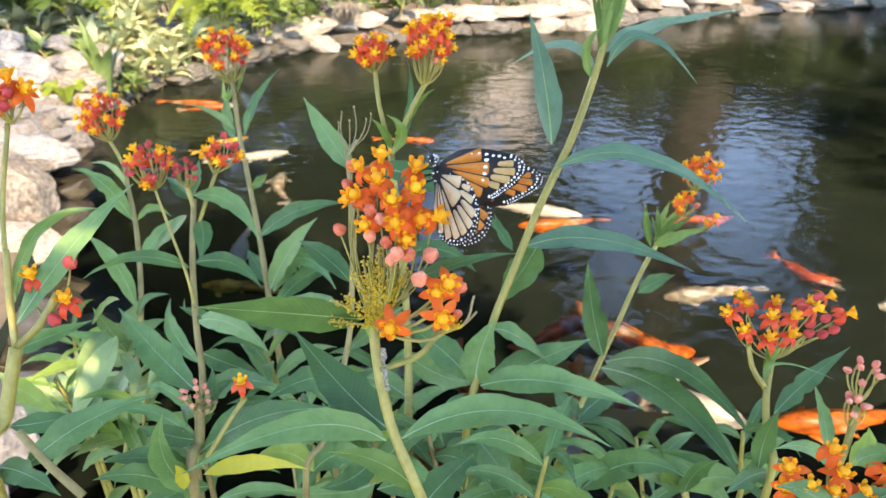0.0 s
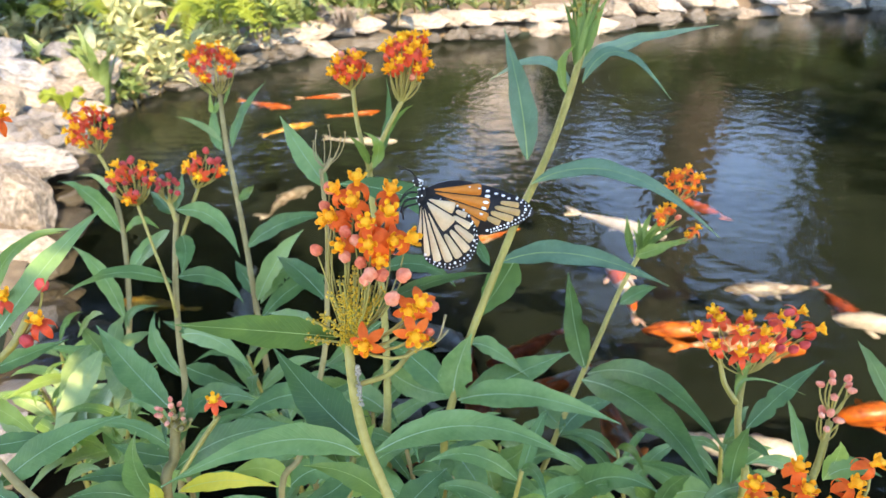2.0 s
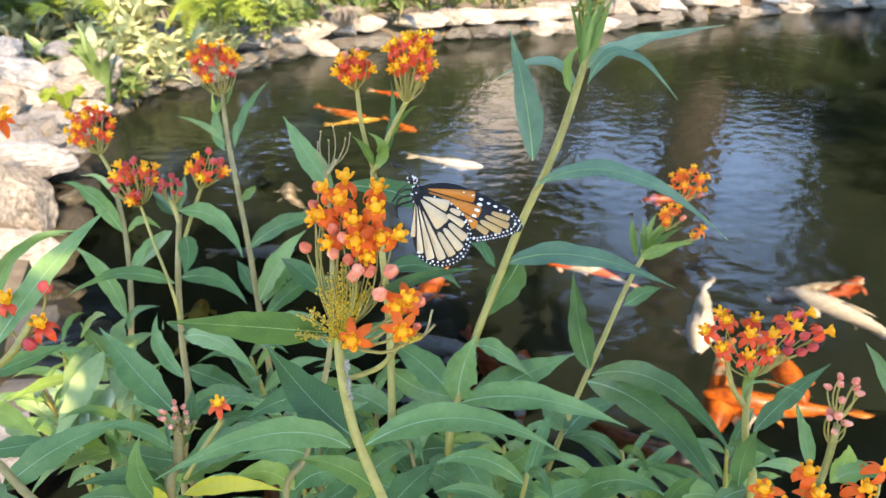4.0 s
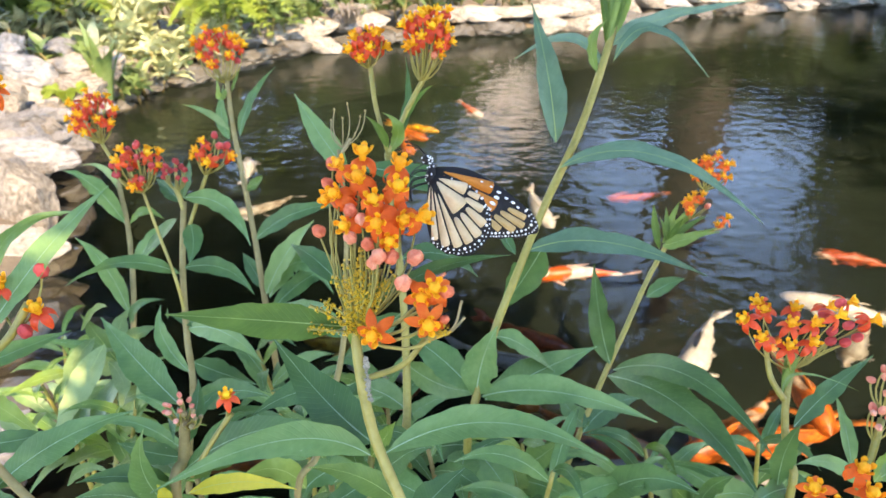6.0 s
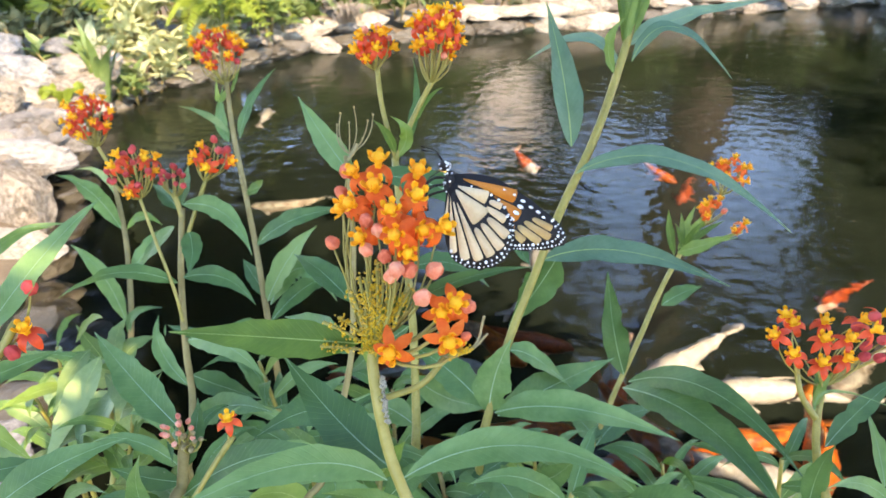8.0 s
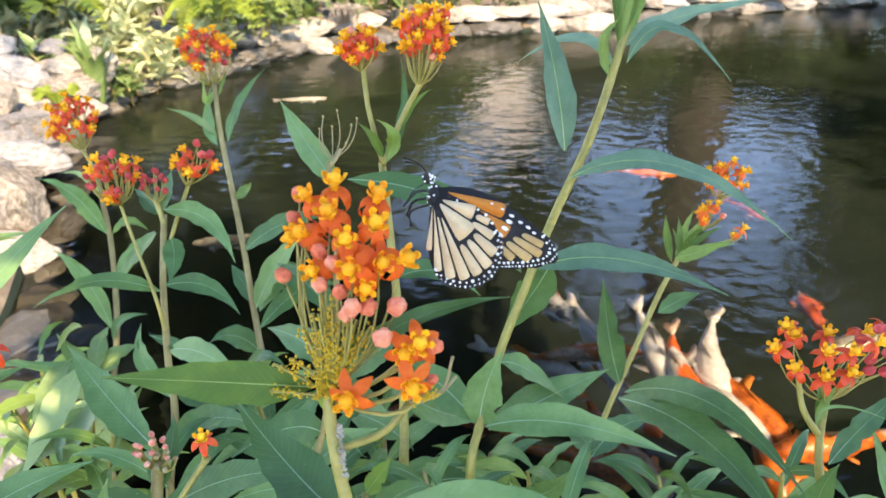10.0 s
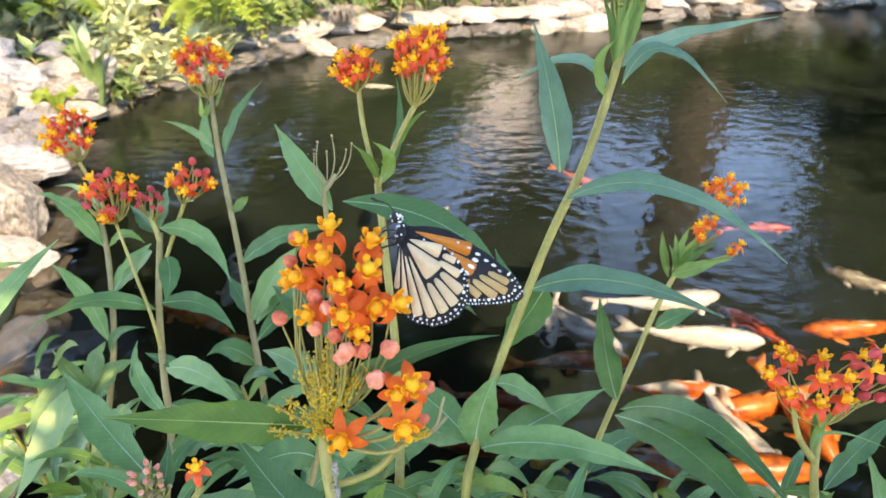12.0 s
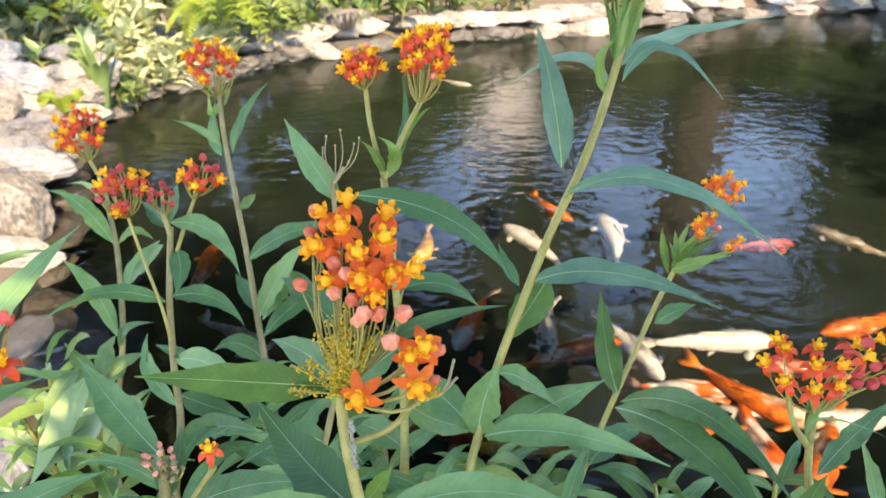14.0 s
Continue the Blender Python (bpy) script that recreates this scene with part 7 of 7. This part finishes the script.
def motions():
    swim("yellow", 0.27, -0.20, [(0, -0.98, 2.86, 36), (1, -0.87, 2.99, 36), (2, -0.73, 3.15, 30), (3, -0.58, 3.24, 16), (5.5, -0.21, 3.18, -16), (7, -0.02, 2.71, -78), (8, 0.03, 2.43, -87), (10.5, 0.02, 2.12, -93), (13.5, -0.03, 2.07, -108), (14, -0.07, 1.99, -111)], "golden yellow koi near the surface", 0)
    swim("orange", 0.33, 0.10, [(0, -1.32, 3.48, 0), (1.5, -1.05, 3.57, -13), (3, -0.71, 3.44, -23), (5.5, -0.28, 3.23, -28), (6.5, -0.15, 2.81, -76), (8, -0.21, 2.19, -100), (10.5, -0.45, 1.77, -126), (11.5, -0.62, 1.64, -181), (12.5, -0.72, 1.64, -228), (13.2, -0.74, 1.76, -252), (14, -0.75, 1.91, -263)], "orange koi swimming in the pond", 1)
    swim("patched", 0.30, -0.00, [(0, -1.20, 3.43, 18), (1, -1.04, 3.61, 17), (1.5, -0.81, 3.65, 14), (2, -0.64, 3.73, 14), (3, -0.46, 3.81, -0), (5.5, 0.02, 3.52, -63), (8, 0.31, 2.71, -78), (10.5, 0.29, 1.64, -92), (11.5, 0.32, 1.62, -80), (12.5, 0.31, 1.67, -62), (13.5, 0.23, 1.66, -78), (14, 0.06, 1.63, -110)], "white and orange koi swimming in the pond", 2)
    swim("white", 0.34, 0.10, [(0, -0.81, 2.70, 23), (1, -0.65, 2.78, 22), (1.5, -0.48, 2.96, -0), (3, -0.20, 2.89, -0), (5.5, 0.29, 2.30, -68), (6.5, 0.31, 2.14, -82), (8, 0.27, 1.91, -92), (10.5, 0.38, 1.44, -62), (11.5, 0.34, 1.55, -50), (12.5, 0.33, 1.62, -36), (12.83, 0.32, 1.73, 18), (13.17, 0.31, 1.84, 72), (13.5, 0.30, 1.95, 126), (14, 0.27, 2.04, 126)], "white koi swimming in the pond", 3)
    swim("grey", 0.30, -0.30, [(0, -0.67, 2.47, 89), (1.5, -0.64, 2.38, 63), (3, -0.56, 2.55, 26), (3.833, -0.60, 2.45, 85), (4.667, -0.63, 2.36, 144), (5.5, -0.66, 2.26, 204), (6.5, -0.70, 2.30, 192), (7.5, -0.59, 2.35, 180), (8.2, -0.61, 2.29, 179), (10.5, -0.72, 2.01, 190), (11.5, -0.66, 1.90, 237), (12.5, -0.60, 1.79, 285), (14, -0.54, 1.57, 301)], "grey-white koi swimming in the pond", 4)
    swim("white", 0.37, 0.00, [(0, 0.33, 2.25, -18), (1, 0.44, 2.18, -11), (1.5, 0.51, 2.17, -12), (2, 0.63, 2.17, -35), (2.5, 0.74, 2.05, -90), (3, 0.74, 1.87, -104), (5.5, 0.65, 1.45, -119), (6.5, 0.62, 1.45, -124), (8, 0.58, 1.43, -144), (9.267, 0.55, 1.47, -108), (10.5, 0.52, 1.51, -72), (11.5, 0.62, 1.55, -19), (12.5, 0.69, 1.56, -9), (13.5, 0.63, 1.55, -1), (14, 0.70, 1.54, -0)], "large white koi near the surface", 5)
    swim("orange", 0.31, -0.10, [(0, 0.37, 2.08, -175), (1.5, 0.14, 2.04, -170), (3, 0.02, 1.86, -131), (5.5, -0.05, 1.62, -107), (8, 0.10, 1.47, -56), (10.5, 0.36, 1.42, -0), (11.5, 0.35, 1.41, -17), (12.5, 0.29, 1.43, 7), (13.5, 0.28, 1.46, 7), (14, 0.31, 1.46, 15)], "orange koi swimming in the pond", 6)
    swim("patched", 0.31, 0.20, [(0, 0.47, 1.46, 145), (1, 0.52, 1.59, 108), (1.5, 0.54, 1.62, 101), (2, 0.55, 1.74, 104), (3, 0.50, 1.85, 140), (5.5, 0.37, 1.87, 180), (6.733, 0.37, 1.59, 222), (8, 0.37, 1.32, 265), (10.5, 0.59, 1.39, 280), (11.5, 0.62, 1.14, 283), (12.5, 0.63, 1.12, 289), (13.5, 0.63, 1.16, 282), (14, 0.65, 1.15, 285)], "white and orange koi swimming in the pond", 7)
    swim("orange", 0.36, -0.10, [(0, 0.49, 1.40, 15), (0.3333, 0.53, 1.43, 73), (0.6667, 0.57, 1.46, 130), (1, 0.60, 1.49, 188), (1.5, 0.64, 1.50, 183), (2, 0.70, 1.54, 175), (2.5, 0.83, 1.51, 190), (3, 0.76, 1.43, 244), (5.5, 0.64, 1.19, 233), (6.5, 0.59, 1.14, 187), (7.5, 0.51, 1.12, 185), (8.2, 0.46, 1.10, 182), (9.333, 0.59, 1.14, 225), (10.5, 0.73, 1.18, 268), (11.5, 0.78, 1.34, 241), (12, 0.75, 1.30, 193), (12.5, 0.71, 1.26, 146), (13.5, 0.59, 1.29, 172), (14, 0.55, 1.28, 180)], "large orange koi near the surface", 8)
    swim("orange", 0.33, 0.20, [(0, 0.26, 1.16, -88), (1, 0.34, 1.15, -78), (1.5, 0.37, 1.12, -76), (2, 0.37, 1.13, -76), (3, 0.47, 1.07, -44), (5.5, 0.32, 1.08, -14), (6.5, 0.31, 1.12, -29), (7.5, 0.39, 1.16, -45), (10.5, 0.33, 1.09, -56), (11.5, 0.32, 1.07, -28), (12.5, 0.47, 1.15, -0), (13.5, 0.65, 1.29, -17), (14, 0.69, 1.26, -34)], "orange koi swimming in the pond", 9)
    swim("red", 0.28, -0.10, [(0, 0.30, 1.54, 30), (0.3333, 0.30, 1.54, 85), (0.6667, 0.30, 1.54, 141), (1, 0.30, 1.54, 196), (2, 0.22, 1.47, 210), (3, 0.10, 1.32, 220), (5.5, -0.13, 1.25, 180), (6.333, -0.14, 1.30, 240), (7.167, -0.14, 1.35, 300), (8, -0.14, 1.41, 360), (10.5, 0.01, 1.28, 360), (12.5, 0.15, 1.34, 330), (14, 0.13, 1.34, 287)], "red-orange koi swimming in the pond", 10)
    swim("red", 0.27, 0.10, [(0, 1.19, 1.95, -49), (1.5, 1.23, 1.81, -77), (3, 1.26, 1.74, -22), (3.833, 1.28, 1.86, 28), (4.667, 1.30, 1.97, 77), (5.5, 1.32, 2.09, 127), (6, 1.35, 2.06, 162), (6.5, 1.37, 2.03, 197), (7.5, 1.23, 1.87, 239), (8.5, 1.17, 1.84, 182), (9.5, 1.11, 1.80, 126), (10.5, 1.04, 1.76, 70), (11.5, 0.88, 1.75, 137), (12.5, 0.95, 1.72, 126), (13.5, 0.97, 1.57, 160), (14, 0.97, 1.56, 171)], "red koi swimming in the pond", 11)
    swim("grey", 0.31, -0.00, [(0, 0.79, 1.78, -171), (1.5, 0.95, 1.80, -180), (3, 1.09, 1.86, -180), (5.5, 1.11, 1.61, -130), (8, 1.01, 1.42, -142), (10.5, 1.16, 1.63, -181), (12.5, 1.33, 1.94, -231), (14, 1.36, 2.15, -234)], "grey koi deep in the water", 12)
    swim("white", 0.37, 0.20, [(0, 1.36, 1.61, -180), (1.5, 1.30, 1.56, -190), (3, 1.11, 1.53, -200), (4.267, 1.13, 1.63, -236), (5.5, 1.14, 1.73, -273), (5.833, 1.10, 1.66, -225), (6.167, 1.07, 1.58, -178), (6.5, 1.04, 1.51, -130), (7.5, 0.76, 1.30, -169), (8.2, 0.73, 1.30, -173), (9.333, 0.67, 1.37, -125), (10.5, 0.62, 1.44, -77), (11.5, 0.63, 1.52, -69), (11.83, 0.63, 1.63, -13), (12.17, 0.62, 1.74, 44), (12.5, 0.62, 1.84, 100), (13.5, 0.56, 2.09, 100), (14, 0.56, 2.11, 100)], "large white koi near the surface", 13)
    swim("white", 0.31, -0.10, [(0, -0.05, 1.50, -54), (3, -0.02, 1.55, -32), (5.5, -0.06, 1.36, -15), (6.5, -0.06, 1.35, -15), (7.5, -0.07, 1.37, -8), (8.2, -0.04, 1.41, -0), (10.5, 0.27, 1.44, -47), (11.5, 0.31, 1.50, -61), (12.5, 0.43, 1.56, -51), (13.5, 0.44, 1.50, -70), (14, 0.48, 1.51, -75)], "white koi swimming in the pond", 14)
    swim("spotted", 0.28, 0.10, [(0, -0.14, 1.29, 0), (3, -0.07, 1.18, 0), (5.5, 0.12, 1.29, -30), (6.733, 0.17, 1.49, 19), (8, 0.23, 1.69, 67), (8.833, 0.25, 1.67, 12), (9.667, 0.27, 1.66, -43), (10.5, 0.29, 1.65, -98), (12.5, 0.26, 1.56, -97), (14, 0.25, 1.53, -91)], "white koi with black spots", 15)
    swim("orange", 0.34, -0.10, [(0, 0.87, 1.16, -180), (1.5, 0.99, 1.21, -173), (2.5, 1.06, 1.20, -190), (3, 0.90, 1.30, -216), (5.5, 0.71, 1.10, -168), (6.5, 0.74, 1.16, -177), (7.5, 0.74, 1.18, -175), (8.2, 0.63, 1.12, -168), (9.333, 0.67, 1.20, -118), (10.5, 0.70, 1.27, -68), (11.5, 0.78, 1.28, -108), (12.5, 0.81, 1.21, -70), (13, 0.91, 1.35, -125), (13.5, 1.02, 1.49, -181), (14, 1.11, 1.58, -166)], "orange koi swimming in the pond", 16)
    swim("yellow", 0.25, 0.10, [(0, -0.62, 1.73, -180), (1.5, -0.80, 1.68, -180), (3, -0.87, 1.64, -196), (3.833, -0.72, 1.59, -250), (4.667, -0.56, 1.55, -305), (5.5, -0.41, 1.51, -360), (8, -0.00, 1.30, -389), (10.5, 0.32, 1.17, -404), (11.5, 0.29, 1.16, -472), (12.5, 0.25, 1.15, -540), (14, 0.17, 1.16, -540)], "golden orange koi swimming in the pond", 17)
    swim("orange", 0.33, -0.10, [(0, 0.48, 1.45, -51), (1.5, 0.70, 1.46, -9), (2.4, 0.82, 1.41, -20), (3, 0.83, 1.38, -93), (5.5, 0.82, 1.30, -94), (8, 0.75, 1.09, -116), (10.5, 0.84, 1.13, -180), (12.5, 1.09, 1.60, -181), (13.5, 0.96, 1.32, -123), (14, 0.76, 1.09, -133)], "deep orange koi near the reeds", 18)
    swim("white", 0.34, 0.10, [(0, 0.54, 1.23, -32), (1.5, 0.59, 1.17, 0), (3, 0.69, 1.00, -47), (4.267, 0.57, 1.01, -114), (5.5, 0.45, 1.03, -180), (6.5, 0.40, 1.04, -148), (7, 0.47, 1.03, -81), (7.5, 0.54, 1.02, -14), (10.5, 0.64, 1.27, -79), (11.5, 0.69, 1.19, -85), (12.5, 0.56, 1.17, -42), (13.5, 0.76, 1.18, -16), (14, 0.82, 1.22, -0)], "white koi swimming in the pond", 19)
    swim("patched", 0.30, -0.10, [(0, 0.50, 1.29, -154), (1.5, 0.35, 1.28, -143), (3, 0.18, 1.43, -212), (3.833, 0.18, 1.35, -271), (4.667, 0.19, 1.28, -330), (5.5, 0.19, 1.21, -389), (8, 0.23, 1.07, -360), (9.267, 0.35, 1.20, -402), (10.5, 0.46, 1.33, -443), (11.5, 0.53, 1.34, -402), (12.5, 0.59, 1.35, -360), (14, 0.59, 1.35, -377)], "white and orange koi swimming in the pond", 20)
    swim("orange", 0.27, 0.10, [(0, -0.17, 2.89, 0), (1.5, -0.53, 3.31, 31), (3, -0.14, 3.37, -0), (4.267, -0.25, 3.05, -59), (5.5, -0.36, 2.73, -118), (6, -0.19, 2.84, -73), (6.5, -0.01, 2.95, -27), (8, 0.80, 2.53, -68), (10.5, 0.77, 2.54, -1), (11.5, 0.73, 2.56, -28), (12.5, 0.31, 2.43, -59), (14, 0.36, 2.27, -58)], "small orange koi in the middle of the pond", 21)
    swim("red", 0.25, -0.10, [(0, 0.98, 2.36, 0), (1, 0.99, 2.43, 60), (2, 1.01, 2.51, 120), (3, 1.03, 2.58, 180), (5.5, 0.69, 2.53, 179), (6.5, 0.83, 2.59, 202), (7.5, 0.92, 2.61, 226), (9, 1.04, 2.52, 266), (10.5, 1.17, 2.43, 305), (12.5, 1.16, 2.30, 359), (14, 1.12, 2.23, 359)], "red koi deep in the water", 22)
    swim("white", 0.28, 0.10, [(0, -0.69, 2.00, -79), (1.5, -0.65, 1.81, -75), (3, -0.50, 1.64, -61), (3.833, -0.60, 1.94, -3), (4.667, -0.70, 2.25, 54), (5.5, -0.80, 2.55, 112), (6.5, -0.85, 2.82, 104), (7.5, -0.86, 3.15, 101), (8.2, -0.93, 3.45, 100), (9.333, -0.82, 3.60, 49), (10.5, -0.71, 3.74, -1), (12.5, -0.29, 4.01, -2), (14, 0.04, 4.09, -35)], "pale koi in the shallows", 23)
    swim("orange", 0.33, -0.10, [(0, -0.11, 1.04, 0), (0.5, -0.12, 1.03, 60), (1, -0.14, 1.02, 120), (1.5, -0.15, 1.01, 180), (3, -0.27, 1.06, 180), (3.833, -0.29, 1.06, 240), (4.667, -0.32, 1.05, 300), (5.5, -0.34, 1.04, 360), (8, 0.12, 1.14, 360), (10.5, 0.35, 1.07, 332), (12.5, 0.63, 1.07, 360), (13, 0.56, 1.10, 300), (13.5, 0.49, 1.13, 240), (14, 0.43, 1.15, 180)], "orange koi swimming in the pond", 24)
    swim("red", 0.30, 0.10, [(0, 0.05, 1.31, -71), (1.5, 0.08, 1.30, -79), (3, 0.07, 1.32, -71), (5.5, 0.21, 1.51, -33), (8, 0.19, 1.52, -17), (10.5, 0.07, 1.20, -0), (12.5, 0.05, 1.19, -0), (14, 0.02, 1.22, -0)], "dark red koi swimming in the pond", 25)
    rest = Matrix.Translation(main.location)
    away = Vector((-0.05, 0.88, -0.47))
    lean = [(0, 0.0), (2.0, 0.0), (6.5, 0.007), (8.2, 0.009), (10.5, 0.012), (11.5, 0.016), (13.1, 0.018), (14.0, 0.012)]

    def pushed(t):
        return Matrix.Translation(away * between(lean, t))

    sway = [(t, pushed(t) @ rest @ pose(0, 0, 0, down / 0.476 / CLUSTER_HEIGHT, side / CLUSTER_HEIGHT, 0)) for t, side, down in SWAY]
    walk(main, sway)
    turn = PERCH.to_3x3().to_4x4()
    stay = [(t, pushed(t) @ Matrix.Translation((x, y, z)) @ turn) for t, x, y, z in CLING]
    last = stay[-1][1]
    fly = [(13.2, Matrix.Translation((0.012, 0.0, 0.03)) @ last @ pose(0, 0, 0, 0, -25, 20)), (13.3, Matrix.Translation((0.10, -0.02, 0.24)) @ last @ pose(0, 0, 0, 10, -50, 30)),
           (13.5, Matrix.Translation((0.4, -0.1, 0.8)) @ last @ pose(0, 0, 0, 20, -60, 40)), (14.0, Matrix.Translation((1.2, -0.4, 1.9)) @ last @ pose(0, 0, 0, 20, -60, 60))]
    walk(butterfly, stay + fly)
    # opening of the wings, and how far the forewing is raised
    beat = [(0, 46), (0.1, 34), (0.2, 12), (0.3, 2), (0.9, 2), (1.0, 10), (1.1, 40), (1.2, 66), (1.3, 34), (1.4, 8), (1.6, 3), (3.2, 3), (5.3, 2), (13.0, 2), (13.1, 35), (13.2, 70), (13.3, 20), (13.4, 75), (13.5, 20), (13.7, 70), (14.0, 20)]
    rise = [(0, -20), (1.0, -18), (1.3, -26), (1.6, -16), (2.0, -14), (2.6, -9), (3.2, -9), (5.3, 5), (13.0, 4), (13.2, -30), (14.0, -30)]
    times = sorted({t for t, _ in beat} | {t for t, _ in rise})
    for (side, fore), w in wings.items():
        y = side * (0.0012 if fore else 0.0017)
        at = (0.0012, y, 0.0030) if fore else (0.0010, y, 0.0002)
        walk(w, [(t, pose(*at, 0, between(rise, t) if fore else 0.12 * between(rise, t), side * (between(beat, t) if side < 0 else 0.25 * between(beat, t) + 1))) for t in times])
    # the ripples drift slowly
    walk(water, [(0.0, pose(0, 0, 0)), (14.0, pose(0.09, -0.05, 0))])


motions()
